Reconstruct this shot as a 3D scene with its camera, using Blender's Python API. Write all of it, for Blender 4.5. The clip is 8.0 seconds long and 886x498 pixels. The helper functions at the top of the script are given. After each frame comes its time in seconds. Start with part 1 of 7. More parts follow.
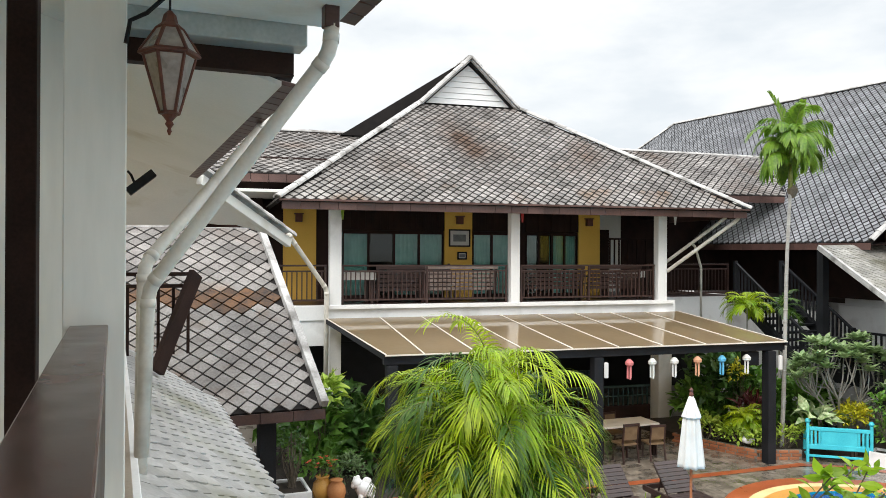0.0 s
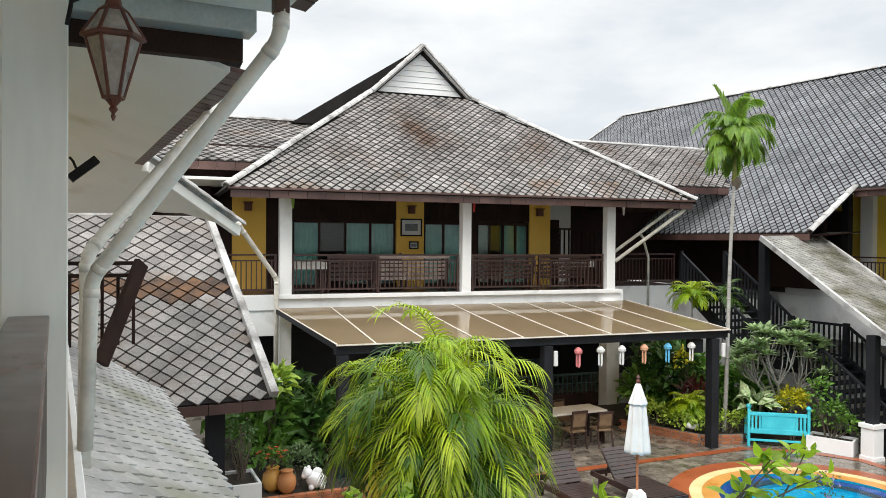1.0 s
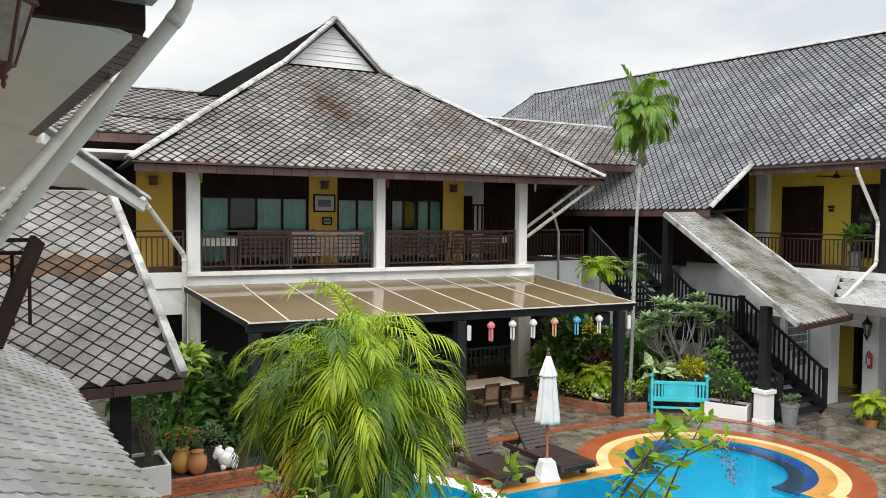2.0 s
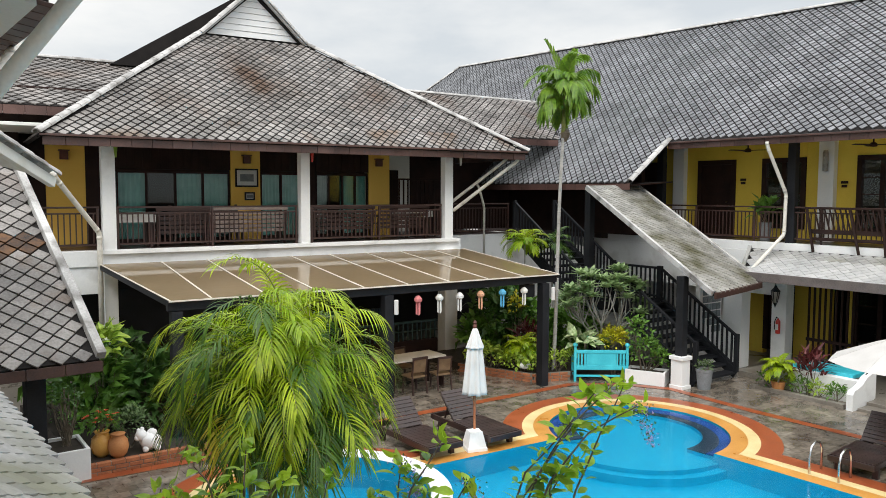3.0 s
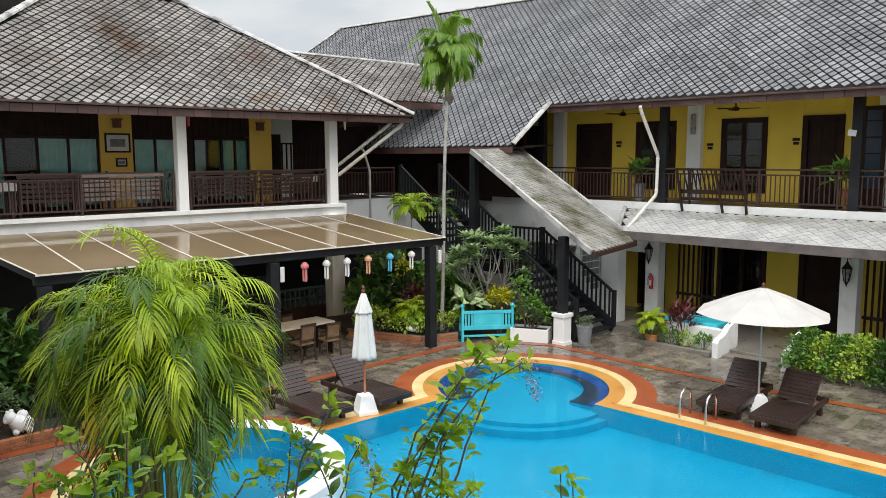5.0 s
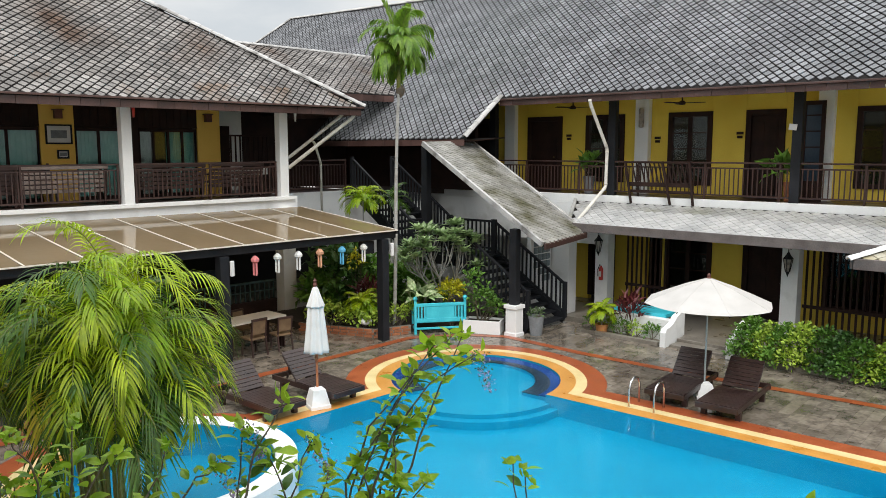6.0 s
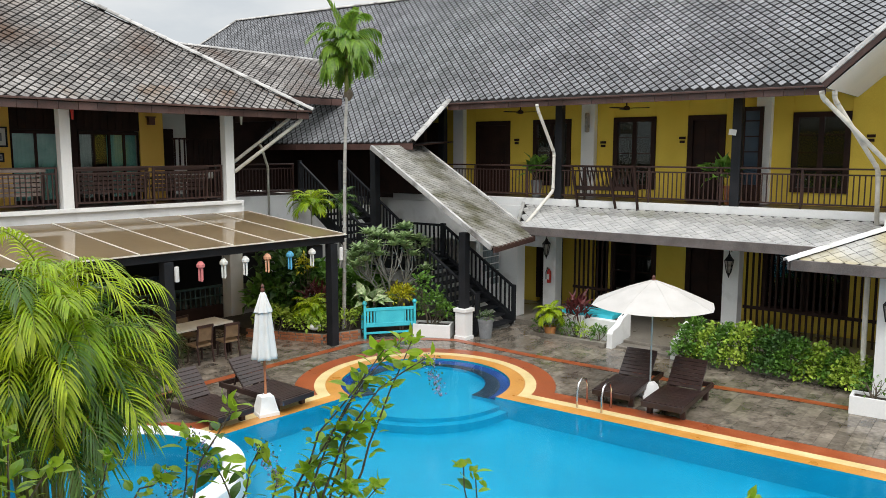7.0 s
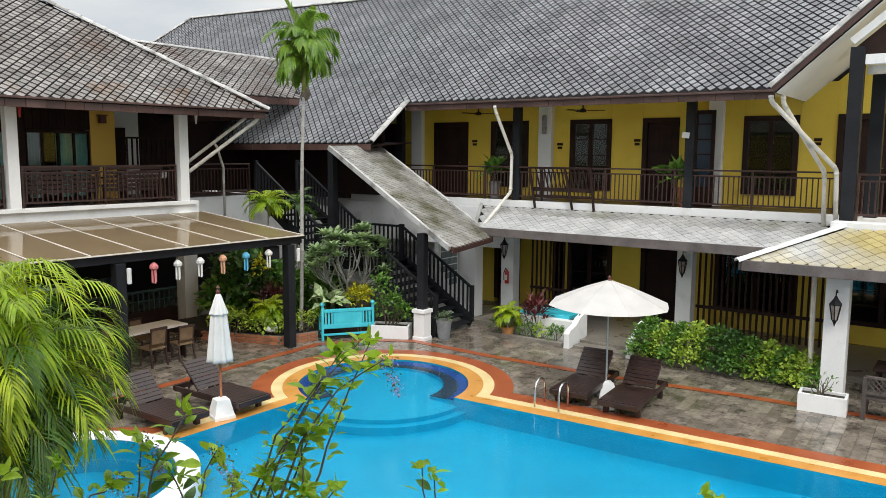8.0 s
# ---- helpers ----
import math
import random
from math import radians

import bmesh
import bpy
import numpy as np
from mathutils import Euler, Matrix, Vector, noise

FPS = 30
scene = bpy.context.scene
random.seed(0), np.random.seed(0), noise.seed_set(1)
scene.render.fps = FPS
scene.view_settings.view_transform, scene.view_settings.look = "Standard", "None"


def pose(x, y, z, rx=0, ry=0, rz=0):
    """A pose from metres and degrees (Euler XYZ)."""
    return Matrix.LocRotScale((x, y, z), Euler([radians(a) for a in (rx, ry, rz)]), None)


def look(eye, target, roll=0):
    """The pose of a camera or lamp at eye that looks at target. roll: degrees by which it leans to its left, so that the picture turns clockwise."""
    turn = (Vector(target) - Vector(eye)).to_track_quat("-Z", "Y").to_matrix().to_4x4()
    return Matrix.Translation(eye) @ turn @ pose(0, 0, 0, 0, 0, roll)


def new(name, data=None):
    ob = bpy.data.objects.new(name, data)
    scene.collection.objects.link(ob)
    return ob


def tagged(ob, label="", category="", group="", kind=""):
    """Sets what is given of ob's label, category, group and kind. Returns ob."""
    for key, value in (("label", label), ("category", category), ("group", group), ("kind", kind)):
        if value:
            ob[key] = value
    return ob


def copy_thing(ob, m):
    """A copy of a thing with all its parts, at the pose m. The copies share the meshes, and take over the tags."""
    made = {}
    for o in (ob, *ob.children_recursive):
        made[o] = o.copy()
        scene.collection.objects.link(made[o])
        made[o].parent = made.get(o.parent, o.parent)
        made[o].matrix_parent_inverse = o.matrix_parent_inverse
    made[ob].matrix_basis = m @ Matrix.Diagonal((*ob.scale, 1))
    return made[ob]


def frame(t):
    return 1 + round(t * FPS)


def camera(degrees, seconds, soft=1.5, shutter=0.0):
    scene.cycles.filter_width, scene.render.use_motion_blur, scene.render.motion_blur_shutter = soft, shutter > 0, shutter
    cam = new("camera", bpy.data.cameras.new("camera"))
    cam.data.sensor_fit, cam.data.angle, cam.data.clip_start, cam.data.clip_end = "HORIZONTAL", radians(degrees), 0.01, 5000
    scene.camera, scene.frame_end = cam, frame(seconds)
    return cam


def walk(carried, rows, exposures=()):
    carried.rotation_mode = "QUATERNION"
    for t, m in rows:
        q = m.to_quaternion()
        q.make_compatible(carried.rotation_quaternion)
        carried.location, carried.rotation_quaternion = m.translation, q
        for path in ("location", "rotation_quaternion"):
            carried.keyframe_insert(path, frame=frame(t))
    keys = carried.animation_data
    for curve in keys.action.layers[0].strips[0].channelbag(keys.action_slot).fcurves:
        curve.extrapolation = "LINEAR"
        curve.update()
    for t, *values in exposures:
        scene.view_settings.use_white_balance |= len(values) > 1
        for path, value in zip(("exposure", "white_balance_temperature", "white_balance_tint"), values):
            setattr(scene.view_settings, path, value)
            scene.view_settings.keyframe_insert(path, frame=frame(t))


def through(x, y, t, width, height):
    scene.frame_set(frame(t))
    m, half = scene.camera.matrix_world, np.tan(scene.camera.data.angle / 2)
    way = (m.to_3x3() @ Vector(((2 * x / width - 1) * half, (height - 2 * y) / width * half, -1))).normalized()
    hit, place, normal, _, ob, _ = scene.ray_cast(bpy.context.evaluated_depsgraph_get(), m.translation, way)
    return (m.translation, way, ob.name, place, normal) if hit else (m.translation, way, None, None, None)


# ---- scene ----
# The eye turns on one spot of an upper gallery; yaw, pitch, roll in degrees.
cam = camera(59.8, 8.0, soft=0.6)
EYE = 4.6
ROWS = [
    (0.0, -16.590, 0.148, -0.259),
    (0.5, -17.985, -0.173, -0.312),
    (1.0, -20.181, -0.614, -0.416),
    (1.5, -23.249, -1.412, -0.475),
    (2.0, -26.562, -2.353, -0.462),
    (3.5, -34.404, -5.120, 0.040),
    (4.0, -36.640, -5.903, 0.221),
    (4.5, -38.679, -6.442, 0.266),
    (6.0, -44.077, -7.441, 0.097),
    (6.5, -45.985, -7.413, 0.042),
    (7.0, -47.857, -7.155, -0.030),
    (7.5, -49.400, -7.000, -0.194),
    (8.0, -50.940, -7.076, -0.366),
]
walk(cam, [(t, pose(0, 0, EYE, 90 + pitch, roll, yaw)) for t, yaw, pitch, roll in ROWS], [(0.0, 0.92), (1.0, 0.83), (2.0, 0.72), (3.5, 0.64), (8.0, 0.57)])

# ---------------------------------------------------------------- light
world = bpy.data.worlds.new("overcast_sky")
scene.world = world
world.use_nodes = True
wn, wl = world.node_tree.nodes, world.node_tree.links
bg = wn["Background"]
sky = wn.new("ShaderNodeTexSky")
sky.sky_type = "NISHITA"
sky.sun_disc = False
SUN_UP, SUN_ROUND = 50.0, 222.0
sky.sun_elevation, sky.sun_rotation = radians(SUN_UP), radians(SUN_ROUND)
sky.dust_density, sky.air_density = 2.5, 1.0
coord = wn.new("ShaderNodeTexCoord")
stretch = wn.new("ShaderNodeMapping")
stretch.inputs["Scale"].default_value = (1.6, 1.6, 4.5)
clouds = wn.new("ShaderNodeTexNoise")
clouds.inputs["Scale"].default_value, clouds.inputs["Detail"].default_value = 1.7, 6.0
clouds.inputs["Roughness"].default_value = 0.55
shade = wn.new("ShaderNodeValToRGB")
shade.color_ramp.elements[0].position, shade.color_ramp.elements[0].color = 0.36, (8.0, 8.5, 8.9, 1)
shade.color_ramp.elements[1].position, shade.color_ramp.elements[1].color = 0.60, (11.2, 11.2, 11.0, 1)
veil = wn.new("ShaderNodeMix")
veil.data_type = "RGBA"
veil.inputs["Factor"].default_value = 0.92
wl.new(coord.outputs["Generated"], stretch.inputs["Vector"])
wl.new(stretch.outputs["Vector"], clouds.inputs["Vector"])
wl.new(clouds.outputs["Fac"], shade.inputs["Fac"])
wl.new(sky.outputs["Color"], veil.inputs["A"])
wl.new(shade.outputs["Color"], veil.inputs["B"])
# an overcast sky is brightest overhead
height = wn.new("ShaderNodeSeparateXYZ")
bright = wn.new("ShaderNodeMapRange")
bright.inputs["From Min"].default_value, bright.inputs["From Max"].default_value = 0.30, 0.70
bright.inputs["To Min"].default_value, bright.inputs["To Max"].default_value = 0.68, 1.72
gain = wn.new("ShaderNodeMix")
gain.data_type, gain.blend_type = "RGBA", "MULTIPLY"
gain.inputs["Factor"].default_value = 1.0
wl.new(coord.outputs["Generated"], height.inputs["Vector"])
wl.new(height.outputs["Z"], bright.inputs["Value"])
wl.new(veil.outputs["Result"], gain.inputs["A"])
wl.new(bright.outputs["Result"], gain.inputs["B"])
wl.new(gain.outputs["Result"], bg.inputs["Color"])
bg.inputs["Strength"].default_value = 0.085
sun = new("sun", bpy.data.lights.new("sun", "SUN"))
sun.data.energy, sun.data.angle, sun.data.color = 1.0, radians(24), (1.0, 0.97, 0.92)
sun_to = Vector((math.sin(radians(SUN_ROUND)) * math.cos(radians(SUN_UP)), math.cos(radians(SUN_ROUND)) * math.cos(radians(SUN_UP)), math.sin(radians(SUN_UP))))
sun.matrix_world = look(sun_to * 60, (0, 0, 0))


# ---------------------------------------------------------------- materials
def surface(name, low, high, scale=3.0, rough=0.6, metal=0.0, grain=40.0, bump=0.15, depth=0.004, spread=0.0, island=False, gloss=0.12, coat=0.0, stain=None, stain_size=0.7, stain_at=0.62, tall=1.0):
    """Two-scale noise between two colours, with bump; spread varies the brightness from piece to piece; tall below 1 draws the grain out upwards."""
    m = bpy.data.materials.new(name)
    m.use_nodes = True
    n, l = m.node_tree.nodes, m.node_tree.links
    b = n["Principled BSDF"]
    at = n.new("ShaderNodeTexCoord")
    big, fine = n.new("ShaderNodeTexNoise"), n.new("ShaderNodeTexNoise")
    big.inputs["Scale"].default_value, big.inputs["Detail"].default_value = scale, 5.0
    fine.inputs["Scale"].default_value, fine.inputs["Detail"].default_value = grain, 4.0
    geo = n.new("ShaderNodeNewGeometry")
    draw = n.new("ShaderNodeMapping")
    draw.inputs["Scale"].default_value = (1, 1, tall)
    l.new(geo.outputs["Position"], draw.inputs["Vector"])
    for t in (big, fine):
        l.new(draw.outputs["Vector"], t.inputs["Vector"])
    both = n.new("ShaderNodeMath")
    both.operation = "MULTIPLY_ADD"
    both.inputs[1].default_value, both.inputs[2].default_value = 0.35, 0.0
    l.new(fine.outputs["Fac"], both.inputs[0])
    add = n.new("ShaderNodeMath")
    add.operation = "MULTIPLY_ADD"
    add.inputs[1].default_value = 0.65
    l.new(big.outputs["Fac"], add.inputs[0])
    l.new(both.outputs[0], add.inputs[2])
    ramp = n.new("ShaderNodeValToRGB")
    ramp.color_ramp.elements[0].position, ramp.color_ramp.elements[1].position = 0.34, 0.66
    ramp.color_ramp.elements[0].color, ramp.color_ramp.elements[1].color = (*low, 1), (*high, 1)
    l.new(add.outputs[0], ramp.inputs["Fac"])
    out = ramp.outputs["Color"]
    if stain:
        spot = n.new("ShaderNodeTexNoise")
        spot.inputs["Scale"].default_value, spot.inputs["Detail"].default_value = stain_size, 6.0
        l.new(geo.outputs["Position"], spot.inputs["Vector"])
        cut = n.new("ShaderNodeValToRGB")
        cut.color_ramp.elements[0].position, cut.color_ramp.elements[1].position = stain_at - 0.12, stain_at + 0.08
        l.new(spot.outputs["Fac"], cut.inputs["Fac"])
        mix = n.new("ShaderNodeMix")
        mix.data_type = "RGBA"
        l.new(cut.outputs["Color"], mix.inputs["Factor"])
        l.new(out, mix.inputs["A"])
        mix.inputs["B"].default_value = (*stain, 1)
        out = mix.outputs["Result"]
    if spread:
        hsv = n.new("ShaderNodeHueSaturation")
        vary = n.new("ShaderNodeMapRange")
        vary.inputs["To Min"].default_value, vary.inputs["To Max"].default_value = 1 - spread, 1 + spread
        if island:
            l.new(geo.outputs["Random Per Island"], vary.inputs["Value"])
        else:
            l.new(n.new("ShaderNodeObjectInfo").outputs["Random"], vary.inputs["Value"])
        l.new(vary.outputs["Result"], hsv.inputs["Value"])
        l.new(out, hsv.inputs["Color"])
        out = hsv.outputs["Color"]
    l.new(out, b.inputs["Base Color"])
    wet = n.new("ShaderNodeMapRange")
    wet.inputs["To Min"].default_value, wet.inputs["To Max"].default_value = max(0.03, rough - gloss), min(1, rough + gloss)
    l.new(big.outputs["Fac"], wet.inputs["Value"])
    l.new(wet.outputs["Result"], b.inputs["Roughness"])
    b.inputs["Metallic"].default_value = metal
    b.inputs["Coat Weight"].default_value = coat
    if bump:
        bp = n.new("ShaderNodeBump")
        bp.inputs["Strength"].default_value, bp.inputs["Distance"].default_value = bump, depth
        l.new(add.outputs[0], bp.inputs["Height"])
        l.new(bp.outputs["Normal"], b.inputs["Normal"])
    return m


def leafy(name, low, high, scale=2.0, rough=0.42, through=0.25):
    m = surface(name, low, high, scale=scale, rough=rough, grain=18, bump=0.1, spread=0.28, island=True)
    n, l = m.node_tree.nodes, m.node_tree.links
    b, o = n["Principled BSDF"], n["Material Output"]
    tr = n.new("ShaderNodeBsdfTranslucent")
    mix = n.new("ShaderNodeMixShader")
    mix.inputs["Fac"].default_value = through
    src = b.inputs["Base Color"].links[0].from_socket
    l.new(src, tr.inputs["Color"])
    l.new(b.outputs["BSDF"], mix.inputs[1])
    l.new(tr.outputs["BSDF"], mix.inputs[2])
    l.new(mix.outputs["Shader"], o.inputs["Surface"])
    return m


def clear(name, tint, rough=0.02, ior=1.45, alpha_mix=0.0):
    m = bpy.data.materials.new(name)
    m.use_nodes = True
    b = m.node_tree.nodes["Principled BSDF"]
    b.inputs["Base Color"].default_value = (*tint, 1)
    b.inputs["Roughness"].default_value, b.inputs["IOR"].default_value = rough, ior
    b.inputs["Transmission Weight"].default_value = 1.0 - alpha_mix
    return m


TILE = surface("slate_grey_tile", (0.11, 0.100, 0.094), (0.315, 0.295, 0.28), scale=1.1, rough=0.62, grain=26, bump=0.35, spread=0.28, island=True, stain=(0.095, 0.062, 0.045), stain_size=0.55, stain_at=0.64)
TILE_FAR = surface("blue_grey_tile", (0.088, 0.090, 0.098), (0.225, 0.23, 0.244), scale=0.8, rough=0.55, grain=20, bump=0.3, spread=0.28, island=True)
TILE_PALE = surface("pale_weathered_tile", (0.28, 0.28, 0.28), (0.52, 0.515, 0.50), scale=1.4, rough=0.5, grain=30, bump=0.3, spread=0.14, island=True, stain=(0.24, 0.24, 0.18), stain_size=0.8, stain_at=0.63)
TILE_ONE = surface("slate_grey_tile_piece", (0.11, 0.101, 0.094), (0.315, 0.296, 0.281), scale=1.1, rough=0.5, grain=26, bump=0.35, spread=0.22, stain=(0.14, 0.08, 0.04), stain_size=0.9, stain_at=0.66)
PALE_ONE = surface("pale_tile_piece", (0.38, 0.385, 0.39), (0.58, 0.575, 0.57), scale=1.4, rough=0.45, grain=30, bump=0.3, spread=0.10)
TILE_OLIVE = surface("yellow_stained_pale_tile", (0.28, 0.28, 0.27), (0.52, 0.51, 0.48), scale=1.4, rough=0.5, grain=30, bump=0.3, spread=0.14, island=True, stain=(0.40, 0.33, 0.14), stain_size=0.45, stain_at=0.50)
TILE_WORN = surface("mossy_grey_tile", (0.17, 0.165, 0.145), (0.36, 0.35, 0.325), scale=1.2, rough=0.6, grain=30, bump=0.3, spread=0.18, island=True, stain=(0.085, 0.08, 0.045), stain_size=1.1, stain_at=0.58)
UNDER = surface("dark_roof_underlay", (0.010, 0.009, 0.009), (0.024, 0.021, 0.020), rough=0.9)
TILE_RUST = surface("rust_stained_tile_piece", (0.010, 0.006, 0.005), (0.14, 0.06, 0.016), scale=3.4, rough=0.3, grain=26, bump=0.35, spread=0.3)
CAP = surface("mortar_ridge_tile", (0.36, 0.35, 0.34), (0.60, 0.59, 0.575), scale=2.2, rough=0.7, spread=0.12, stain=(0.16, 0.15, 0.14), stain_size=2.0, stain_at=0.62)
BARGE = surface("weathered_white_board", (0.26, 0.25, 0.24), (0.62, 0.61, 0.60), scale=2.0, rough=0.7, grain=34, tall=0.4, stain=(0.14, 0.13, 0.12), stain_size=2.4, stain_at=0.60)
FASCIA = surface("brown_fascia_tile", (0.045, 0.022, 0.018), (0.105, 0.055, 0.046), scale=1.5, rough=0.45, spread=0.15)
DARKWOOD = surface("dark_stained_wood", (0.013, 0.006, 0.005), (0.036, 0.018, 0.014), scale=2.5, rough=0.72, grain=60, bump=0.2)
RAILWOOD = surface("brown_rail_paint", (0.026, 0.011, 0.009), (0.060, 0.028, 0.022), scale=2.5, rough=0.4, grain=60)
RAILTOP = surface("varnished_rail_board", (0.045, 0.020, 0.016), (0.12, 0.056, 0.044), scale=5, rough=0.24, grain=80, bump=0.12)
LOUNGE = surface("wet_dark_teak", (0.015, 0.008, 0.007), (0.045, 0.024, 0.021), scale=3, rough=0.32, grain=70)
BLACK = surface("black_painted_steel", (0.007, 0.008, 0.010), (0.020, 0.021, 0.025), scale=2, rough=0.6)
WHITE = surface("white_painted_render", (0.74, 0.75, 0.75), (0.84, 0.84, 0.83), scale=0.9, rough=0.7, grain=30, bump=0.12, stain=(0.52, 0.52, 0.50), stain_size=1.2, stain_at=0.68)
PILLAR = surface("brushed_white_paint", (0.76, 0.78, 0.73), (0.86, 0.87, 0.82), scale=1.6, rough=0.5, grain=22, bump=0.22, depth=0.012, tall=0.16)
SOFFIT = surface("white_soffit_board", (0.72, 0.73, 0.69), (0.82, 0.82, 0.79), scale=0.8, rough=0.7, stain=(0.55, 0.52, 0.42), stain_size=1.1, stain_at=0.72)
YELLOW = surface("yellow_painted_render", (0.66, 0.47, 0.05), (0.80, 0.60, 0.085), scale=0.8, rough=0.75, bump=0.1)
OCHRE = surface("ochre_painted_render", (0.78, 0.46, 0.07), (0.88, 0.57, 0.12), scale=0.8, rough=0.75, bump=0.1)
PIPE = surface("white_pvc_pipe", (0.64, 0.61, 0.55), (0.82, 0.79, 0.72), scale=3.0, rough=0.42, bump=0.05, stain=(0.48, 0.46, 0.41), stain_size=3.5, stain_at=0.64)
METAL = surface("galvanised_steel", (0.36, 0.42, 0.42), (0.55, 0.60, 0.60), scale=2.5, rough=0.35, metal=0.5)
STEEL = surface("polished_steel", (0.55, 0.55, 0.56), (0.75, 0.75, 0.76), rough=0.15, metal=1.0, bump=0)
PAVING = surface("stone_grey_paving", (0.070, 0.058, 0.045), (0.28, 0.24, 0.195), scale=3.4, rough=0.15, grain=13, bump=0.2, depth=0.005, spread=0.32, island=True, gloss=0.12, stain=(0.12, 0.10, 0.078), stain_size=1.7, stain_at=0.63)
PAVING_ONE = surface("stone_grey_paving_piece", (0.070, 0.058, 0.045), (0.28, 0.24, 0.195), scale=3.4, rough=0.15, grain=13, bump=0.2, depth=0.005, spread=0.32, gloss=0.12, stain=(0.12, 0.10, 0.078), stain_size=1.7, stain_at=0.63)
JOINT = surface("wet_concrete", (0.12, 0.105, 0.086), (0.26, 0.235, 0.20), scale=1.5, rough=0.32, grain=18, gloss=0.2)
RED = surface("brick_red_band", (0.24, 0.052, 0.018), (0.38, 0.10, 0.035), scale=2.5, rough=0.32, grain=30, gloss=0.15)
ORANGE = surface("orange_ochre_band", (0.46, 0.20, 0.035), (0.62, 0.31, 0.075), scale=2.5, rough=0.32, grain=30, gloss=0.15)
CREAM = surface("cream_band", (0.60, 0.46, 0.20), (0.76, 0.62, 0.33), scale=2.5, rough=0.35, grain=30, gloss=0.15)
BRICK = surface("orange_brick", (0.26, 0.085, 0.035), (0.42, 0.16, 0.07), scale=5, rough=0.7, spread=0.2)
POOL = surface("light_blue_pool_tile", (0.0, 0.225, 0.39), (0.0, 0.28, 0.46), scale=0.7, rough=0.4, grain=20, bump=0.05)
POOLDARK = surface("dark_blue_pool_tile", (0.001, 0.03, 0.16), (0.003, 0.055, 0.24), scale=2.0, rough=0.4, bump=0.05)
POOLBLACK = surface("black_pool_tile", (0.01, 0.022, 0.04), (0.025, 0.045, 0.07), scale=2.0, rough=0.4, bump=0.05)
WATER = clear("pool_water", (0.86, 0.97, 1.0), 0.10, 1.14)
GLASS = clear("window_glass", (0.74, 0.88, 0.86), 0.01, 1.33, 0.0)
SMOKED = surface("tinted_polycarbonate", (0.40, 0.31, 0.19), (0.52, 0.42, 0.28), scale=0.7, rough=0.05, grain=10, bump=0.02, gloss=0.02, coat=1.0)
def let_light(m, colour, share, see):
    """Lets light through a sheet: part scattered, part seen through."""
    n, l = m.node_tree.nodes, m.node_tree.links
    b, o = n["Principled BSDF"], n["Material Output"]
    tr, cl = n.new("ShaderNodeBsdfTranslucent"), n.new("ShaderNodeBsdfTransparent")
    tr.inputs["Color"].default_value, cl.inputs["Color"].default_value = (*colour, 1), (*colour, 1)
    m1, m2 = n.new("ShaderNodeMixShader"), n.new("ShaderNodeMixShader")
    m1.inputs["Fac"].default_value, m2.inputs["Fac"].default_value = share, see
    l.new(b.outputs["BSDF"], m1.inputs[1])
    l.new(tr.outputs["BSDF"], m1.inputs[2])
    l.new(m1.outputs["Shader"], m2.inputs[1])
    l.new(cl.outputs["BSDF"], m2.inputs[2])
    l.new(m2.outputs["Shader"], o.inputs["Surface"])


let_light(SMOKED, (0.80, 0.68, 0.50), 0.30, 0.30)
CURTAIN = surface("teal_curtain", (0.24, 0.54, 0.50), (0.40, 0.72, 0.67), scale=4, rough=0.8)
LATTICE = surface("faded_teal_lattice", (0.014, 0.04, 0.04), (0.035, 0.075, 0.072), scale=5, rough=0.7)
SHEER = surface("white_curtain", (0.42, 0.44, 0.42), (0.62, 0.63, 0.60), scale=4, rough=0.85)
# near-black wall colour: the dimness inside the rooms is painted in
ROOM_SHADE = surface("painted_room_shade", (0.010, 0.010, 0.010), (0.022, 0.021, 0.020), rough=0.9)
TURQ = surface("turquoise_paint", (0.035, 0.46, 0.58), (0.07, 0.60, 0.70), scale=3, rough=0.4)
CLOTH = surface("white_canvas", (0.60, 0.60, 0.58), (0.72, 0.71, 0.69), scale=3, rough=0.85, grain=90, bump=0.2)
CANVAS = surface("cream_canvas", (0.44, 0.425, 0.405), (0.53, 0.51, 0.49), scale=3, rough=0.85, grain=90, bump=0.2)
OCHREPOT = surface("ochre_glazed_pot", (0.50, 0.24, 0.05), (0.64, 0.36, 0.09), scale=4, rough=0.3)
TERRA = surface("terracotta", (0.40, 0.15, 0.05), (0.56, 0.25, 0.09), scale=4, rough=0.6)
RUST = surface("rust_brown_iron", (0.075, 0.022, 0.014), (0.15, 0.05, 0.032), scale=12, rough=0.55, grain=90, bump=0.3)
FROST = surface("dusty_lantern_glass", (0.20, 0.18, 0.16), (0.42, 0.38, 0.34), scale=7, rough=0.3)
GLAZED = surface("glass_block", (0.10, 0.13, 0.14), (0.24, 0.28, 0.30), scale=5, rough=0.10)
CANE = surface("woven_cane", (0.14, 0.085, 0.045), (0.25, 0.165, 0.09), scale=6, rough=0.6, grain=120, bump=0.4)
EAVEBOARD = surface("grey_brown_eave_board", (0.085, 0.072, 0.068), (0.165, 0.142, 0.135), scale=3, rough=0.6, grain=40)
FLOORTILE = surface("tan_floor_tile", (0.24, 0.19, 0.14), (0.40, 0.33, 0.25), scale=2, rough=0.35)
# paler slat brown: sky reflected on the bench back, put into colour
BENCHSHEEN = surface("sky_sheen_slat", (0.22, 0.16, 0.135), (0.40, 0.32, 0.28), scale=4, rough=0.35, grain=60)
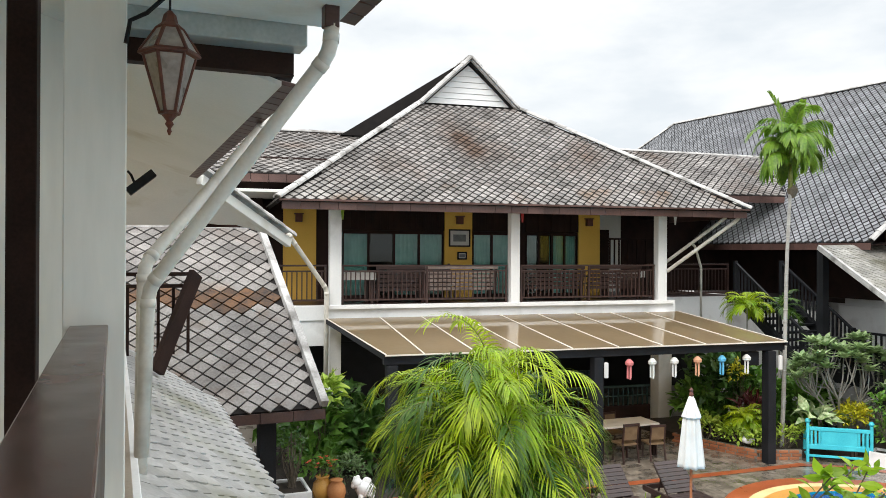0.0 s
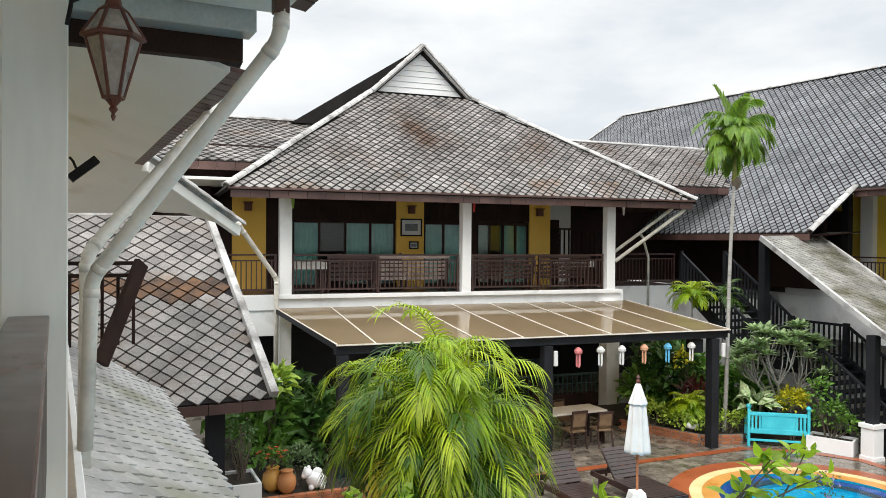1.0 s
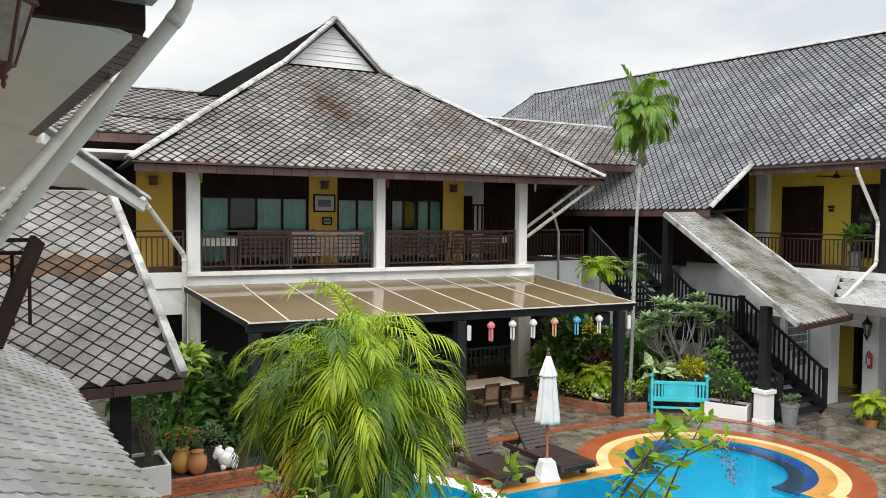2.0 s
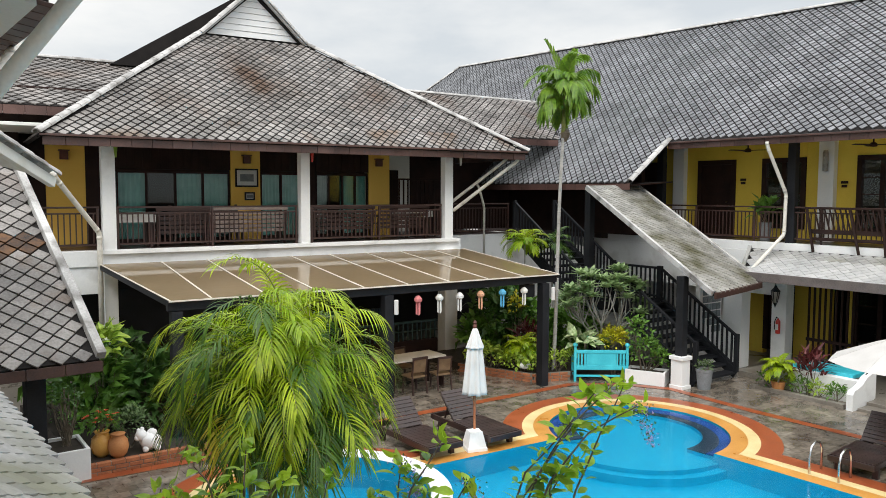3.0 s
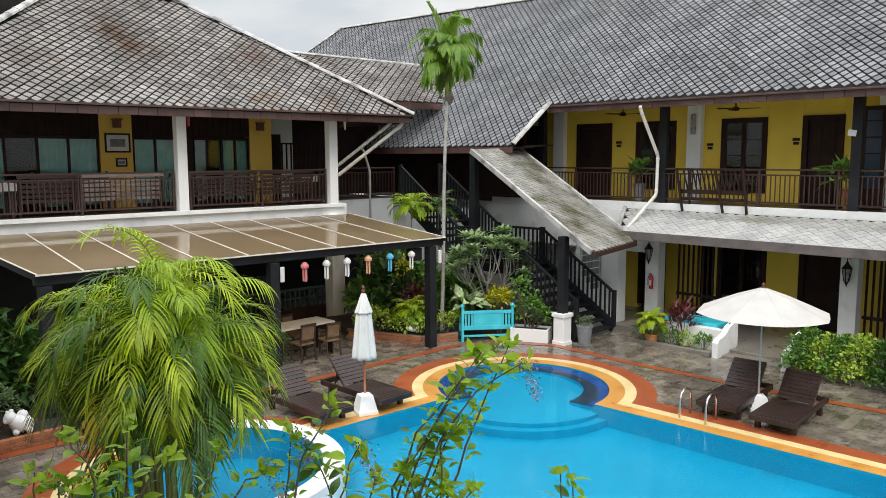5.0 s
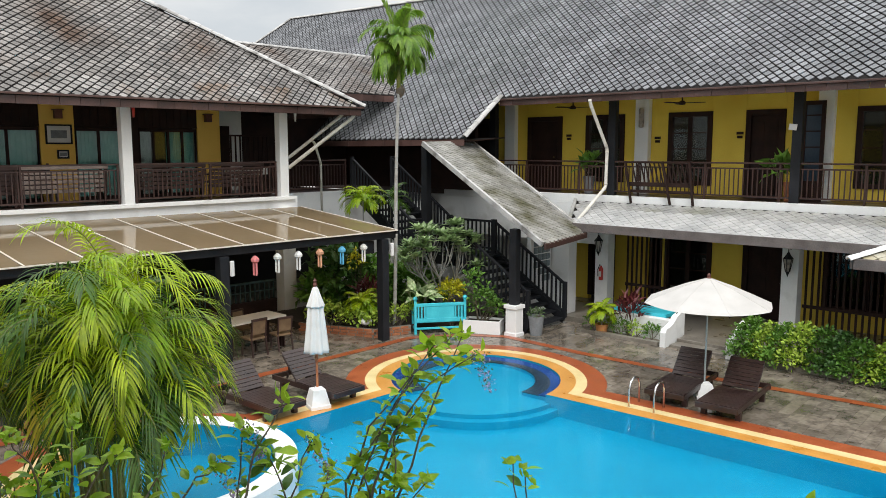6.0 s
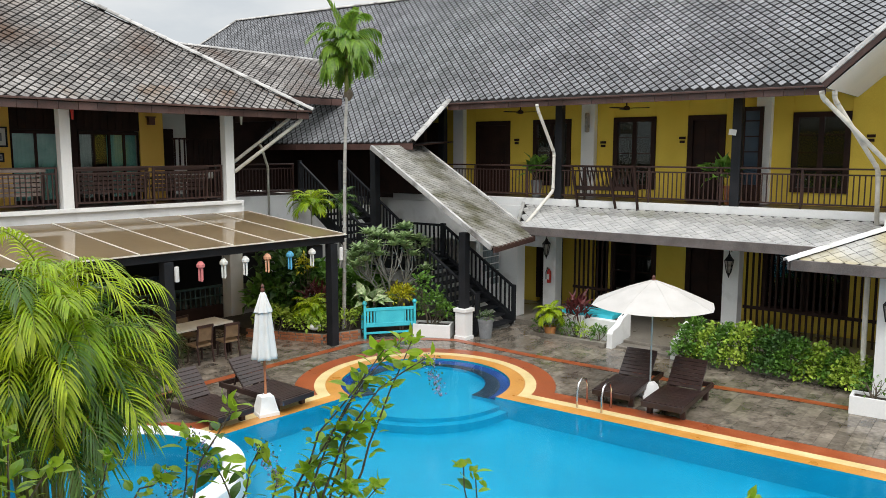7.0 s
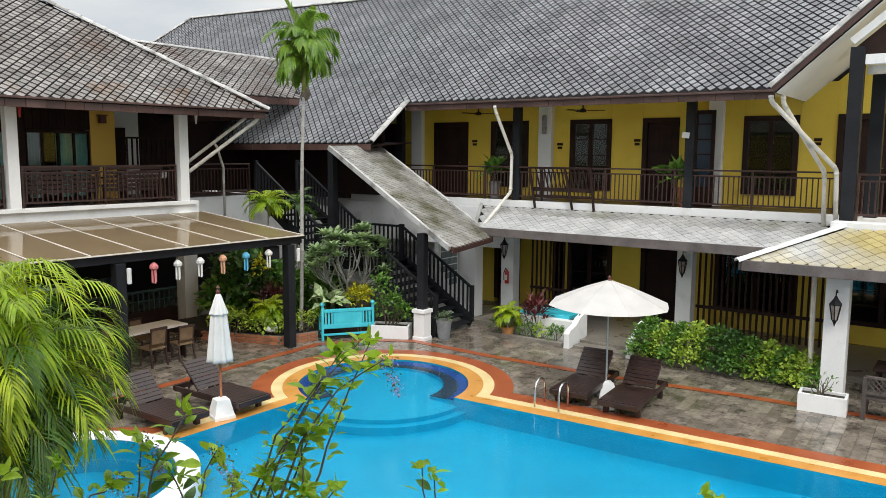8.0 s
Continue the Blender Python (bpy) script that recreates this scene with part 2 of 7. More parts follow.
TABLE = surface("pale_table_top", (0.62, 0.57, 0.49), (0.78, 0.72, 0.63), scale=3, rough=0.4)
GREYPOT = surface("grey_cement_pot", (0.14, 0.15, 0.16), (0.24, 0.25, 0.26), scale=5, rough=0.7)
REDPAINT = surface("red_enamel", (0.42, 0.02, 0.015), (0.56, 0.04, 0.03), rough=0.3)
BARK = surface("pale_palm_bark", (0.26, 0.25, 0.23), (0.44, 0.43, 0.40), scale=6, rough=0.8, grain=50, bump=0.5)
LIMB = surface("grey_green_limb", (0.15, 0.15, 0.13), (0.28, 0.275, 0.25), scale=7, rough=0.8, grain=50, bump=0.4)
TWIG = surface("grey_brown_twig", (0.09, 0.07, 0.05), (0.18, 0.15, 0.11), scale=8, rough=0.8)
STEM = surface("green_cane_stem", (0.12, 0.15, 0.03), (0.30, 0.31, 0.08), scale=4, rough=0.5)
SOIL = surface("dark_soil", (0.02, 0.015, 0.010), (0.05, 0.038, 0.027), scale=6, rough=0.95)
FROND = leafy("lime_palm_leaf", (0.14, 0.30, 0.005), (0.50, 0.58, 0.018), scale=1.6, through=0.42)
# dark palm green; in the cane palm it also paints the inner shade
FROND_DARK = leafy("dark_and_shaded_palm_leaf", (0.028, 0.085, 0.008), (0.10, 0.21, 0.016), scale=1.8, through=0.35)
FROND_TALL = leafy("bright_palm_leaf", (0.05, 0.15, 0.010), (0.25, 0.40, 0.035), scale=2.2, through=0.42)
FROND_DRY = leafy("yellowing_palm_leaf", (0.36, 0.34, 0.02), (0.60, 0.50, 0.04), scale=2)
LEAF = leafy("dark_green_leaf", (0.03, 0.085, 0.018), (0.09, 0.20, 0.04), scale=2.5)
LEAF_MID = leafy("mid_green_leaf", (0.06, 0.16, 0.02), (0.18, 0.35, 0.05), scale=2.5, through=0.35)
LEAF_LIME = leafy("lime_leaf", (0.20, 0.36, 0.03), (0.52, 0.64, 0.10), scale=2.5, through=0.35)
LEAF_SPRAY = leafy("fresh_lime_leaf", (0.20, 0.40, 0.02), (0.50, 0.66, 0.05), scale=6, through=0.45)
LEAF_PALE = leafy("cream_green_leaf", (0.16, 0.30, 0.08), (0.62, 0.68, 0.42), scale=9)
LEAF_YEL = leafy("yellow_leaf", (0.46, 0.46, 0.02), (0.76, 0.70, 0.05), scale=2.5, through=0.35)
LEAF_GREY = leafy("grey_green_leaf", (0.07, 0.13, 0.045), (0.20, 0.29, 0.12), scale=2.5)
LEAF_FRANG = leafy("frangipani_leaf", (0.12, 0.22, 0.07), (0.36, 0.46, 0.22), scale=2.5)
LEAF_RED = leafy("maroon_leaf", (0.06, 0.012, 0.014), (0.16, 0.03, 0.03), scale=2.5)
PETAL_R = leafy("orange_red_petal", (0.55, 0.05, 0.02), (0.75, 0.13, 0.04), scale=4)
PETAL_W = leafy("white_petal", (0.70, 0.70, 0.62), (0.85, 0.85, 0.78), scale=4)
PETAL_V = leafy("violet_petal", (0.34, 0.25, 0.52), (0.58, 0.48, 0.74), scale=4)
RAILTOP.node_tree.nodes["Principled BSDF"].inputs["Specular IOR Level"].default_value = 0.32
for m in (BLACK, DARKWOOD, UNDER, TILE, TILE_ONE, TILE_RUST):
    m.node_tree.nodes["Principled BSDF"].inputs["Specular IOR Level"].default_value = 0.22


# ---------------------------------------------------------------- mesh tools
def put(name, mesh, material, parent=None, label="", at=None):
    ob = new(name, mesh)
    if material and not mesh.materials:
        mesh.materials.append(material)
    if parent:
        ob.parent = parent
    if at is not None:
        ob.matrix_local = at
    return tagged(ob, label)


def thing(name, at, label, category, group="", kind=""):
    ob = new(name)
    ob.empty_display_size = 0.1
    ob.matrix_world = at
    return tagged(ob, label, category, group, kind)


class Form:
    """Collects corners and faces of one part."""

    def __init__(self):
        self.v, self.f = [], []

    def add(self, verts, faces):
        k = len(self.v)
        self.v += [tuple(p) for p in verts]
        self.f += [tuple(i + k for i in q) for q in faces]
        return self

    def hexa(self, c, ax, ay, az):
        """A box about c with half axes, its edges chamfered by a few millimetres."""
        c, ax, ay, az = Vector(c), Vector(ax), Vector(ay), Vector(az)
        ch = min(0.006, 0.2 * min(ax.length, ay.length, az.length))
        vs, ids = [], {}
        for sx in (-1, 1):
            for sy in (-1, 1):
                for sz in (-1, 1):
                    base = c + sx * ax + sy * ay + sz * az
                    for k, (a, b) in enumerate(((ay, az), (ax, az), (ax, ay))):
                        s1, s2 = ((sy, sz), (sx, sz), (sx, sy))[k]
                        ids[sx, sy, sz, k] = len(vs)
                        vs.append(base - a.normalized() * ch * s1 - b.normalized() * ch * s2)
        fs = []
        for k in range(3):
            for s in (-1, 1):
                cyc = ((-1, -1), (1, -1), (1, 1), (-1, 1))
                q = []
                for a, b in cyc:
                    key = [0, 0, 0]
                    o = [i for i in range(3) if i != k]
                    key[k], key[o[0]], key[o[1]] = s, a, b
                    q.append(ids[(*key, k)])
                fs.append(q if (s > 0) != (k == 1) else q[::-1])
        for k in range(3):
            o = [i for i in range(3) if i != k]
            for a in (-1, 1):
                for b in (-1, 1):
                    key = [0, 0, 0]
                    key[o[0]], key[o[1]] = a, b
                    lo, hi = list(key), list(key)
                    lo[k], hi[k] = -1, 1
                    fs.append([ids[(*lo, o[0])], ids[(*hi, o[0])], ids[(*hi, o[1])], ids[(*lo, o[1])]])
        for sx in (-1, 1):
            for sy in (-1, 1):
                for sz in (-1, 1):
                    fs.append([ids[sx, sy, sz, k] for k in range(3)])
        return self.add(vs, fs)

    def box(self, x0, y0, z0, x1, y1, z1):
        return self.hexa(((x0 + x1) / 2, (y0 + y1) / 2, (z0 + z1) / 2), ((x1 - x0) / 2, 0, 0), (0, (y1 - y0) / 2, 0), (0, 0, (z1 - z0) / 2))

    def beam(self, p, q, w, h, up=(0, 0, 1)):
        p, q, up = Vector(p), Vector(q), Vector(up)
        d = q - p
        side = d.cross(up).normalized()
        top = side.cross(d).normalized()
        return self.hexa((p + q) / 2, d / 2, side * w / 2, top * h / 2)

    def tube(self, pts, r, n=10, taper=None):
        pts = [Vector(p) for p in pts]
        k = len(self.v)
        m = len(pts)
        prev = None
        for i, p in enumerate(pts):
            d = (pts[min(i + 1, m - 1)] - pts[max(i - 1, 0)]).normalized()
            a = prev if prev is not None else d.orthogonal().normalized()
            a = (a - d * a.dot(d)).normalized()
            prev = a
            b = d.cross(a)
            rr = r if taper is None else r + (taper - r) * i / (m - 1)
            for j in range(n):
                t = 2 * math.pi * j / n
                self.v.append(tuple(p + (a * math.cos(t) + b * math.sin(t)) * rr))
        for i in range(m - 1):
            for j in range(n):
                a, b = k + i * n + j, k + i * n + (j + 1) % n
                self.f.append((a, b, b + n, a + n))
        self.f.append(tuple(k + j for j in range(n))[::-1])
        self.f.append(tuple(k + (m - 1) * n + j for j in range(n)))
        return self

    def lathe(self, prof, n=20, c=(0, 0, 0), wave=0.0, waves=8):
        k = len(self.v)
        for r, z in prof:
            for j in range(n):
                t = 2 * math.pi * j / n
                rr = r * (1 + wave * math.cos(waves * t))
                self.v.append((c[0] + rr * math.cos(t), c[1] + rr * math.sin(t), c[2] + z))
        for i in range(len(prof) - 1):
            for j in range(n):
                a, b = k + i * n + j, k + i * n + (j + 1) % n
                self.f.append((a, b, b + n, a + n))
        self.f.append(tuple(k + j for j in range(n))[::-1])
        self.f.append(tuple(k + (len(prof) - 1) * n + j for j in range(n)))
        return self

    def slab(self, poly, down):
        """A plate: the polygon's corners on top, sunk by the vector down."""
        k, m = len(self.v), len(poly)
        down = Vector(down)
        self.v += [tuple(Vector(p)) for p in poly] + [tuple(Vector(p) + down) for p in poly]
        self.f.append(tuple(k + i for i in range(m)))
        self.f.append(tuple(k + m + i for i in range(m))[::-1])
        for i in range(m):
            j = (i + 1) % m
            self.f.append((k + j, k + i, k + m + i, k + m + j))
        return self

    def mesh(self, name, smooth=False):
        me = bpy.data.meshes.new(name)
        me.from_pydata(self.v, [], self.f)
        if smooth:
            me.polygons.foreach_set("use_smooth", [True] * len(me.polygons))
        me.update()
        return me

    def make(self, name, material, parent=None, label="", at=None, smooth=False):
        return put(name, self.mesh(name, smooth), material, parent, label, at)


def inside(p, poly):
    x, y, hit = p[0], p[1], False
    for i in range(len(poly)):
        (x0, y0), (x1, y1) = poly[i], poly[i - 1]
        if (y0 > y) != (y1 > y) and x < (x1 - x0) * (y - y0) / (y1 - y0) + x0:
            hit = not hit
    return hit


def room_left(p, poly):
    """Distance from p to the polygon's outline."""
    best = 9e9
    for i in range(len(poly)):
        a, b = Vector(poly[i]), Vector(poly[i - 1])
        d = b - a
        t = max(0, min(1, (Vector(p) - a).dot(d) / max(d.length_squared, 1e-9)))
        best = min(best, (a + d * t - Vector(p)).length)
    return best


def tile_shape(w, h, thick=0.016):
    """A diamond tile, its lower corner lifted, in a plane's x (along) and y (up the slope)."""
    a, b = w * 0.412, h * 0.815
    if w > 0.305:
        a, b = w * 0.45, h * 0.895
    v = [(0, b, 0.004), (-a, 0, 0.014), (0, -b, thick + 0.006), (a, 0, 0.014), (-a, 0, -0.008), (0, -b, -0.004), (a, 0, -0.008), (-a * 0.12, -b * 0.9, thick + 0.008), (a * 0.12, -b * 0.9, thick + 0.008)]
    return v, [(0, 1, 7, 8, 3), (7, 2, 8), (1, 4, 5, 2, 7), (2, 5, 6, 3, 8)]


def flat_shape(w, h, thick=0.014):
    """A thin diamond tile with hairline joints."""
    a, b = w * 0.487, h * 0.975
    v = [(0, b, 0.002), (-a, 0, 0.007), (0, -b, thick), (a, 0, 0.007), (-a, 0, -0.006), (0, -b, -0.003), (a, 0, -0.006)]
    return v, [(0, 1, 2, 3), (1, 4, 5, 2), (2, 5, 6, 3)]


def scale_shape(w, h, thick=0.02):
    """A tile with a blunt point, laid in rows."""
    a = w * 0.485
    v = [(-a, h * 0.9, 0.0), (a, h * 0.9, 0.0), (a, -h * 0.35, 0.016), (a * 0.25, -h, thick), (-a * 0.25, -h, thick), (-a, -h * 0.35, 0.016), (a, -h * 0.35, -0.01), (a * 0.25, -h, -0.006), (-a * 0.25, -h, -0.006), (-a, -h * 0.35, -0.01)]
    return v, [(0, 5, 4, 3, 2, 1), (2, 3, 7, 6), (3, 4, 8, 7), (4, 5, 9, 8)]


def tiled_plane(parent, origin, along, up, poly, material, piece=None, singles=0, w=0.28, h=0.14, shape=tile_shape, margin=0.04, seed=1, stained=None):
    """Tiles on the plane origin + x * along + y * up inside poly (x, y). The lowest ones are single pieces, the rest one mesh."""
    along, up, origin = Vector(along).normalized(), Vector(up).normalized(), Vector(origin)
    out = along.cross(up).normalized()
    rnd = random.Random(seed)
    sv, sf = shape(w, h)
    xs, ys = [p[0] for p in poly], [p[1] for p in poly]
    spots = []
    j, y = 0, min(ys) + h * 0.6
    while y < max(ys):
        x = min(xs) + (w / 2 if j % 2 else 0)
        while x < max(xs):
            if inside((x, y), poly) and room_left((x, y), poly) > margin:
                spots.append((x, y))
            x += w
        y += h
        j += 1
    one = None
    rest = Form()
    for i, (x, y) in enumerate(spots):
        spin = rnd.gauss(0, 0.018)
        lift = rnd.random() * 0.006
        ca, sa = math.cos(spin), math.sin(spin)
        if i < singles:
            if one is None:
                f = Form().add(sv, sf)
                one = f.mesh("tile")
                one.materials.append(piece)
                rusty = f.mesh("stained_tile")
                rusty.materials.append(TILE_RUST)
            m = Matrix((( along.x, up.x, out.x, 0), (along.y, up.y, out.y, 0), (along.z, up.z, out.z, 0), (0, 0, 0, 1)))
            m.translation = origin + along * x + up * y + out * lift
            worn = stained and abs(y - stained[0] + 0.12 * math.sin(x * 2.3)) < stained[1]
            put("tile", rusty if worn else one, None, parent, at=m @ pose(0, 0, 0, 0, 0, math.degrees(spin)))
        else:
            rest.add([origin + along * (x + a * ca - b * sa) + up * (y + a * sa + b * ca) + out * (c + lift) for a, b, c in sv], sf)
    if rest.f:
        tagged(rest.make("tiles", material, parent), kind="stuff")


def caps(parent, p, q, r=0.085, step=0.33, material=None, name="ridge_tile"):
    """Half-round ridge tiles from p to q, each lapping the next."""
    p, q = Vector(p), Vector(q)
    d = q - p
    count = max(1, round(d.length / step))
    side = d.cross(Vector((0, 0, 1))).normalized()
    if side.length < 0.5:
        side = Vector((1, 0, 0))
    top = side.cross(d).normalized()
    f = Form()
    ln = d.length / count * 1.08
    prof = [(math.cos(t) * r, math.sin(t) * r * 0.75) for t in [math.pi * i / 6 for i in range(7)]]
    vs = []
    for x, (k) in ((0, 1.0), (1, 0.86)):
        vs += [(a * k, x * ln, b * k) for a, b in prof] + [(a * k * 0.8, x * ln, b * k * 0.8 - 0.012) for a, b in prof[::-1]]
    n = len(prof) * 2
    fs = [tuple(range(n))[::-1], tuple(range(n, 2 * n))] + [(i, (i + 1) % n, n + (i + 1) % n, n + i) for i in range(n)]
    me = Form().add(vs, fs).mesh(name)
    me.materials.append(material or CAP)
    dn = d.normalized()
    for i in range(count):
        m = Matrix(((side.x, dn.x, top.x, 0), (side.y, dn.y, top.y, 0), (side.z, dn.z, top.z, 0), (0, 0, 0, 1)))
        m.translation = p + d * (i / count)
        put(name, me, None, parent, at=m)


def roof_side(parent, corners, material, w=0.28, h=0.14, piece=None, singles=0, shape=tile_shape, seed=1, board=True, stained=None):
    """A roof slope: corners from the eave's left end, anticlockwise as seen from above; underlay, tiles."""
    c = [Vector(p) for p in corners]
    along = (c[1] - c[0]).normalized()
    out = along.cross(c[-1] - c[0]).normalized()
    if out.z < 0:
        out = -out
    up = out.cross(along).normalized()
    poly = [((p - c[0]).dot(along), (p - c[0]).dot(up)) for p in c]
    if board:
        Form().slab([p - out * 0.012 for p in c], out * -0.07).make("underlay", UNDER, parent)
    tiled_plane(parent, c[0], along, up, poly, material, piece, singles, w, h, shape, seed=seed, stained=stained)


def fascia(parent, p, q, h=0.17, step=0.42, material=None, out=None, name="fascia_tile"):
    """A row of upright fascia tiles under an eave, from p to q (their top edge)."""
    p, q = Vector(p), Vector(q)
    d = q - p
    count = max(1, round(d.length / step))
    ln = d.length / count
    me = Form().hexa((0, 0, -h / 2), (ln * 0.492, 0, 0), (0, 0.016, 0), (0, 0, h / 2)).mesh(name)
    me.materials.append(material or FASCIA)
    yaw = math.degrees(math.atan2(d.y, d.x))
    tilt = math.degrees(math.atan2(d.z, math.hypot(d.x, d.y)))
    for i in range(count):
        c = p + d * ((i + 0.5) / count)
        put(name, me, None, parent, at=pose(*c, 0, -tilt, yaw) @ pose(0, 0.004 * (i % 2), 0, 3 * math.sin(i * 1.7), 0, 0))


def railing(parent, p, q, h=0.95, gap=0.115, material=None, post_every=1.9, low=0.10):
    """A balcony railing from p to q at floor height: two top rails, a bottom rail, posts, flat balusters."""
    material = material or RAILWOOD
    p, q = Vector(p), Vector(q)
    d = q - p
    rail = tagged(new("railing"), "dark brown painted railing with thin upright bars")
    rail.parent = parent
    rail.empty_display_size = 0.1
    yaw = math.degrees(math.atan2(d.y, d.x))
    rail.matrix_local = pose(*p, 0, 0, yaw)
    ln = math.hypot(d.x, d.y)
    Form().box(0, -0.03, h - 0.04, ln, 0.03, h).make("top_rail", material, rail)
    Form().box(0, -0.018, h - 0.17, ln, 0.018, h - 0.135).make("middle_rail", material, rail)
    Form().box(0, -0.02, low, ln, 0.02, low + 0.04).make("bottom_rail", material, rail)
    n = max(1, round(ln / gap))
    bar = Form().box(-0.014, -0.01, low + 0.04, 0.014, 0.01, h - 0.17).mesh("baluster")
    stand = Form().box(-0.024, -0.024, 0.0, 0.024, 0.024, h - 0.04).mesh("rail_post")
    bar.materials.append(material)
    stand.materials.append(material)
    m = max(1, round(ln / post_every))
    for i in range(m + 1):
        put("rail_post", stand, None, rail, at=pose(0.03 + (ln - 0.06) * i / m, 0, 0))
    for i in range(1, n):
        put("baluster", bar, None, rail, at=pose(ln * i / n, 0, 0))
    return rail


NEAR = pose(0, 0, 0, 0, 0, 6.5)     # the wing from which the place is seen
WING = pose(0, 0, 0, 0, 0, 4.03)    # the long yellow wing across the pool
WORLD = Matrix()

# ---------------------------------------------------------------- pool and ground
BAY, BAY_R = Vector((10.95, 10.38)), 1.70
SPA, SPA_R = Vector((4.4, 10.3)), 1.6


def arc(c, r, a0, a1, n):
    return [(c[0] + r * math.cos(radians(a0 + (a1 - a0) * i / n)), c[1] + r * math.sin(radians(a0 + (a1 - a0) * i / n))) for i in range(n + 1)]


def shore(d):
    """The pool's outline moved outwards by d: always the same number of corners."""
    r, q = BAY_R + d, SPA_R + d
    n, a = Vector((0.9935, 0.1136)), Vector((11.07, 8.68))
    along = Vector((0.1136, -0.9935))
    foot = a + n * d - BAY
    b = foot.dot(along)
    t = -b + math.sqrt(max(0.0, b * b - foot.length_squared + r * r))
    hit = a + n * d + along * t - BAY
    a0 = math.degrees(math.atan2(hit.y, hit.x))
    y = 10.76 + d
    a1 = 180 - math.degrees(math.asin((y - BAY.y) / r))
    b0 = math.degrees(math.asin(min(1, (y - SPA.y) / q)))
    bay, spa = arc(BAY, r, a0, a1, 46), arc(SPA, q, b0, 195, 34)
    return [(12.75 + d, -6.0 - d)] + bay + [(7.9, y)] + spa + [(3.2 - d, 6.0), (3.6 - d, -6.0 - d)]


SHORE = shore(0.0)


def plate_with_hole(name, outer, hole, z, material):
    bm = bmesh.new()
    edges = []
    for line in (outer, hole):
        vs = [bm.verts.new((x, y, z)) for x, y in line]
        edges += [bm.edges.new((vs[i - 1], vs[i])) for i in range(len(vs))]
    bmesh.ops.triangle_fill(bm, use_beauty=True, use_dissolve=False, edges=edges)
    for f in bm.faces:
        if f.normal.z < 0:
            f.normal_flip()
    me = bpy.data.meshes.new(name)
    bm.to_mesh(me)
    bm.free()
    return put(name, me, material)


ground = tagged(plate_with_hole("ground", [(-700, -700), (700, -700), (700, 700), (-700, 700)], SHORE, 0.0, JOINT), "wet grey-brown concrete ground round the pool", "ground", kind="structure")


def ribbon(name, d0, d1, z, material, label):
    a, b = shore(d0), shore(d1)
    m = len(a)
    f = Form()
    f.v = [(x, y, z) for x, y in a] + [(x, y, z) for x, y in b] + [(x, y, z - 0.03) for x, y in b]
    for i in range(m):
        j = (i + 1) % m
        f.f += [(i, m + i, m + j, j), (m + i, 2 * m + i, 2 * m + j, m + j)]
    return tagged(f.make(name, material), label, "paving band", kind="structure")


ribbon("trim_orange", 0.0, 0.30, 0.034, ORANGE, "orange-ochre stone band along the pool edge")
ribbon("trim_cream", 0.30, 0.52, 0.030, CREAM, "cream stone band around the pool")
ribbon("trim_red", 0.52, 0.90, 0.026, RED, "brick-red stone band around the pool")
pool = thing("swimming_pool", WORLD, "blue swimming pool with a round bay and dark tiled seat", "pool", kind="structure")
f = Form()
m = len(SHORE)
f.v = [(x, y, 0.034) for x, y in SHORE] + [(x, y, -0.66) for x, y in SHORE]
f.f = [((i + 1) % m, i, m + i, m + (i + 1) % m) for i in range(m)] + [tuple(range(m, 2 * m))]
f.make("basin", POOL, pool)


def bay_shelf(name, top, lip, material, label):
    """A shelf that follows the bay: top gives outer and inner rim for an angle, lip is its edge's depth."""
    f = Form()
    angles = [-84 + 249 * k / 48 for k in range(49)]
    for a in angles:
        o, i = top(a)
        f.v += [o, i, (i[0], i[1], i[2] - lip)]
    for k in range(48):
        a, b = 3 * k, 3 * k + 3
        f.f += [(a, b, b + 1, a + 1), (a + 1, b + 1, b + 2, a + 2)]
    for k in (0, 48):
        o, i = f.v[3 * k], f.v[3 * k + 2]
        f.v.append((o[0], o[1], i[2]))
    f.f += [(0, 1, 2, 147), (148, 146, 145, 144)]
    f.make(name, material, pool, label)


def on_ring(r, a, z):
    return (BAY.x + r * math.cos(radians(a)), BAY.y + r * math.sin(radians(a)), z)


def seat_edge(a, z):
    """Inner rim of the seat: narrow at the back, broad at both ends."""
    return on_ring(1.36 - 0.30 * (0.5 - 0.5 * math.cos(radians(a - 40))) ** 0.9, a, z)


bay_shelf("tile_ring", lambda a: (on_ring(1.69, a, -0.03), on_ring(1.50, a, -0.08)), 0.02, POOLDARK, "dark blue tiled ledge in the bay")
bay_shelf("seat", lambda a: (on_ring(1.51, a, -0.085), seat_edge(a, -0.10)), 0.03, POOLBLACK, "black tiled underwater seat in the bay")
bay_shelf("seat_base", lambda a: (on_ring(1.69, a, -0.125), seat_edge(a, -0.13)), 1.16, POOL, "light blue tiled wall under the seat")
for r, z in ((1.80, -0.25), (1.97, -0.40)):
    Form().slab([(x, y, z) for x, y in arc(BAY, min(r, 1.68), 20, 150, 26) + arc(BAY, r, 168, 356, 40)], (0, 0, -0.70 - z)).make("step", POOL, pool)
water = Form()
water.v = [(x, y, 0.012) for x, y in shore(-0.004)]
water.f = [tuple(range(m))]
wob = water.make("water", WATER, None)
wob.visible_shadow = False
wob.parent = pool
wm = WATER.node_tree
ripple, rb = wm.nodes.new("ShaderNodeTexNoise"), wm.nodes.new("ShaderNodeBump")
ripple.inputs["Scale"].default_value, ripple.inputs["Detail"].default_value = 1.6, 3.0
rb.inputs["Strength"].default_value, rb.inputs["Distance"].default_value = 0.14, 0.03
rg = wm.nodes.new("ShaderNodeNewGeometry")
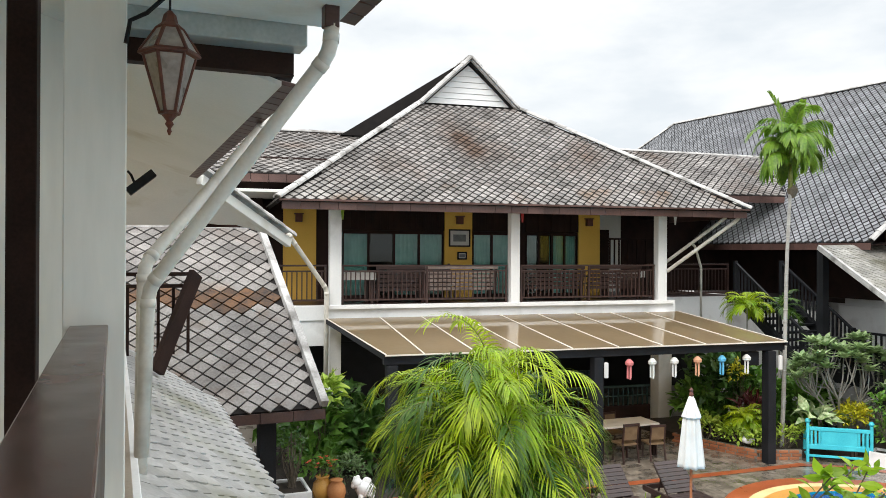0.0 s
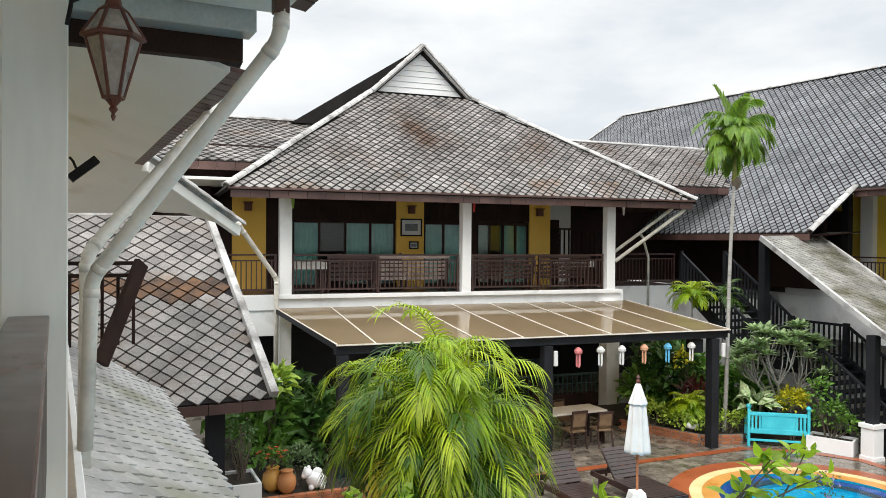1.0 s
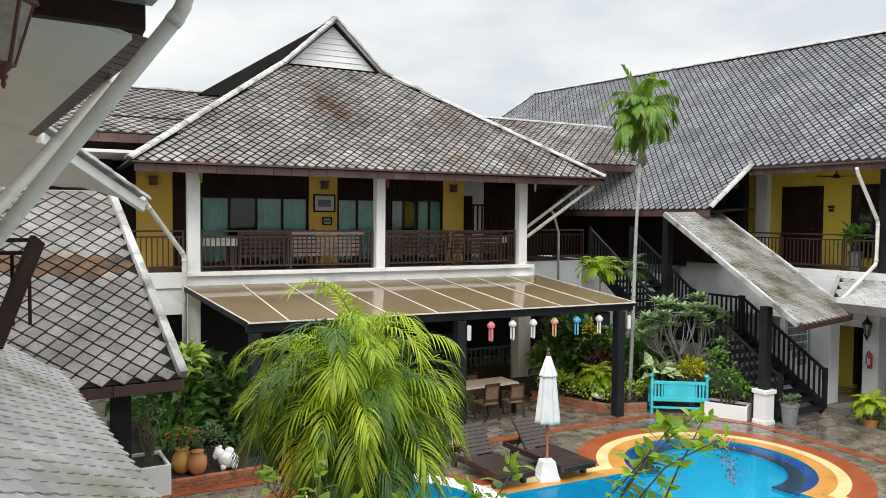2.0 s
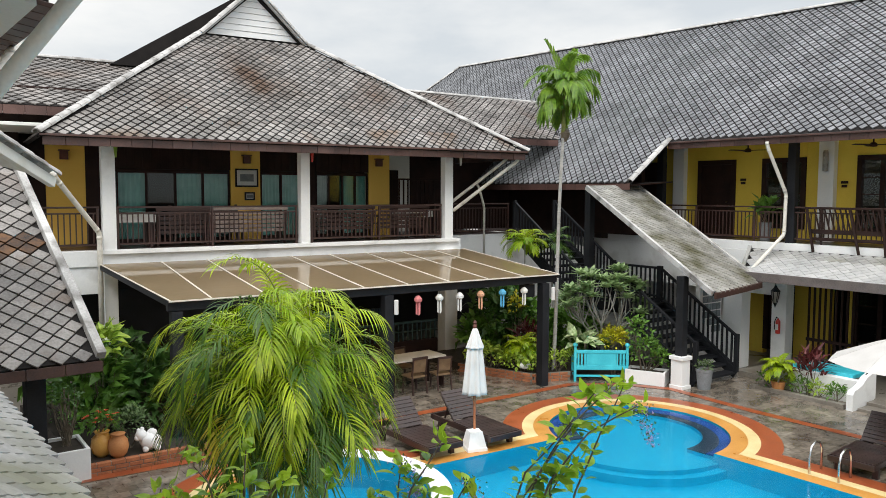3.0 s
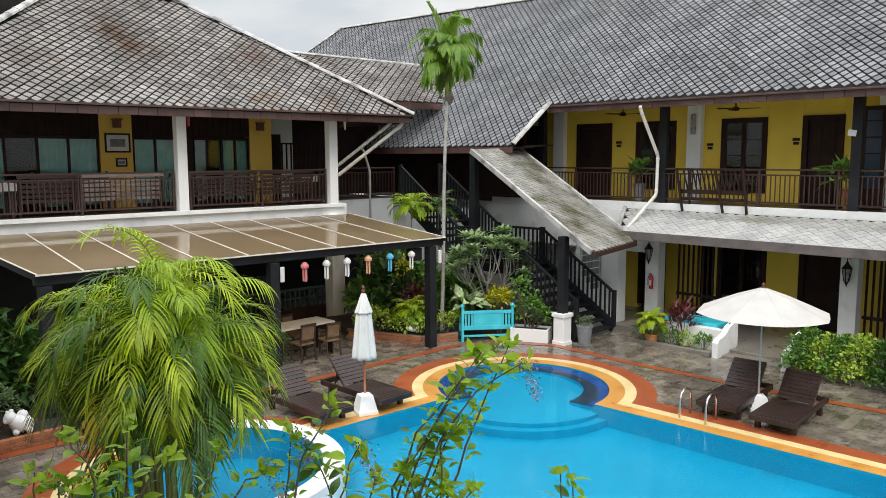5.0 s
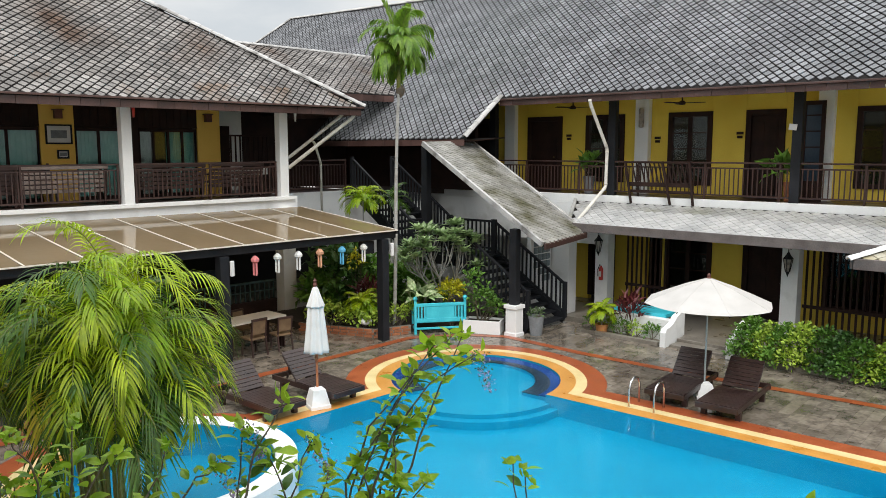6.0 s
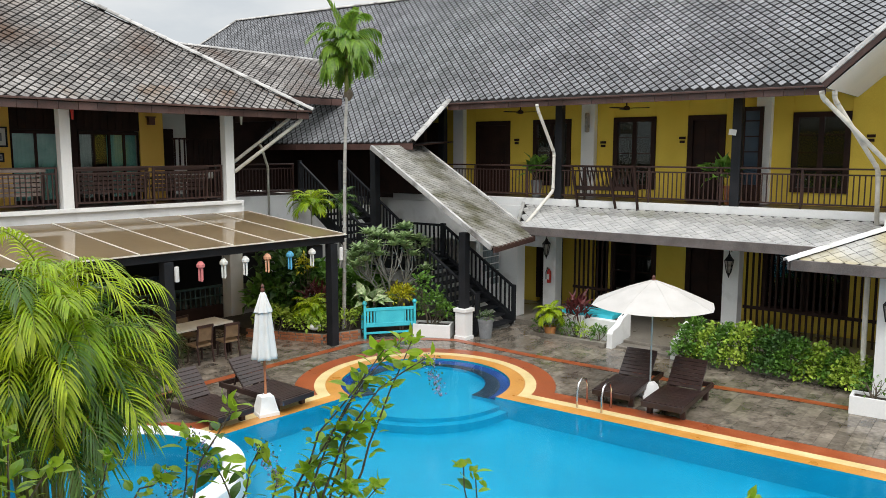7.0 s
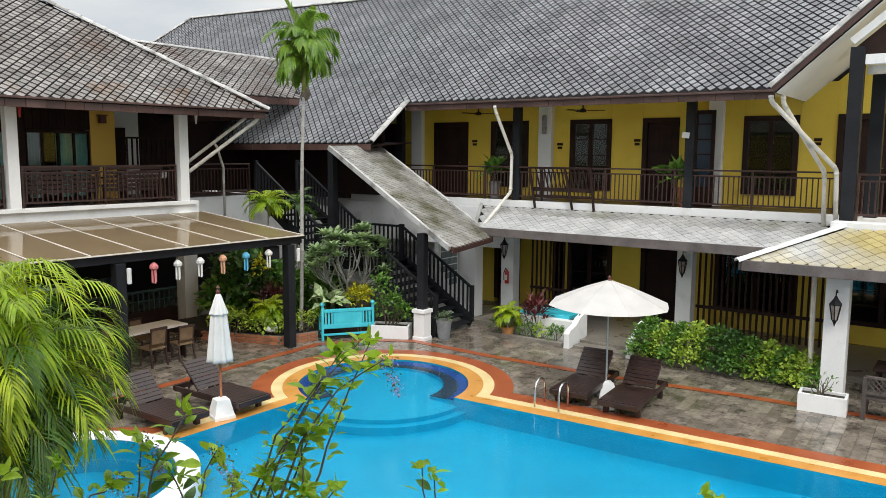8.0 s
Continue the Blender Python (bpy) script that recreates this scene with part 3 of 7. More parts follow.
wm.links.new(rg.outputs["Position"], ripple.inputs["Vector"])
wm.links.new(ripple.outputs["Fac"], rb.inputs["Height"])
wm.links.new(rb.outputs["Normal"], wm.nodes["Principled BSDF"].inputs["Normal"])

# the white wall of the small round pool
f = Form()
ring = [(-130 + 240 * i / 48) for i in range(49)]
for a in ring:
    ca, sa = math.cos(radians(a)), math.sin(radians(a))
    f.v += [(SPA.x + r * ca, SPA.y + r * sa, z) for r, z in ((1.58, -1.2), (1.58, 0.17), (1.61, 0.20), (1.87, 0.20), (1.90, 0.17), (1.90, -1.2))]
for i in range(48):
    for j in range(5):
        f.f.append((i * 6 + j, i * 6 + j + 1, i * 6 + j + 7, i * 6 + j + 6))
f.f += [tuple(range(6)), tuple(48 * 6 + j for j in range(6))[::-1]]
lining = Form()
lining.v = [(SPA.x + 1.572 * math.cos(radians(a)), SPA.y + 1.572 * math.sin(radians(a)), z) for a in ring for z in (-1.2, 0.165)]
lining.f = [(2 * i, 2 * i + 1, 2 * i + 3, 2 * i + 2) for i in range(48)]
lining.make("spa_lining", POOL, pool)
tagged(f.make("spa_wall", WHITE), "white curved rim wall of the small round pool", "pool wall", kind="structure")

# thin red lines in the paving
LINES = [[(0.9, 13.1), (4.2, 13.15), (7.9, 13.55), (11.3, 13.7), (12.2, 13.75), (13.3, 13.1), (13.95, 12.2), (14.0, 10.0), (14.3, 7.0), (14.75, 4.6), (15.2, 1.0), (15.6, -3.0)]]
for line in LINES:
    f = Form()
    k = [Vector(p) for p in line]
    for i, p in enumerate(k):
        d = (k[min(i + 1, len(k) - 1)] - k[max(i - 1, 0)]).normalized()
        s = Vector((d.y, -d.x)) * 0.11
        f.v += [(*(p - s), 0.022), (*(p + s), 0.022)]
        if i:
            f.f.append((2 * i - 2, 2 * i - 1, 2 * i + 1, 2 * i))
    tagged(f.make("trim_line", RED), "narrow brick-red line laid in the paving", "paving band", kind="structure")


# ---------------------------------------------------------------- buildings
def glazed_door(parent, x0, x1, z0, z1, y, panes, drawn=(), frame_w=0.06, name="sliding_door"):
    """A dark framed glass door in the plane y, facing -y; curtains behind the panes named in drawn."""
    unit = tagged(new(name), "dark wooden sliding glass door")
    unit.parent = parent
    unit.empty_display_size = 0.1
    unit.matrix_local = pose(x0, y, z0)
    w, h = x1 - x0, z1 - z0
    fr = Form()
    fr.box(0, -0.05, h - 0.09, w, 0.05, h).box(0, -0.05, 0, w, 0.05, 0.09)
    pw = w / panes
    for i in range(panes + 1):
        fr.box(max(0, i * pw - frame_w / 2), -0.045 + 0.012 * (i % 2), 0.09, min(w, i * pw + frame_w / 2), 0.045, h - 0.09)
    fr.make("frame", DARKWOOD, unit)
    for i in range(panes):
        g = Form().box(i * pw + frame_w / 2, -0.004, 0.09, (i + 1) * pw - frame_w / 2, 0.004, h - 0.09).make("pane", GLASS, unit)
        g.visible_shadow = False
        if i in drawn:
            c = Form()
            n = 18
            c.v = [(i * pw + pw * k / n, 0.16 + 0.03 * math.sin(k * 2.1), z) for k in range(n + 1) for z in (0.05, h - 0.05)]
            c.f = [(2 * k, 2 * k + 2, 2 * k + 3, 2 * k + 1) for k in range(n)]
            c.make("curtain", SHEER if drawn[i] else CURTAIN, unit, smooth=True)
    return unit


# --- the hip-roofed house that faces the pool
house = thing("main_house", WORLD, "two-storey white and ochre house with a hipped grey tile roof", "house")
FLOOR = 3.30
Y0 = 18.12
for x0, x1 in ((2.62, 2.90), (7.19, 7.43), (11.42, 11.68)):
    Form().box(x0, Y0, FLOOR - 0.02, x1, Y0 + 0.24, 5.92).make("column", WHITE, house)
    Form().box(x0, Y0 + 0.02, 0, x1, Y0 + 0.32, 2.96).make("column", WHITE, house)
Form().box(1.2, Y0 + 0.06, 2.95, 11.98, Y0 + 0.40, FLOOR - 0.004).make("floor_edge", WHITE, house)
Form().box(2.55, Y0 - 0.03, 3.215, 11.86, Y0 + 0.058, FLOOR + 0.012).make("floor_lip", WHITE, house)
Form().box(0.2, Y0 + 0.40, 3.08, 11.9, 24.0, FLOOR).make("upper_floor", RAILWOOD, house)
Form().box(11.9, Y0 + 1.6, 3.08, 15.0, 24.0, FLOOR).make("upper_floor", RAILWOOD, house)
Form().box(0.5, Y0 + 0.1, 2.35, 2.6, Y0 + 0.38, 2.95).make("apron_wall", WHITE, house)
# ceiling out of view, made white to bounce light onto the verandah wall
Form().box(0.2, Y0 - 0.1, 5.93, 14.0, 24.0, 6.0).make("veranda_bounce_ceiling", SOFFIT, house)
WALL_Y = 20.6
for x0, x1, z0, z1, mt in ((0.2, 1.75, FLOOR, 5.93, DARKWOOD), (1.75, 2.62, FLOOR, 5.93, OCHRE), (2.62, 3.31, FLOOR, 5.93, DARKWOOD), (6.18, 7.0, FLOOR, 5.93, OCHRE), (10.30, 11.0, FLOOR, 5.93, OCHRE), (3.31, 6.18, 5.16, 5.93, DARKWOOD), (7.0, 8.2, 5.16, 5.93, DARKWOOD), (8.2, 8.62, FLOOR, 5.93, DARKWOOD), (8.62, 10.30, 5.16, 5.93, DARKWOOD)):
    Form().box(x0 + 0.002, WALL_Y, z0, x1 - 0.002, WALL_Y + 0.14, z1).make("wall", mt, house)
for k in range(34):
    x = 3.33 + k * 0.203
    if not 6.1 < x < 7.0:
        Form().box(x, WALL_Y - 0.03, 5.20, x + 0.06, WALL_Y - 0.003, 5.9).make("frieze_slat", DARKWOOD, house)
glazed_door(house, 3.33, 6.16, FLOOR, 5.15, WALL_Y + 0.06, 4, {0: 0, 2: 0, 3: 0})
glazed_door(house, 7.02, 8.18, FLOOR, 5.15, WALL_Y + 0.06, 2, {0: 0, 1: 0})
glazed_door(house, 8.64, 10.28, FLOOR, 5.15, WALL_Y + 0.06, 4, {0: 1, 2: 0, 3: 0})
Form().box(3.0, 23.6, FLOOR, 14.0, 23.72, 5.93).make("room_wall", ROOM_SHADE, house)
Form().box(11.0, WALL_Y + 1.6, FLOOR, 12.6, WALL_Y + 1.72, 5.93).make("passage_wall", SOFFIT, house)
Form().box(11.4, WALL_Y + 1.55, FLOOR, 12.15, WALL_Y + 1.598, 5.3).make("passage_door", DARKWOOD, house)
railing(house, (2.92, Y0 + 0.14, FLOOR), (7.14, Y0 + 0.14, FLOOR), 0.96)
railing(house, (7.49, Y0 + 0.14, FLOOR), (11.38, Y0 + 0.14, FLOOR), 0.96)
railing(house, (0.6, Y0 + 0.2, FLOOR), (2.58, Y0 + 0.2, FLOOR), 0.96)
railing(house, (11.86, Y0 + 1.3, FLOOR), (14.6, Y0 + 1.3, FLOOR), 0.96)
Form().box(11.6, Y0 + 1.38, 1.7, 14.6, Y0 + 1.6, FLOOR - 0.01).make("side_apron", WHITE, house)
for k in range(9):
    Form().box(11.1 + k * 0.15, WALL_Y - 0.4, 4.2, 11.14 + k * 0.15, WALL_Y - 0.36, 4.95).make("screen_bar", DARKWOOD, house)
Form().box(11.05, WALL_Y - 0.41, 4.95, 12.5, WALL_Y - 0.35, 5.0).make("screen_rail", DARKWOOD, house)
# dark filler wall, added to close the open gap behind the passage
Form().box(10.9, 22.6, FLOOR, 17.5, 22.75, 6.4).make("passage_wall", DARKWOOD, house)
# open ground floor; its shade is put into a near-black back wall
Form().box(-3.0, 23.2, 0, 17.5, 23.4, 2.95).make("ground_wall", ROOM_SHADE, house)
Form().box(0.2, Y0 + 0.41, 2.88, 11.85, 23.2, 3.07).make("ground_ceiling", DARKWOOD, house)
Form().box(3.4, 20.4, 0, 11.0, 20.9, 1.05).make("bar_front", DARKWOOD, house)
for k in range(28):
    for r in range(3):
        Form().box(7.5 + k * 0.125, 20.36, 1.02 - r * 0.125, 7.61 + k * 0.125, 20.398, 1.13 - r * 0.125).make("bar_tile", POOLBLACK, house)
Form().box(2.0, Y0 + 1.2, 0.9, 5.2, Y0 + 1.3, 2.3).make("dark_window", BLACK, house)

E1, E2 = (1.34, 17.30, 5.73), (13.70, 17.30, 5.72)
G1, G2, AP = (5.63, 21.2, 8.80), (8.56, 21.2, 8.80), (7.12, 21.2, 10.18)
roof = tagged(new("hip_roof"), "hipped roof of grey diamond tiles with pale ridge caps")
roof.parent = house
roof_side(roof, [E1, E2, G2, G1], TILE, w=0.245, h=0.126, piece=TILE_ONE, singles=290, seed=3)
roof_side(roof, [E2, (13.7, 29, 5.72), (8.56, 29, 8.8), G2], TILE, w=0.245, h=0.126, seed=4)
roof_side(roof, [(8.56, 21.2, 8.8), (8.56, 29, 8.8), (7.12, 29, 10.18), AP], TILE, seed=5)
roof_side(roof, [(1.34, 29, 5.73), E1, G1, (5.63, 29, 8.8)], TILE, seed=6)
roof_side(roof, [(5.63, 29, 8.8), G1, AP, (7.12, 29, 10.18)], TILE, seed=7)
for a, b in ((E1, G1), (G1, AP), (E2, G2), (G2, AP), (AP, (7.12, 29, 10.18))):
    rise = Vector((0, -0.06, 0.0)) if b == AP else Vector((0, 0, 0.03))
    caps(roof, Vector(a) + rise, Vector(b) + rise, r=0.14 if b == AP else 0.12)
for a, b in ((G1, AP), (G2, AP)):
    Form().beam(Vector(a) + Vector((0, -0.05, -0.03)), Vector(b) + Vector((0, -0.05, -0.03)), 0.05, 0.15, (0, -1, 0)).make("barge_board", CAP, roof)
# added slab, near-black in place of the rear slope's dark underside
Form().slab([(3.48, 22.0, 7.92), (6.95, 22.0, 10.16), (7.05, 22.0, 9.9), (4.9, 22.0, 7.92)], (0, 7.0, 0.0)).make("rear_slope_filler", UNDER, roof, "near-black slab standing in for the rear slope behind the small gable")
nb = 7
for k in range(nb):
    a, b = k / nb, (k + 0.97) / nb
    zl, zh = 8.86 + 1.16 * a, 8.86 + 1.16 * b
    hl, hh = 1.33 * (1 - a), 1.33 * (1 - b)
    Form().slab([(7.1 - hl, 21.34 - 0.02, zl), (7.1 + hl, 21.32, zl), (7.1 + hh, 21.34, zh), (7.1 - hh, 21.34, zh)], (0, 0.03, 0)).make("gable_board", WHITE, roof)
Form().box(E1[0] + 0.05, 17.26, 5.70, E2[0] - 0.05, 17.32, 5.745).make("eave_strip", FASCIA, roof)
fascia(roof, (E1[0] + 0.1, E1[1] + 0.05, 5.70), (E2[0] - 0.1, E2[1] + 0.05, 5.69), 0.18)
fascia(roof, (13.62, 17.4, 5.69), (13.62, 21, 5.69), 0.18)
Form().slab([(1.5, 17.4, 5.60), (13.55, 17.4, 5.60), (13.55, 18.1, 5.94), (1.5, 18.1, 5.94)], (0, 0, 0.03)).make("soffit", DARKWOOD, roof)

# linking roofs on either side
link = thing("link_roof", WORLD, "low grey tiled roof between the houses", "roof")
roof_side(link, [(-3.0, 19.3, 6.50), (3.2, 19.3, 6.50), (4.6, 22.3, 7.98), (-3.0, 22.3, 7.98)], TILE, seed=8)
caps(link, (-3.0, 22.3, 8.0), (4.6, 22.3, 8.0), 0.1)
fascia(link, (-3.0, 19.32, 6.47), (3.0, 19.32, 6.47), 0.2)
Form().box(-3.0, 20.2, 3.3, 1.2, 20.4, 6.9).make("wall", DARKWOOD, link)
Form().box(1.2, 20.2, 5.95, 4.0, 20.4, 7.0).make("wall", DARKWOOD, link)
Form().slab([(-3, 19.4, 6.30), (3.0, 19.4, 6.30), (3.0, 20.3, 6.36), (-3, 20.3, 6.36)], (0, 0, 0.03)).make("soffit", SOFFIT, link)
link = thing("link_roof", WORLD, "low grey tiled roof joining the long wing", "roof")
roof_side(link, [(12.2, 19.9, 6.33), (17.0, 19.9, 6.36), (19.6, 23.0, 7.93), (12.2, 23.0, 7.98)], TILE, seed=9)
caps(link, (12.2, 23.0, 8.0), (19.6, 23.0, 7.95), 0.1)
fascia(link, (12.2, 19.92, 6.31), (17.0, 19.92, 6.33), 0.2)

# --- the long yellow wing (p: away from the pool, s: along the wing)
wing = thing("long_wing", WING, "long two-storey yellow wing with a verandah and grey tile roof", "house")
EDGE, BACK = 19.0, 20.5
Form().box(EDGE, -8, 3.07, EDGE + 0.2, 17.0, FLOOR).make("floor_edge", WHITE, wing)
Form().box(EDGE + 0.2, -8, 3.1, BACK + 3.5, 24, FLOOR - 0.004).make("upper_floor", RAILWOOD, wing)
Form().box(EDGE - 0.02, 10.9, 1.9, EDGE + 0.18, 17.2, 3.066).make("apron_wall", WHITE, wing)
DOORS = [(13.4, 14.7, 3.32, 5.58), (11.25, 12.55, 3.6, 5.58), (8.62, 9.88, 3.58, 5.58), (6.72, 7.72, 3.32, 5.58), (3.78, 5.08, 3.62, 5.58), (1.7, 2.94, 3.32, 5.58), (15.9, 17.2, 3.32, 5.58)]
cuts = sorted(DOORS)
edge = -8.0
for s0, s1, z0, z1 in cuts:
    Form().box(BACK, edge, FLOOR, BACK + 0.2, s0, 6.35).make("wall", YELLOW, wing)
    Form().box(BACK + 0.003, s0, z1, BACK + 0.197, s1, 6.35).make("wall", YELLOW, wing)
    if z0 > 3.4:
        Form().box(BACK + 0.003, s0, FLOOR, BACK + 0.197, s1, z0).make("wall", YELLOW, wing)
    edge = s1
Form().box(BACK, edge, FLOOR, BACK + 0.2, 26, 6.35).make("wall", YELLOW, wing)
Form().box(BACK + 3.0, -8, 0, BACK + 3.1, 26, 6.35).make("room_wall", ROOM_SHADE, wing)


def wing_window(s0, s1, z0, z1, p=BACK):
    u = tagged(new("window"), "dark wooden casement window with glazing bars")
    u.parent = wing
    u.matrix_local = pose(p, s0, z0)
    w, h = s1 - s0, z1 - z0
    f = Form()
    f.box(-0.05, 0, h - 0.13, 0.1, w, h).box(-0.05, 0, 0, 0.1, w, 0.12).box(-0.05, 0, 0.12, 0.1, 0.13, h - 0.13).box(-0.05, w - 0.13, 0.12, 0.1, w, h - 0.13)
    f.box(-0.03, w / 2 - 0.06, 0.12, 0.08, w / 2 + 0.06, h - 0.13)
    f.make("frame", DARKWOOD, u)
    for a, b in ((0.13, w / 2 - 0.06), (w / 2 + 0.06, w - 0.13)):
        for k in range(1, 4):
            z = 0.12 + (h - 0.25) * k / 4
            Form().box(0.0, a, z - 0.015, 0.03, b, z + 0.015).make("glazing_bar", DARKWOOD, u)
    for a, b in ((0.13, w / 2 - 0.06), (w / 2 + 0.06, w - 0.13)):
        Form().box(0.012, a, 0.12, 0.02, b, h - 0.13).make("pane", GLASS, u).visible_shadow = False
    return u


def wing_door(s0, s1, z0, z1, p=BACK):
    u = tagged(new("door"), "dark brown panelled wooden door")
    u.parent = wing
    u.matrix_local = pose(p, s0, z0)
    w, h = s1 - s0, z1 - z0
    Form().box(-0.05, 0, 0, 0.1, 0.14, h).box(-0.05, w - 0.14, 0, 0.1, w, h).box(-0.05, 0.14, h - 0.14, 0.1, w - 0.14, h).make("frame", DARKWOOD, u)
    leaf = Form().box(0.03, 0.14, 0, 0.07, w - 0.14, h - 0.14)
    for k in range(3):
        for j in range(2):
            a = 0.22 + j * (w - 0.36) / 2
            leaf.box(0.015, a, 0.12 + k * (h - 0.35) / 3, 0.029, a + (w - 0.6) / 2, 0.05 + (k + 1) * (h - 0.35) / 3)
    leaf.make("leaf", DARKWOOD, u)
    Form().tube([(0.0, 0.24, 1.0), (-0.03, 0.24, 1.0), (-0.03, 0.32, 1.0)], 0.012, 8).make("handle", STEEL, u, "steel lever handle")
    return u


for k, (s0, s1, z0, z1) in enumerate(DOORS):
    (wing_window if z0 > 3.4 else wing_door)(s0, s1, z0, z1)
for s0, s1 in ((10.4, 10.82), (5.55, 5.92), (15.1, 15.5)):
    Form().box(BACK - 0.2, s0, FLOOR, BACK - 0.003, s1, 6.3).make("pilaster", WHITE, wing)
for s in (10.84, 5.98, 15.0):
    Form().box(EDGE + 0.02, s - 0.11, FLOOR, EDGE + 0.2, s + 0.11, 6.1).make("post", BLACK, wing)
railing(wing, (EDGE + 0.08, 15.6, FLOOR), (EDGE + 0.08, 2.6, FLOOR), 0.95)
Form().slab([(18.3, 3.8, 5.86), (18.3, 14.2, 5.86), (20.55, 16, 6.32), (20.55, 3.8, 6.32)], (0, 0, 0.03)).make("soffit", YELLOW, wing)
# ground floor of the wing
LB = 20.4
low_cuts = [(0.6, 2.9), (3.6, 5.6), (6.3, 7.6), (8.45, 9.8), (9.9, 10.4), (11.4, 12.3)]
edge = -8.0
for s0, s1 in low_cuts:
    Form().box(LB, edge, 0, LB + 0.2, s0, 3.06).make("wall", YELLOW, wing)
    Form().box(LB + 0.003, s0, 2.3, LB + 0.197, s1, 3.06).make("wall", YELLOW, wing)
    edge = s1
Form().box(LB, edge, 0, LB + 0.2, 13.0, 3.06).make("wall", YELLOW, wing)
Form().box(LB, 13.0, 0, LB + 0.2, 24.0, 3.06).make("stair_wall", WHITE, wing)
for s0, s1 in ((6.3, 7.6), (11.4, 12.3)):
    wing_door(s0, s1, 0.14, 2.3, LB)
for s0, s1 in ((8.45, 9.8), (3.6, 5.6), (0.6, 2.9)):
    if s0 < 5:
        Form().box(LB + 0.003, s0, 0.1, LB + 0.197, s1, 0.6).make("wall", YELLOW, wing)
    wing_window(s0, s1, 0.6 if s0 < 5 else 0.16, 2.3, LB)
for s0, s1 in ((9.25, 10.35), (2.85, 5.65)):
    g = tagged(new("grille"), "tall dark wooden slat screen")
    g.parent = wing
    n = round((s1 - s0) / 0.14)
    for k in range(n + 1):
        Form().box(19.25, s0 + k * 0.14 - 0.025, 0.2, 19.29, s0 + k * 0.14 + 0.025, 2.5).make("slat", DARKWOOD, g)
    Form().box(19.23, s0 - 0.06, 2.42, 19.31, s1 + 0.06, 2.52).make("head_rail", DARKWOOD, g)
    Form().box(19.23, s0 - 0.06, 0.8, 19.25, s1 + 0.06, 0.88).make("mid_rail", DARKWOOD, g)
for s0, s1 in ((10.75, 11.15), (5.72, 6.1)):
    Form().box(EDGE - 0.16, s0, 0, EDGE + 0.2, s1, 3.064).make("column", WHITE, wing)
Form().box(18.1, 11.55, 0, 18.5, 12.1, 2.6).make("stair_pier", WHITE, wing)
# dark infill added in place of the dim verandah end
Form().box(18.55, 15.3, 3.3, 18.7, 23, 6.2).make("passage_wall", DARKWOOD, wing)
Form().box(17.9, 17.2, 0, 18.1, 24, 2.9).make("stair_back_wall", WHITE, wing)
Form().box(17.3, -8, 0.0, 24, 11.1, 0.14).make("verandah_floor", JOINT, wing)
# main slope of the wing, its upper edge and the low apron over the stairs
K = 0.947
up = lambda p: 6.02 + K * (p - 18.2)
wroof = tagged(new("long_roof"), "long grey fish-scale tile roof with pale ridge")
wroof.parent = wing
roof_side(wroof, [(p, q, up(p)) for p, q in ((17.0, 24.0), (17.0, 14.45), (18.2, 14.12), (18.2, 3.64), (22.0, -0.32), (22.53, 14.9), (23.1, 30.3), (18.2, 35.2), (18.2, 24.0))], TILE_FAR, w=0.245, h=0.124, seed=11)
caps(wroof, (23.1, 30.3, up(23.1)), (22.53, 14.9, up(22.53)), 0.11)
caps(wroof, (22.53, 14.9, up(22.53)), (21.7, -8, up(21.7)), 0.11)
caps(wroof, (18.2, 35.2, 6.04), (23.1, 30.3, up(23.1)), 0.11)
caps(wroof, (17.0, 14.42, up(17.0) + 0.03), (18.25, 14.1, up(18.25) + 0.03), 0.12, 0.3)
Form().box(18.14, 3.75, 5.985, 18.22, 14.1, 6.03).make("eave_strip", FASCIA, wroof)
fascia(wroof, (18.22, 14.1, 5.99), (18.22, 3.9, 5.99), 0.16)
fascia(wroof, (17.02, 24, up(17.0) - 0.03), (17.02, 14.45, up(17.0) - 0.03), 0.18)
Form().slab([(17.1, 24, 4.78), (17.1, 14.5, 4.78), (19.0, 14.5, 4.9), (19.0, 24, 4.9)], (0, 0, 0.03)).make("soffit", DARKWOOD, wroof)
# low roof over the ground floor walk
low = tagged(new("low_roof"), "low pale tiled roof above the ground floor walk")
low.parent = wing
roof_side(low, [(17.3, 11.05, 2.62), (17.3, 2.7, 2.62), (19.0, 2.7, 3.12), (19.0, 11.9, 3.12)], TILE_PALE, w=0.26, h=0.13, piece=PALE_ONE, singles=280, shape=flat_shape, seed=13)
Form().box(17.24, 3.7, 2.44, 17.30, 11.05, 2.655).make("eave_board", EAVEBOARD, low)
Form().beam((17.28, 11.07, 2.63), (19.0, 11.93, 3.14), 0.09, 0.10).make("verge_strip", TILE_PALE, low)
Form().slab([(17.34, 3.6, 2.46), (17.34, 11.05, 2.46), (19.0, 11.05, 2.9), (19.0, 3.6, 2.9)], (0, 0, 0.03)).make("soffit", SOFFIT, low)
# roof over the outer stairs
sr = tagged(new("stair_roof"), "sloping weathered tile canopy over the stairs")
sr.parent = wing
SA, SB, SC, SD = (14.9, 10.2, 2.37), (17.3, 10.55, 2.42), (18.0, 15.05, 4.79), (15.6, 14.7, 4.74)
roof_side(sr, [SA, SB, SC, SD], TILE_WORN, w=0.22, h=0.15, shape=scale_shape, seed=14)
Form().beam(Vector(SA) + Vector((-0.05, 0, 0.0)), Vector(SD) + Vector((-0.05, 0, 0.0)), 0.08, 0.13).make("barge_board", CAP, sr)
Form().beam(Vector(SB) + Vector((0.05, 0, 0.0)), Vector(SC) + Vector((0.05, 0, 0.0)), 0.08, 0.13).make("barge_board", CAP, sr)
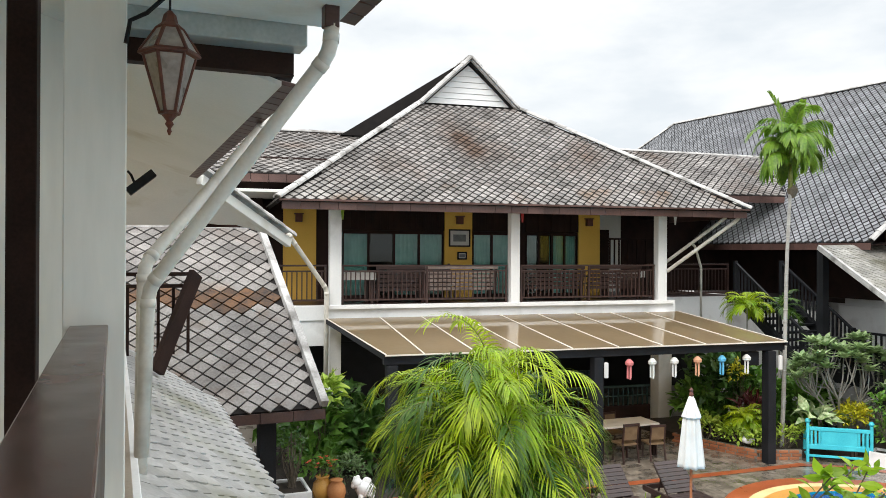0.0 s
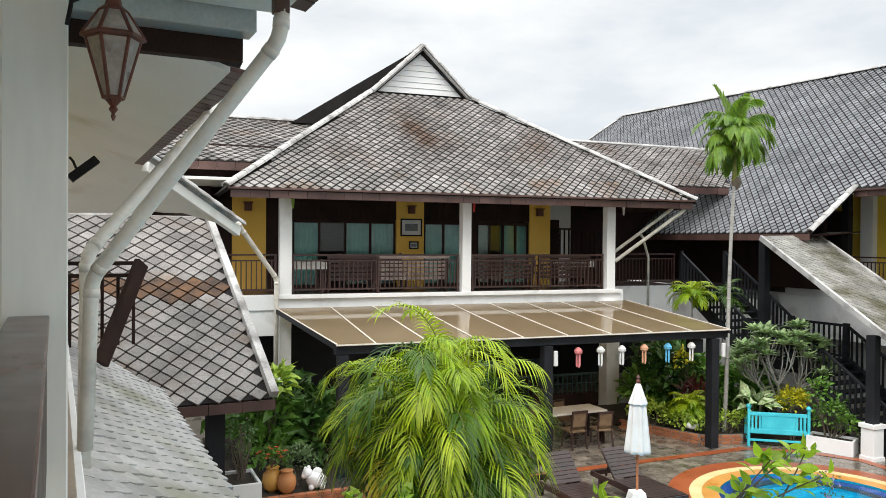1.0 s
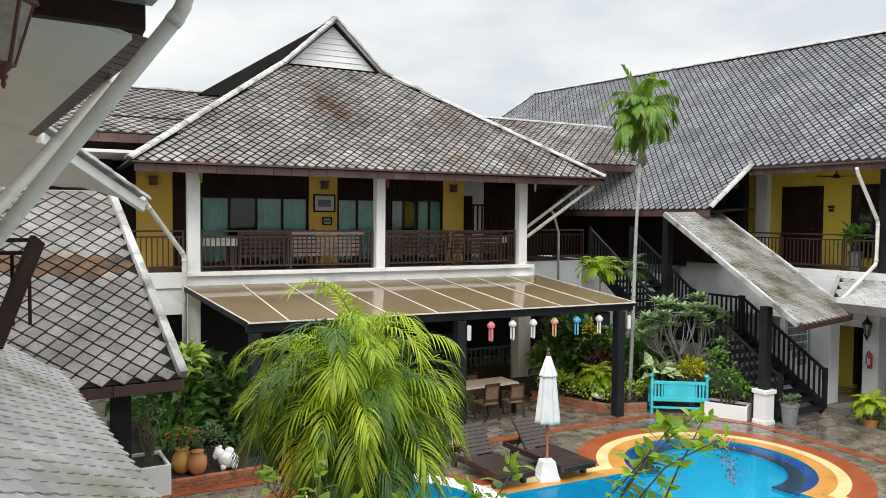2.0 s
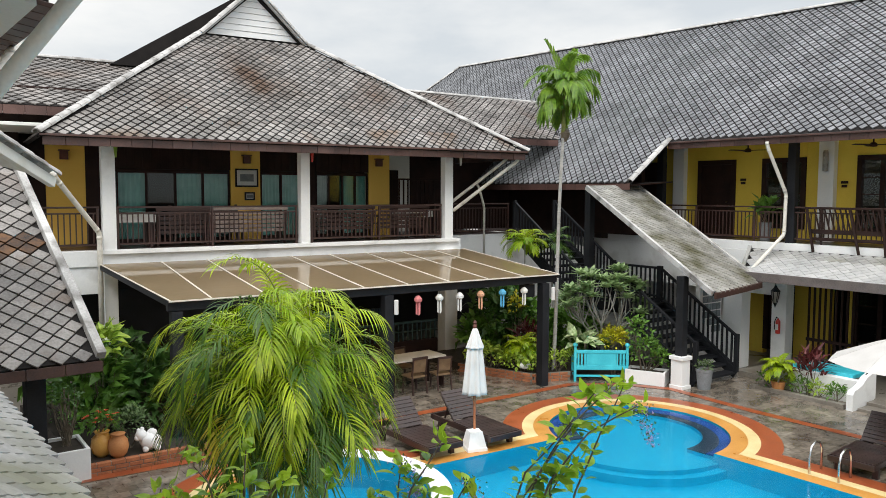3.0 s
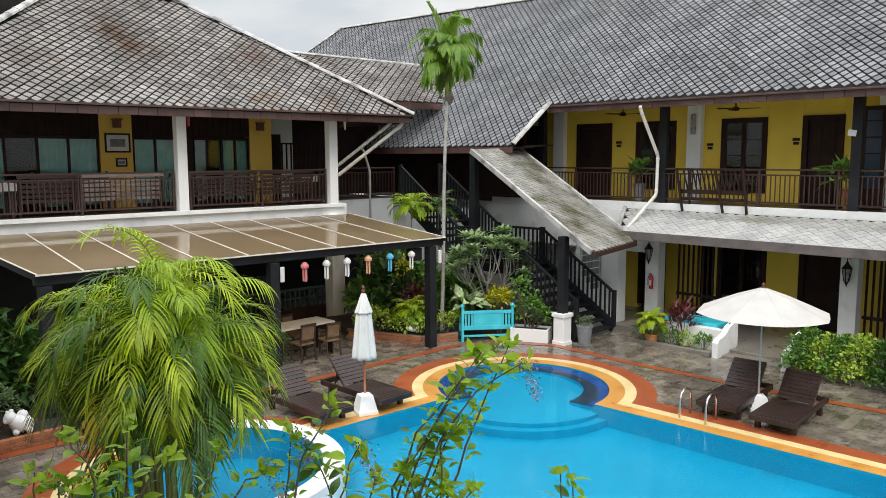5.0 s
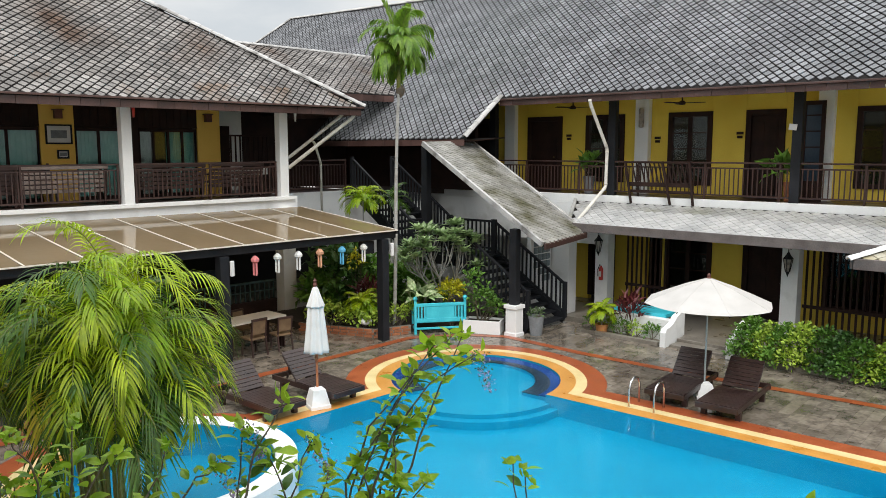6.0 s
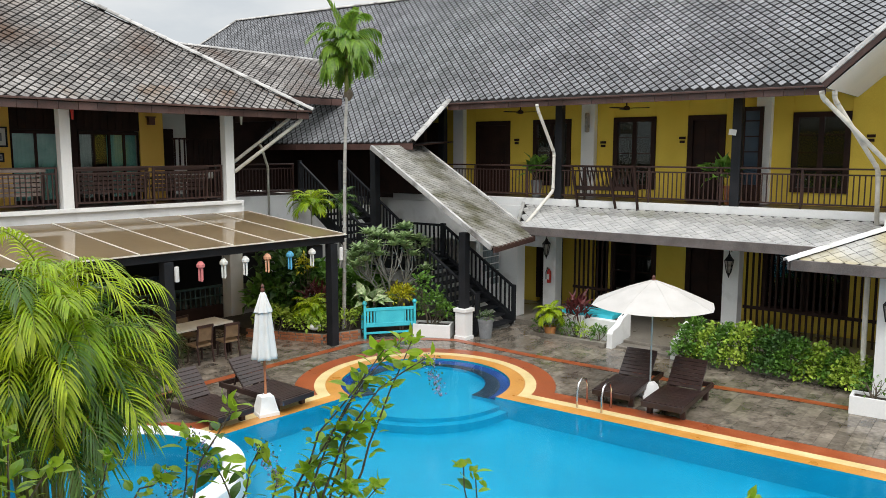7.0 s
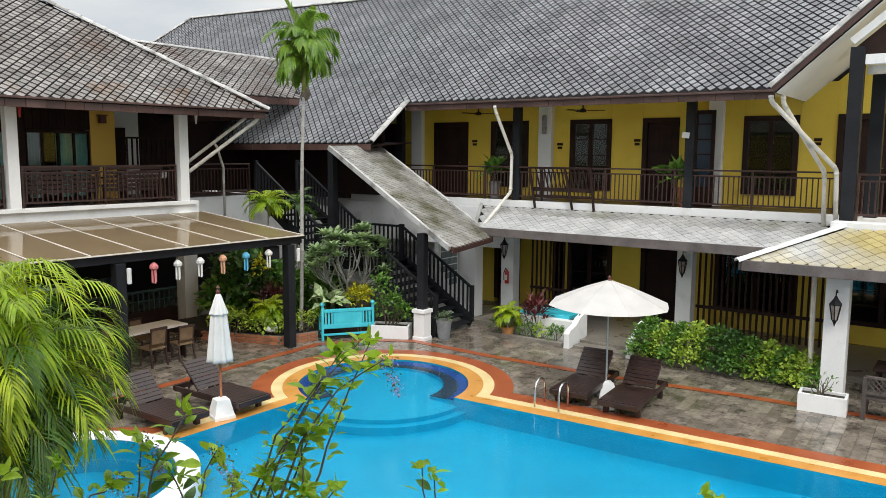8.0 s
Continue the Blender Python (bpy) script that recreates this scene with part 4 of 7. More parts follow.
Form().beam(Vector(SA) + Vector((0, -0.03, -0.06)), Vector(SB) + Vector((0, -0.03, -0.06)), 0.05, 0.14).make("eave_board", FASCIA, sr)
# the gabled porch
porch = thing("porch", WING, "gabled two-storey porch with black posts and white barge board", "porch")
GA, GB = (17.3, 3.75, 5.95), (17.3, 0.0, 9.35)
roof_side(porch, [(24, 3.75, 5.95), GA, GB, (24, 0, 9.35)], TILE_FAR, w=0.3, h=0.15, seed=15)
caps(porch, Vector(GA) + Vector((0.06, 0.03, 0.05)), Vector(GB) + Vector((0.06, 0.03, 0.05)), 0.17, 0.42)
Form().beam(Vector(GA) + Vector((-0.04, 0, 0.0)), Vector(GB) + Vector((-0.04, 0, 0.0)), 0.05, 0.12).make("barge_board", FASCIA, porch)
Form().slab([(17.3, 3.68, 5.89), (17.3, 0.0, 9.225), (21.6, 0.0, 9.225), (20.45, 3.68, 5.89)], (0, 0, 0.02)).make("soffit", WHITE, porch)
Form().slab([(BACK + 0.02, 3.5, 5.90), (BACK + 0.02, -3.0, 5.90), (BACK + 0.02, -3.0, 9.0), (BACK + 0.02, 0.05, 9.0)], (0.15, 0, 0)).make("gable_wall", YELLOW, porch)
Form().beam((17.5, 2.36, 6.85), (17.5, 0.0, 8.85), 0.07, 0.15).make("inner_board", WHITE, porch)
Form().slab([(17.56, 2.3, 6.60), (17.56, 2.3, 6.74), (17.56, 0.0, 8.72), (17.56, 0.0, 6.60)], (0.05, 0, 0)).make("infill", DARKWOOD, porch)
Form().box(16.95, -6, 3.05, EDGE, 2.45, FLOOR - 0.004).make("upper_floor", WHITE, porch)
for p0, s in ((17.42, 2.24), (18.6, 1.95)):
    Form().box(p0, s - 0.13, FLOOR - 0.004, p0 + 0.26, s + 0.13, 6.74 if p0 < 18 else 6.3).make("post", BLACK, porch)
railing(porch, (17.5, 2.1, FLOOR), (17.5, -3, FLOOR), 0.95)
Form().box(17.44, -3, 6.39, 17.62, 2.1, 6.585).make("tie_beam", WHITE, porch)
Form().box(17.64, -3, 6.22, 17.8, 2.08, 6.385).make("tie_beam", PIPE, porch)
Form().box(15.95, 1.90, 0, 16.3, 2.31, 2.5).make("column", WHITE, porch)
PA, PB, PC, PD = (15.5, 3.76, 2.56), (15.5, -5, 2.56), (17.0, -5, 3.2), (17.0, 2.2, 3.2)
roof_side(porch, [PA, PB, PC, PD], TILE_OLIVE, w=0.26, h=0.13, shape=flat_shape, seed=16)
roof_side(porch, [(19.0, 3.76, 2.56), PA, PD, (19.0, 2.2, 3.2)], TILE_PALE, w=0.26, h=0.13, shape=flat_shape, seed=17)
caps(porch, Vector(PA) + Vector((-0.08, 0.06, 0)), Vector(PD) + Vector((0, 0, 0.02)), 0.09, 0.3, WHITE)
Form().box(15.44, -5, 2.38, 15.50, 3.74, 2.585).make("eave_board", EAVEBOARD, porch)
Form().box(15.50, 3.76, 2.38, 18.9, 3.81, 2.585).make("eave_board", EAVEBOARD, porch)


# ---------------------------------------------------------------- the wing from which the place is seen
near = thing("near_wing", NEAR, "white gallery wing with a dark rail board and wide eave", "house")
Form().box(-0.22, 3.92, FLOOR - 0.4, 0.05, 4.19, 6.4).make("pillar", PILLAR, near, "white painted square pillar with brush marks")
Form().box(-0.19, -2.0, 4.205, -0.025, 3.91, 4.25).make("rail_board", RAILTOP, near, "varnished dark wooden rail board")
Form().box(-0.055, -2.0, 3.55, -0.035, 3.9, 4.2).make("rail_panel", RAILWOOD, near)
Form().box(-3.2, -3.0, 3.1, 0.10, 12.5, FLOOR).make("gallery_floor", FLOORTILE, near)
Form().box(-2.0, 4.6, FLOOR, -1.86, 11.5, 6.0).make("inner_wall", YELLOW, near)
Form().box(-0.51, 4.45, FLOOR, -0.37, 4.65, 6.3).make("door_post", DARKWOOD, near)
Form().box(-2.0, 5.2, FLOOR, -0.1, 5.3, 6.3).make("cross_wall", PILLAR, near)
Form().box(0.0, 4.2, 2.2, 0.14, 12.3, FLOOR - 0.004).make("floor_edge", WHITE, near)
# unseen walls added behind the eye, white and low-ended to brighten the pillar
Form().box(-3.2, -3.0, FLOOR, -3.0, 5.2, 7.0).make("unseen_back_wall", WHITE, near)
Form().box(-3.0, -3.2, FLOOR, 0.1, -3.0, FLOOR + 1.0).make("unseen_end_parapet", WHITE, near)
Form().box(-3.2, -3.0, 0, -0.6, 11.0, 3.1).make("lower_storey", WHITE, near)
EP = 0.93
eave = tagged(new("eave"), "wide white boarded eave with brown tile edge")
eave.parent = near
Form().slab([(EP, 4.7, 5.60), (EP, 11.2, 5.60), (-2.0, 11.2, 6.5), (-2.0, 4.7, 6.5)], (0, 0, 0.03)).make("soffit", SOFFIT, eave)
Form().slab([(1.16, -3.0, 5.893), (1.16, 4.38, 5.893), (-2.0, 4.38, 5.893), (-2.0, -3.0, 5.893)], (0, 0, 0.03)).make("soffit", SOFFIT, eave)
Form().box(-0.2, 4.60, 5.65, 0.985, 4.70, 5.83).make("cross_beam", DARKWOOD, eave)
Form().box(-0.2, 4.40, 5.775, 1.02, 4.59, 5.97).make("gutter", METAL, eave, "galvanised box gutter")
for q0, q1, qp, qz in ((4.72, 11.2, EP, 5.615), (-2.5, 4.36, 1.16, 5.935)):
    n = round((q1 - q0) / 0.2)
    me = Form().box(-0.01, -0.092, 0, 0.13, 0.092, 0.028).mesh("eave_tile")
    me.materials.append(FASCIA)
    for k in range(n):
        put("eave_tile", me, None, eave, at=pose(qp, q0 + (k + 0.5) * (q1 - q0) / n, qz, 0, 9, 0))
roof_side(eave, [(EP + 0.10, 4.78, 5.70), (EP + 0.10, 11.3, 5.70), (-2.2, 11.3, 7.3), (-2.2, 4.78, 7.3)], TILE, seed=21)
roof_side(eave, [(1.28, -3, 6.04), (1.28, 4.4, 6.04), (-2.2, 4.4, 7.7), (-2.2, -3, 7.7)], TILE, seed=25)
# low pale roof below the gallery
lowr = tagged(new("low_roof"), "low pale tiled roof running below the gallery")
lowr.parent = near
roof_side(lowr, [(1.30, 4.0, 2.50), (1.30, 11.2, 2.50), (0.14, 12.2, 3.18), (0.14, 4.0, 3.18)], TILE_PALE, w=0.24, h=0.12, piece=PALE_ONE, singles=0, shape=scale_shape, seed=22)
Form().box(1.26, 4.0, 2.32, 1.30, 10.4, 2.49).make("eave_board", FASCIA, lowr)

pavilion = thing("pavilion", NEAR, "side pavilion with a steep diamond-tiled roof and white barge board", "pavilion")
QA, QB, QC, QD = (-1.5, 12.0, 2.12), (3.05, 12.0, 2.12), (2.70, 16.0, 5.05), (-1.5, 16.0, 5.05)
roof_side(pavilion, [QA, QB, QC, QD], TILE, w=0.31, h=0.155, piece=TILE_ONE, singles=300, seed=23, stained=(2.75, 0.26))
Form().beam(Vector(QB) + Vector((0.03, 0, 0.04)), Vector(QC) + Vector((0.03, 0, 0.04)), 0.13, 0.14).make("barge_board", BARGE, pavilion)
Form().box(-1.5, 15.96, 5.03, 2.62, 16.10, 5.12).make("ridge_strip", CAP, pavilion)
fascia(pavilion, (-1.0, 12.02, 2.08), (3.1, 12.02, 2.08), 0.16, 0.5)
Form().box(2.15, 12.5, 0, 2.42, 12.77, 2.4).make("post", BLACK, pavilion)
Form().box(-1.5, 15.2, 0, 2.2, 15.4, 3.6).make("wall", ROOM_SHADE, pavilion)

# ---------------------------------------------------------------- glass canopy over the dining terrace
canopy = thing("glass_canopy", WORLD, "black steel canopy with smoked glass sheets", "canopy")
CF, CB = 14.05, 18.02
EDGES = [(3.07, 2.52)] + [(2.78 + i * 1.02, 2.78 + i * 1.02) for i in range(1, 10)]
for (f0, b0), (f1, b1) in zip(EDGES, EDGES[1:]):
    Form().slab([(f0 + 0.02, CF - 0.1, 2.665), (f1 - 0.02, CF - 0.1, 2.665), (b1 - 0.02, CB, 3.01), (b0 + 0.02, CB, 3.01)], (0, 0, -0.012)).make("sheet", SMOKED, canopy)
for f0, b0 in EDGES:
    Form().beam((f0, CF - 0.1, 2.675), (b0, CB, 3.02), 0.03, 0.014).make("glazing_strip", TABLE, canopy)
    Form().beam((f0 + 0.02, CF, 2.60), (b0 + 0.02, CB, 2.945), 0.06, 0.1).make("rafter", BLACK, canopy)
Form().box(3.05, CF - 0.02, 2.47, 12.0, CF + 0.13, 2.62).make("front_beam", BLACK, canopy)
Form().box(3.05, CF - 0.115, 2.645, 12.0, CF - 0.101, 2.672).make("front_strip", TABLE, canopy)
Form().beam((11.98, CF - 0.1, 2.62), (11.98, CB, 2.97), 0.05, 0.10).make("side_beam", BLACK, canopy)
for x in (3.2, 7.45, 11.62):
    Form().box(x - 0.1, CF - 0.09, 0, x + 0.1, CF + 0.13, 2.46).make("post", BLACK, canopy)


# ---------------------------------------------------------------- stairs
stairs = thing("outer_stairs", WING, "dark wooden outdoor stairs with slatted handrails", "stairs")
P0, P1 = 15.35, 17.0
run = [(10.95 + 0.24 * k, 0.165 * (k + 1)) for k in range(10)]
for s, z in run:
    Form().box(P0, s, z - 0.05, P1, s + 0.29, z).make("tread", BLACK, stairs)
Form().box(P0, 13.3, 1.60, P1, 14.9, 1.66).make("landing", BLACK, stairs)
for k in range(10):
    Form().box(P0, 14.9 + 0.25 * k, 1.78 + 0.165 * k, P1, 15.17 + 0.25 * k, 1.83 + 0.165 * k).make("tread", BLACK, stairs)


def sloping_rail(p, a, b, h=0.9):
    (s0, z0), (s1, z1) = a, b
    Form().beam((p, s0, z0 + h), (p, s1, z1 + h), 0.07, 0.06).make("handrail", BLACK, stairs)
    Form().beam((p, s0, z0 + 0.14), (p, s1, z1 + 0.14), 0.05, 0.05).make("lower_rail", BLACK, stairs)
    Form().beam((p, s0, z0 - 0.05), (p, s1, z1 - 0.05), 0.06, 0.24).make("stringer", BLACK, stairs)
    n = max(2, round(math.hypot(s1 - s0, z1 - z0) / 0.16))
    for k in range(n + 1):
        s, z = s0 + (s1 - s0) * k / n, z0 + (z1 - z0) * k / n
        w = 0.05 if k in (0, n) else 0.022
        Form().box(p - w, s - w, z, p + w, s + w, z + h + (0.06 if w > 0.03 else 0)).make("newel" if w > 0.03 else "baluster", BLACK, stairs)


for p in (P0, P1):
    sloping_rail(p, (10.95, 0.16), (13.3, 1.66))
    sloping_rail(p, (13.35, 1.66), (14.9, 1.66))
    sloping_rail(p, (14.95, 1.70), (17.4, 3.4))
Form().box(14.93, 11.03, 0.79, 15.13, 11.23, 2.66).make("post", BLACK, stairs)
Form().box(15.75, 14.75, 0.0, 15.95, 14.95, 4.75).make("post", BLACK, stairs)
plinth = thing("post_plinth", WING @ pose(15.03, 11.13, 0), "white plastered plinth under a black post", "plinth")
Form().box(-0.155, -0.155, 0, 0.155, 0.155, 0.70).box(-0.19, -0.19, 0.70, 0.19, 0.19, 0.79).box(-0.175, -0.175, 0, 0.175, 0.175, 0.1).make("plinth_body", WHITE, plinth)
blocks = thing("glass_block_wall", WING @ pose(17.15, 12.15, 0), "white wall panel with a grid of glass blocks", "wall panel")
Form().box(0, 0, 0, 0.95, 0.14, 2.6).make("panel", WHITE, blocks)
one = Form().box(-0.085, -0.02, -0.085, 0.085, 0.0, 0.085).mesh("glass_block")
one.materials.append(GLAZED)
for i in range(4):
    for j in range(7):
        if i + j > 1:
            put("glass_block", one, None, blocks, at=pose(0.2 + 0.2 * i, 0, 1.0 + 0.2 * j))

# ---------------------------------------------------------------- rain pipes


def rain_pipe(frame_m, pts, r, label, name="rain_pipe"):
    base = thing(name, frame_m @ pose(*pts[-1]), label, "pipe", "white rain pipes")
    o = Vector(pts[-1])
    soft = []
    q = [Vector(p) - o for p in pts]
    for i, p in enumerate(q):
        if 0 < i < len(q) - 1:
            a, b = (q[i - 1] - p), (q[i + 1] - p)
            k = min(1.5 * r, a.length * 0.4, b.length * 0.4)
            soft += [p + a.normalized() * k, p + (a.normalized() + b.normalized()) * k * 0.3, p + b.normalized() * k]
        else:
            soft.append(p)
    Form().tube(soft, r, 14).make("pipe", PIPE, base, smooth=True)
    for i in range(1, len(q) - 1):
        for j in (i - 1, i + 1):
            d = (q[j] - q[i]).normalized()
            Form().tube([q[i] + d * 1.4 * r, q[i] + d * 2.6 * r], r * 1.09, 14).make("collar", PIPE, base, smooth=True)
    return base


rain_pipe(NEAR, [(1.058, 4.0, 5.80), (1.047, 4.0, 5.65), (0.181, 4.75, 4.375), (0.151, 4.8, 3.40)], 0.041, "white plastic rain pipe slanting from the eave to the wall")
rain_pipe(NEAR, [(1.10, 6.2, 5.80), (1.09, 6.15, 5.60), (0.173, 5.25, 4.503), (0.157, 5.28, 3.1)], 0.042, "second white plastic rain pipe below the eave")
rain_pipe(WING, [(18.2, 11.05, 5.90), (18.22, 11.04, 5.76), (18.92, 10.907, 4.58), (18.90, 10.912, 3.53), (17.33, 11.04, 2.47)], 0.045, "white bent rain pipe crossing the verandah front")
rain_pipe(WING, [(17.65, 3.61, 5.86), (17.67, 3.606, 5.69), (18.75, 2.894, 4.24), (18.75, 2.85, 3.05)], 0.05, "white rain pipe beside the porch post")
rain_pipe(WING, [(17.5, 3.825, 5.86), (17.52, 3.812, 5.73), (18.6, 2.642, 4.31), (18.6, 2.59, 3.05)], 0.05, "white rain pipe doubled beside the porch post")
rain_pipe(WING, [(16.5, 2.6, 2.75), (16.5, 2.6, 2.6), (16.5, 2.58, 0.5), (16.5, 2.56, 0.0)], 0.05, "white rain pipe standing beside the porch column")
rain_pipe(WORLD, [(13.5, 17.5, 5.60), (13.42, 17.5, 5.46), (11.69, 18.14, 4.08)], 0.05, "white rain pipe slanting under the hip roof corner")
rain_pipe(WORLD, [(13.3, 17.75, 5.62), (13.2, 17.75, 5.50), (11.72, 18.30, 4.30)], 0.045, "thin white rain pipe under the hip roof corner")
rain_pipe(WORLD, [(12.9, 18.7, 4.8), (12.95, 18.7, 4.75), (13.5, 19.2, 4.15), (13.5, 19.2, 2.7)], 0.035, "thin white bent rain pipe beside the verandah")
rain_pipe(WORLD, [(1.56, 17.1, 4.98), (1.656, 17.2, 4.83), (2.53, 18.0, 3.70), (2.53, 18.05, 0.0)], 0.055, "white rain pipe running down beside the column")
stub = thing("gutter_outlet", NEAR @ pose(1.05, 4.0, 5.78), "brown square gutter outlet above the rain pipe", "gutter outlet")
Form().box(-0.04, -0.04, 0, 0.04, 0.04, 0.2).make("spout", FASCIA, stub)
gut = thing("small_roof_edge", NEAR, "white mortared hip edge over a shaded white soffit", "roof edge")
caps(gut, (2.72, 12.94, 4.84), (1.12, 11.25, 5.70), 0.13, 0.36)
Form().beam((1.09, 11.25, 5.585), (2.70, 12.95, 4.725), 0.10, 0.15).make("barge_board", SOFFIT, gut)
Form().slab([(0.0, 11.12, 5.90), (1.05, 11.28, 5.62), (2.66, 12.98, 4.78), (1.8, 12.80, 5.01), (0.0, 13.72, 5.0)], (0, 0, 0.03)).make("soffit", SOFFIT, gut)
Form().beam((1.35, 13.0, 5.02), (1.98, 12.9, 5.02), 0.08, 0.10).make("rafter", DARKWOOD, gut)
flood = thing("floodlight", NEAR @ pose(0.26, 9.0, 5.33), "small black floodlight under the eave", "lamp")
Form().hexa((0, 0, 0), (0.13, 0, 0.11), (0, 0.09, 0), (-0.03, 0, 0.035)).make("head", BLACK, flood)
Form().tube([(-0.06, 0, -0.02), (-0.10, 0, 0.08), (-0.13, 0.05, 0.12)], 0.014, 6).make("bracket", BLACK, flood)

# stair head beside the near roof
head = thing("gallery_stair_rail", NEAR, "dark wooden rail at the head of the gallery stairs", "railing")
for z in (4.30, 4.14):
    Form().box(0.12, 10.9, z - 0.05, 0.95, 10.98, z).make("rail", DARKWOOD, head)
for k in range(5):
    Form().box(0.14 + 0.19 * k, 10.92, 3.2, 0.18 + 0.19 * k, 10.96, 4.1).make("baluster", DARKWOOD, head)
Form().beam((1.02, 10.95, 4.28), (0.50, 10.4, 3.05), 0.08, 0.22).make("side_board", DARKWOOD, head)

# ---------------------------------------------------------------- hanging lantern
lan = thing("hanging_lantern", NEAR @ pose(0.221, 3.62, 5.108) @ Matrix.Diagonal((0.89, 0.89, 0.89, 1)), "rust-brown iron lantern with dusty glass panes on a chain", "lantern")


def hexring(r, z):
    return [(r * math.cos(math.pi * k / 3), r * math.sin(math.pi * k / 3), z) for k in range(6)]


cage = Form()
lo, hi = hexring(0.045, 0.11), hexring(0.125, 0.40)
for k in range(6):
    cage.tube([lo[k], hi[k]], 0.009, 6)
    cage.tube([hi[k], hi[(k + 1) % 6]], 0.012, 6)
    cage.tube([lo[k], lo[(k + 1) % 6]], 0.010, 6)
    cage.tube([hexring(0.14, 0.41)[k], hexring(0.062, 0.53)[k]], 0.010, 6)
cage.make("cage", RUST, lan)
for k in range(6):
    Form().slab([lo[k], lo[(k + 1) % 6], hi[(k + 1) % 6], hi[k]], (0, 0, 0.003)).make("pane", FROST, lan)
    Form().slab([hexring(0.138, 0.412)[k], hexring(0.138, 0.412)[(k + 1) % 6], hexring(0.062, 0.53)[(k + 1) % 6], hexring(0.062, 0.53)[k]], (0, 0, 0.003)).make("roof_pane", FROST, lan)
Form().lathe([(0.02, 0.39), (0.150, 0.395), (0.152, 0.405), (0.14, 0.418), (0.02, 0.415)], 6).make("rim", RUST, lan)
Form().lathe([(0.066, 0.525), (0.07, 0.535), (0.04, 0.56), (0.03, 0.60), (0.012, 0.62)], 6).make("cap", RUST, lan)
Form().lathe([(0.004, 0.0), (0.012, 0.02), (0.008, 0.035), (0.022, 0.055), (0.014, 0.07), (0.03, 0.09), (0.048, 0.11), (0.03, 0.125)], 10).make("finial", RUST, lan)
Form().tube([(0, 0, 0.61), (0.0, 0, 0.95)], 0.006, 6).make("chain", BLACK, lan)
Form().tube([(-0.2, 0.25, 0.5), (-0.18, 0.25, 0.62), (-0.10, 0.22, 0.66), (-0.02, 0.12, 0.72), (0, 0, 0.75)], 0.012, 6).make("bracket", BLACK, lan, "curled black iron bracket")

# ---------------------------------------------------------------- wall lanterns, plates, pictures


def wall_lantern(m):
    t = thing("wall_lantern", m, "black iron wall lantern with a pointed foot", "lantern", "black wall lanterns")
    a, b = hexring(0.05, -0.2), hexring(0.105, 0.1)
    for k in range(6):
        Form().tube([a[k], b[k]], 0.010, 5).make("cage_bar", BLACK, t)
    Form().lathe([(0.11, 0.1), (0.12, 0.11), (0.05, 0.2), (0.01, 0.28)], 6).make("cap", BLACK, t)
    Form().lathe([(0.005, -0.32), (0.02, -0.27), (0.05, -0.2)], 6).make("foot", BLACK, t)
    Form().lathe([(0.04, -0.19), (0.092, 0.09)], 6).make("glass", FROST, t)
    Form().tube([(0, 0, 0.28), (0, 0, 0.36), (0.10, 0, 0.36), (0.17, 0, 0.3)], 0.012, 6).make("arm", BLACK, t)
    return t


wall_lantern(WING @ pose(18.66, 10.95, 1.95))
wall_lantern(WING @ pose(18.66, 5.9, 1.92))
wall_lantern(WING @ pose(15.78, 2.1, 1.75))
ext = thing("fire_extinguisher", WING @ pose(18.74, 10.9, 1.15), "red fire extinguisher hung on the white column", "extinguisher")
Form().lathe([(0.01, -0.2), (0.055, -0.2), (0.06, -0.18), (0.06, 0.12), (0.03, 0.17), (0.02, 0.2)], 14).make("cylinder", REDPAINT, ext, smooth=True)
Form().tube([(0, 0, 0.2), (-0.03, 0.02, 0.24), (-0.05, 0.07, 0.1), (-0.04, 0.07, -0.1)], 0.012, 6).make("hose", BLACK, ext)
Form().box(-0.062, -0.04, -0.1, -0.058, 0.04, 0.05).make("label_plate", CLOTH, ext)
for s, z in ((13.15, 4.95), (7.87, 4.95), (10.2, 4.85), (3.35, 4.95), (1.4, 4.95)):
    pl = thing("room_plate", WING @ pose(BACK - 0.02, s, z), "small dark room plate on the yellow wall", "sign", "room plates")
    Form().box(-0.01, -0.09, 0.0, 0.015, 0.09, 0.07).box(-0.01, -0.07, -0.1, 0.015, 0.07, -0.03).make("plate", DARKWOOD, pl)
for s in (10.6,):
    lp = thing("wall_lamp", WING @ pose(BACK - 0.26, s, 5.45), "white tubular wall lamp on the pilaster", "lamp")
    Form().lathe([(0.02, -0.28), (0.07, -0.26), (0.075, 0.2), (0.05, 0.28)], 12).make("shade", FROST, lp, smooth=True)
    Form().box(0.02, -0.03, -0.1, 0.055, 0.03, 0.1).make("mount", BLACK, lp)
for x0, x1, z0, z1 in ((6.30, 6.93, 4.72, 5.21), (6.55, 6.83, 4.36, 4.58)):
    pic = thing("framed_picture", pose((x0 + x1) / 2, WALL_Y - 0.025, z0), "black framed grey print on the ochre wall", "picture", "framed prints")
    w, h = (x1 - x0) / 2, z1 - z0
    Form().box(-w, -0.02, 0, w, 0.02, 0.04).box(-w, -0.02, h - 0.04, w, 0.02, h).box(-w, -0.02, 0.04, -w + 0.04, 0.02, h - 0.04).box(w - 0.04, -0.02, 0.04, w, 0.02, h - 0.04).make("frame", BLACK, pic)
    Form().box(-w + 0.04, -0.004, 0.04, w - 0.04, 0.01, h - 0.04).make("mount", CLOTH, pic)
    Form().box(-w * 0.6, -0.008, h * 0.3, w * 0.6, -0.0045, h * 0.7).make("print", GREYPOT, pic)
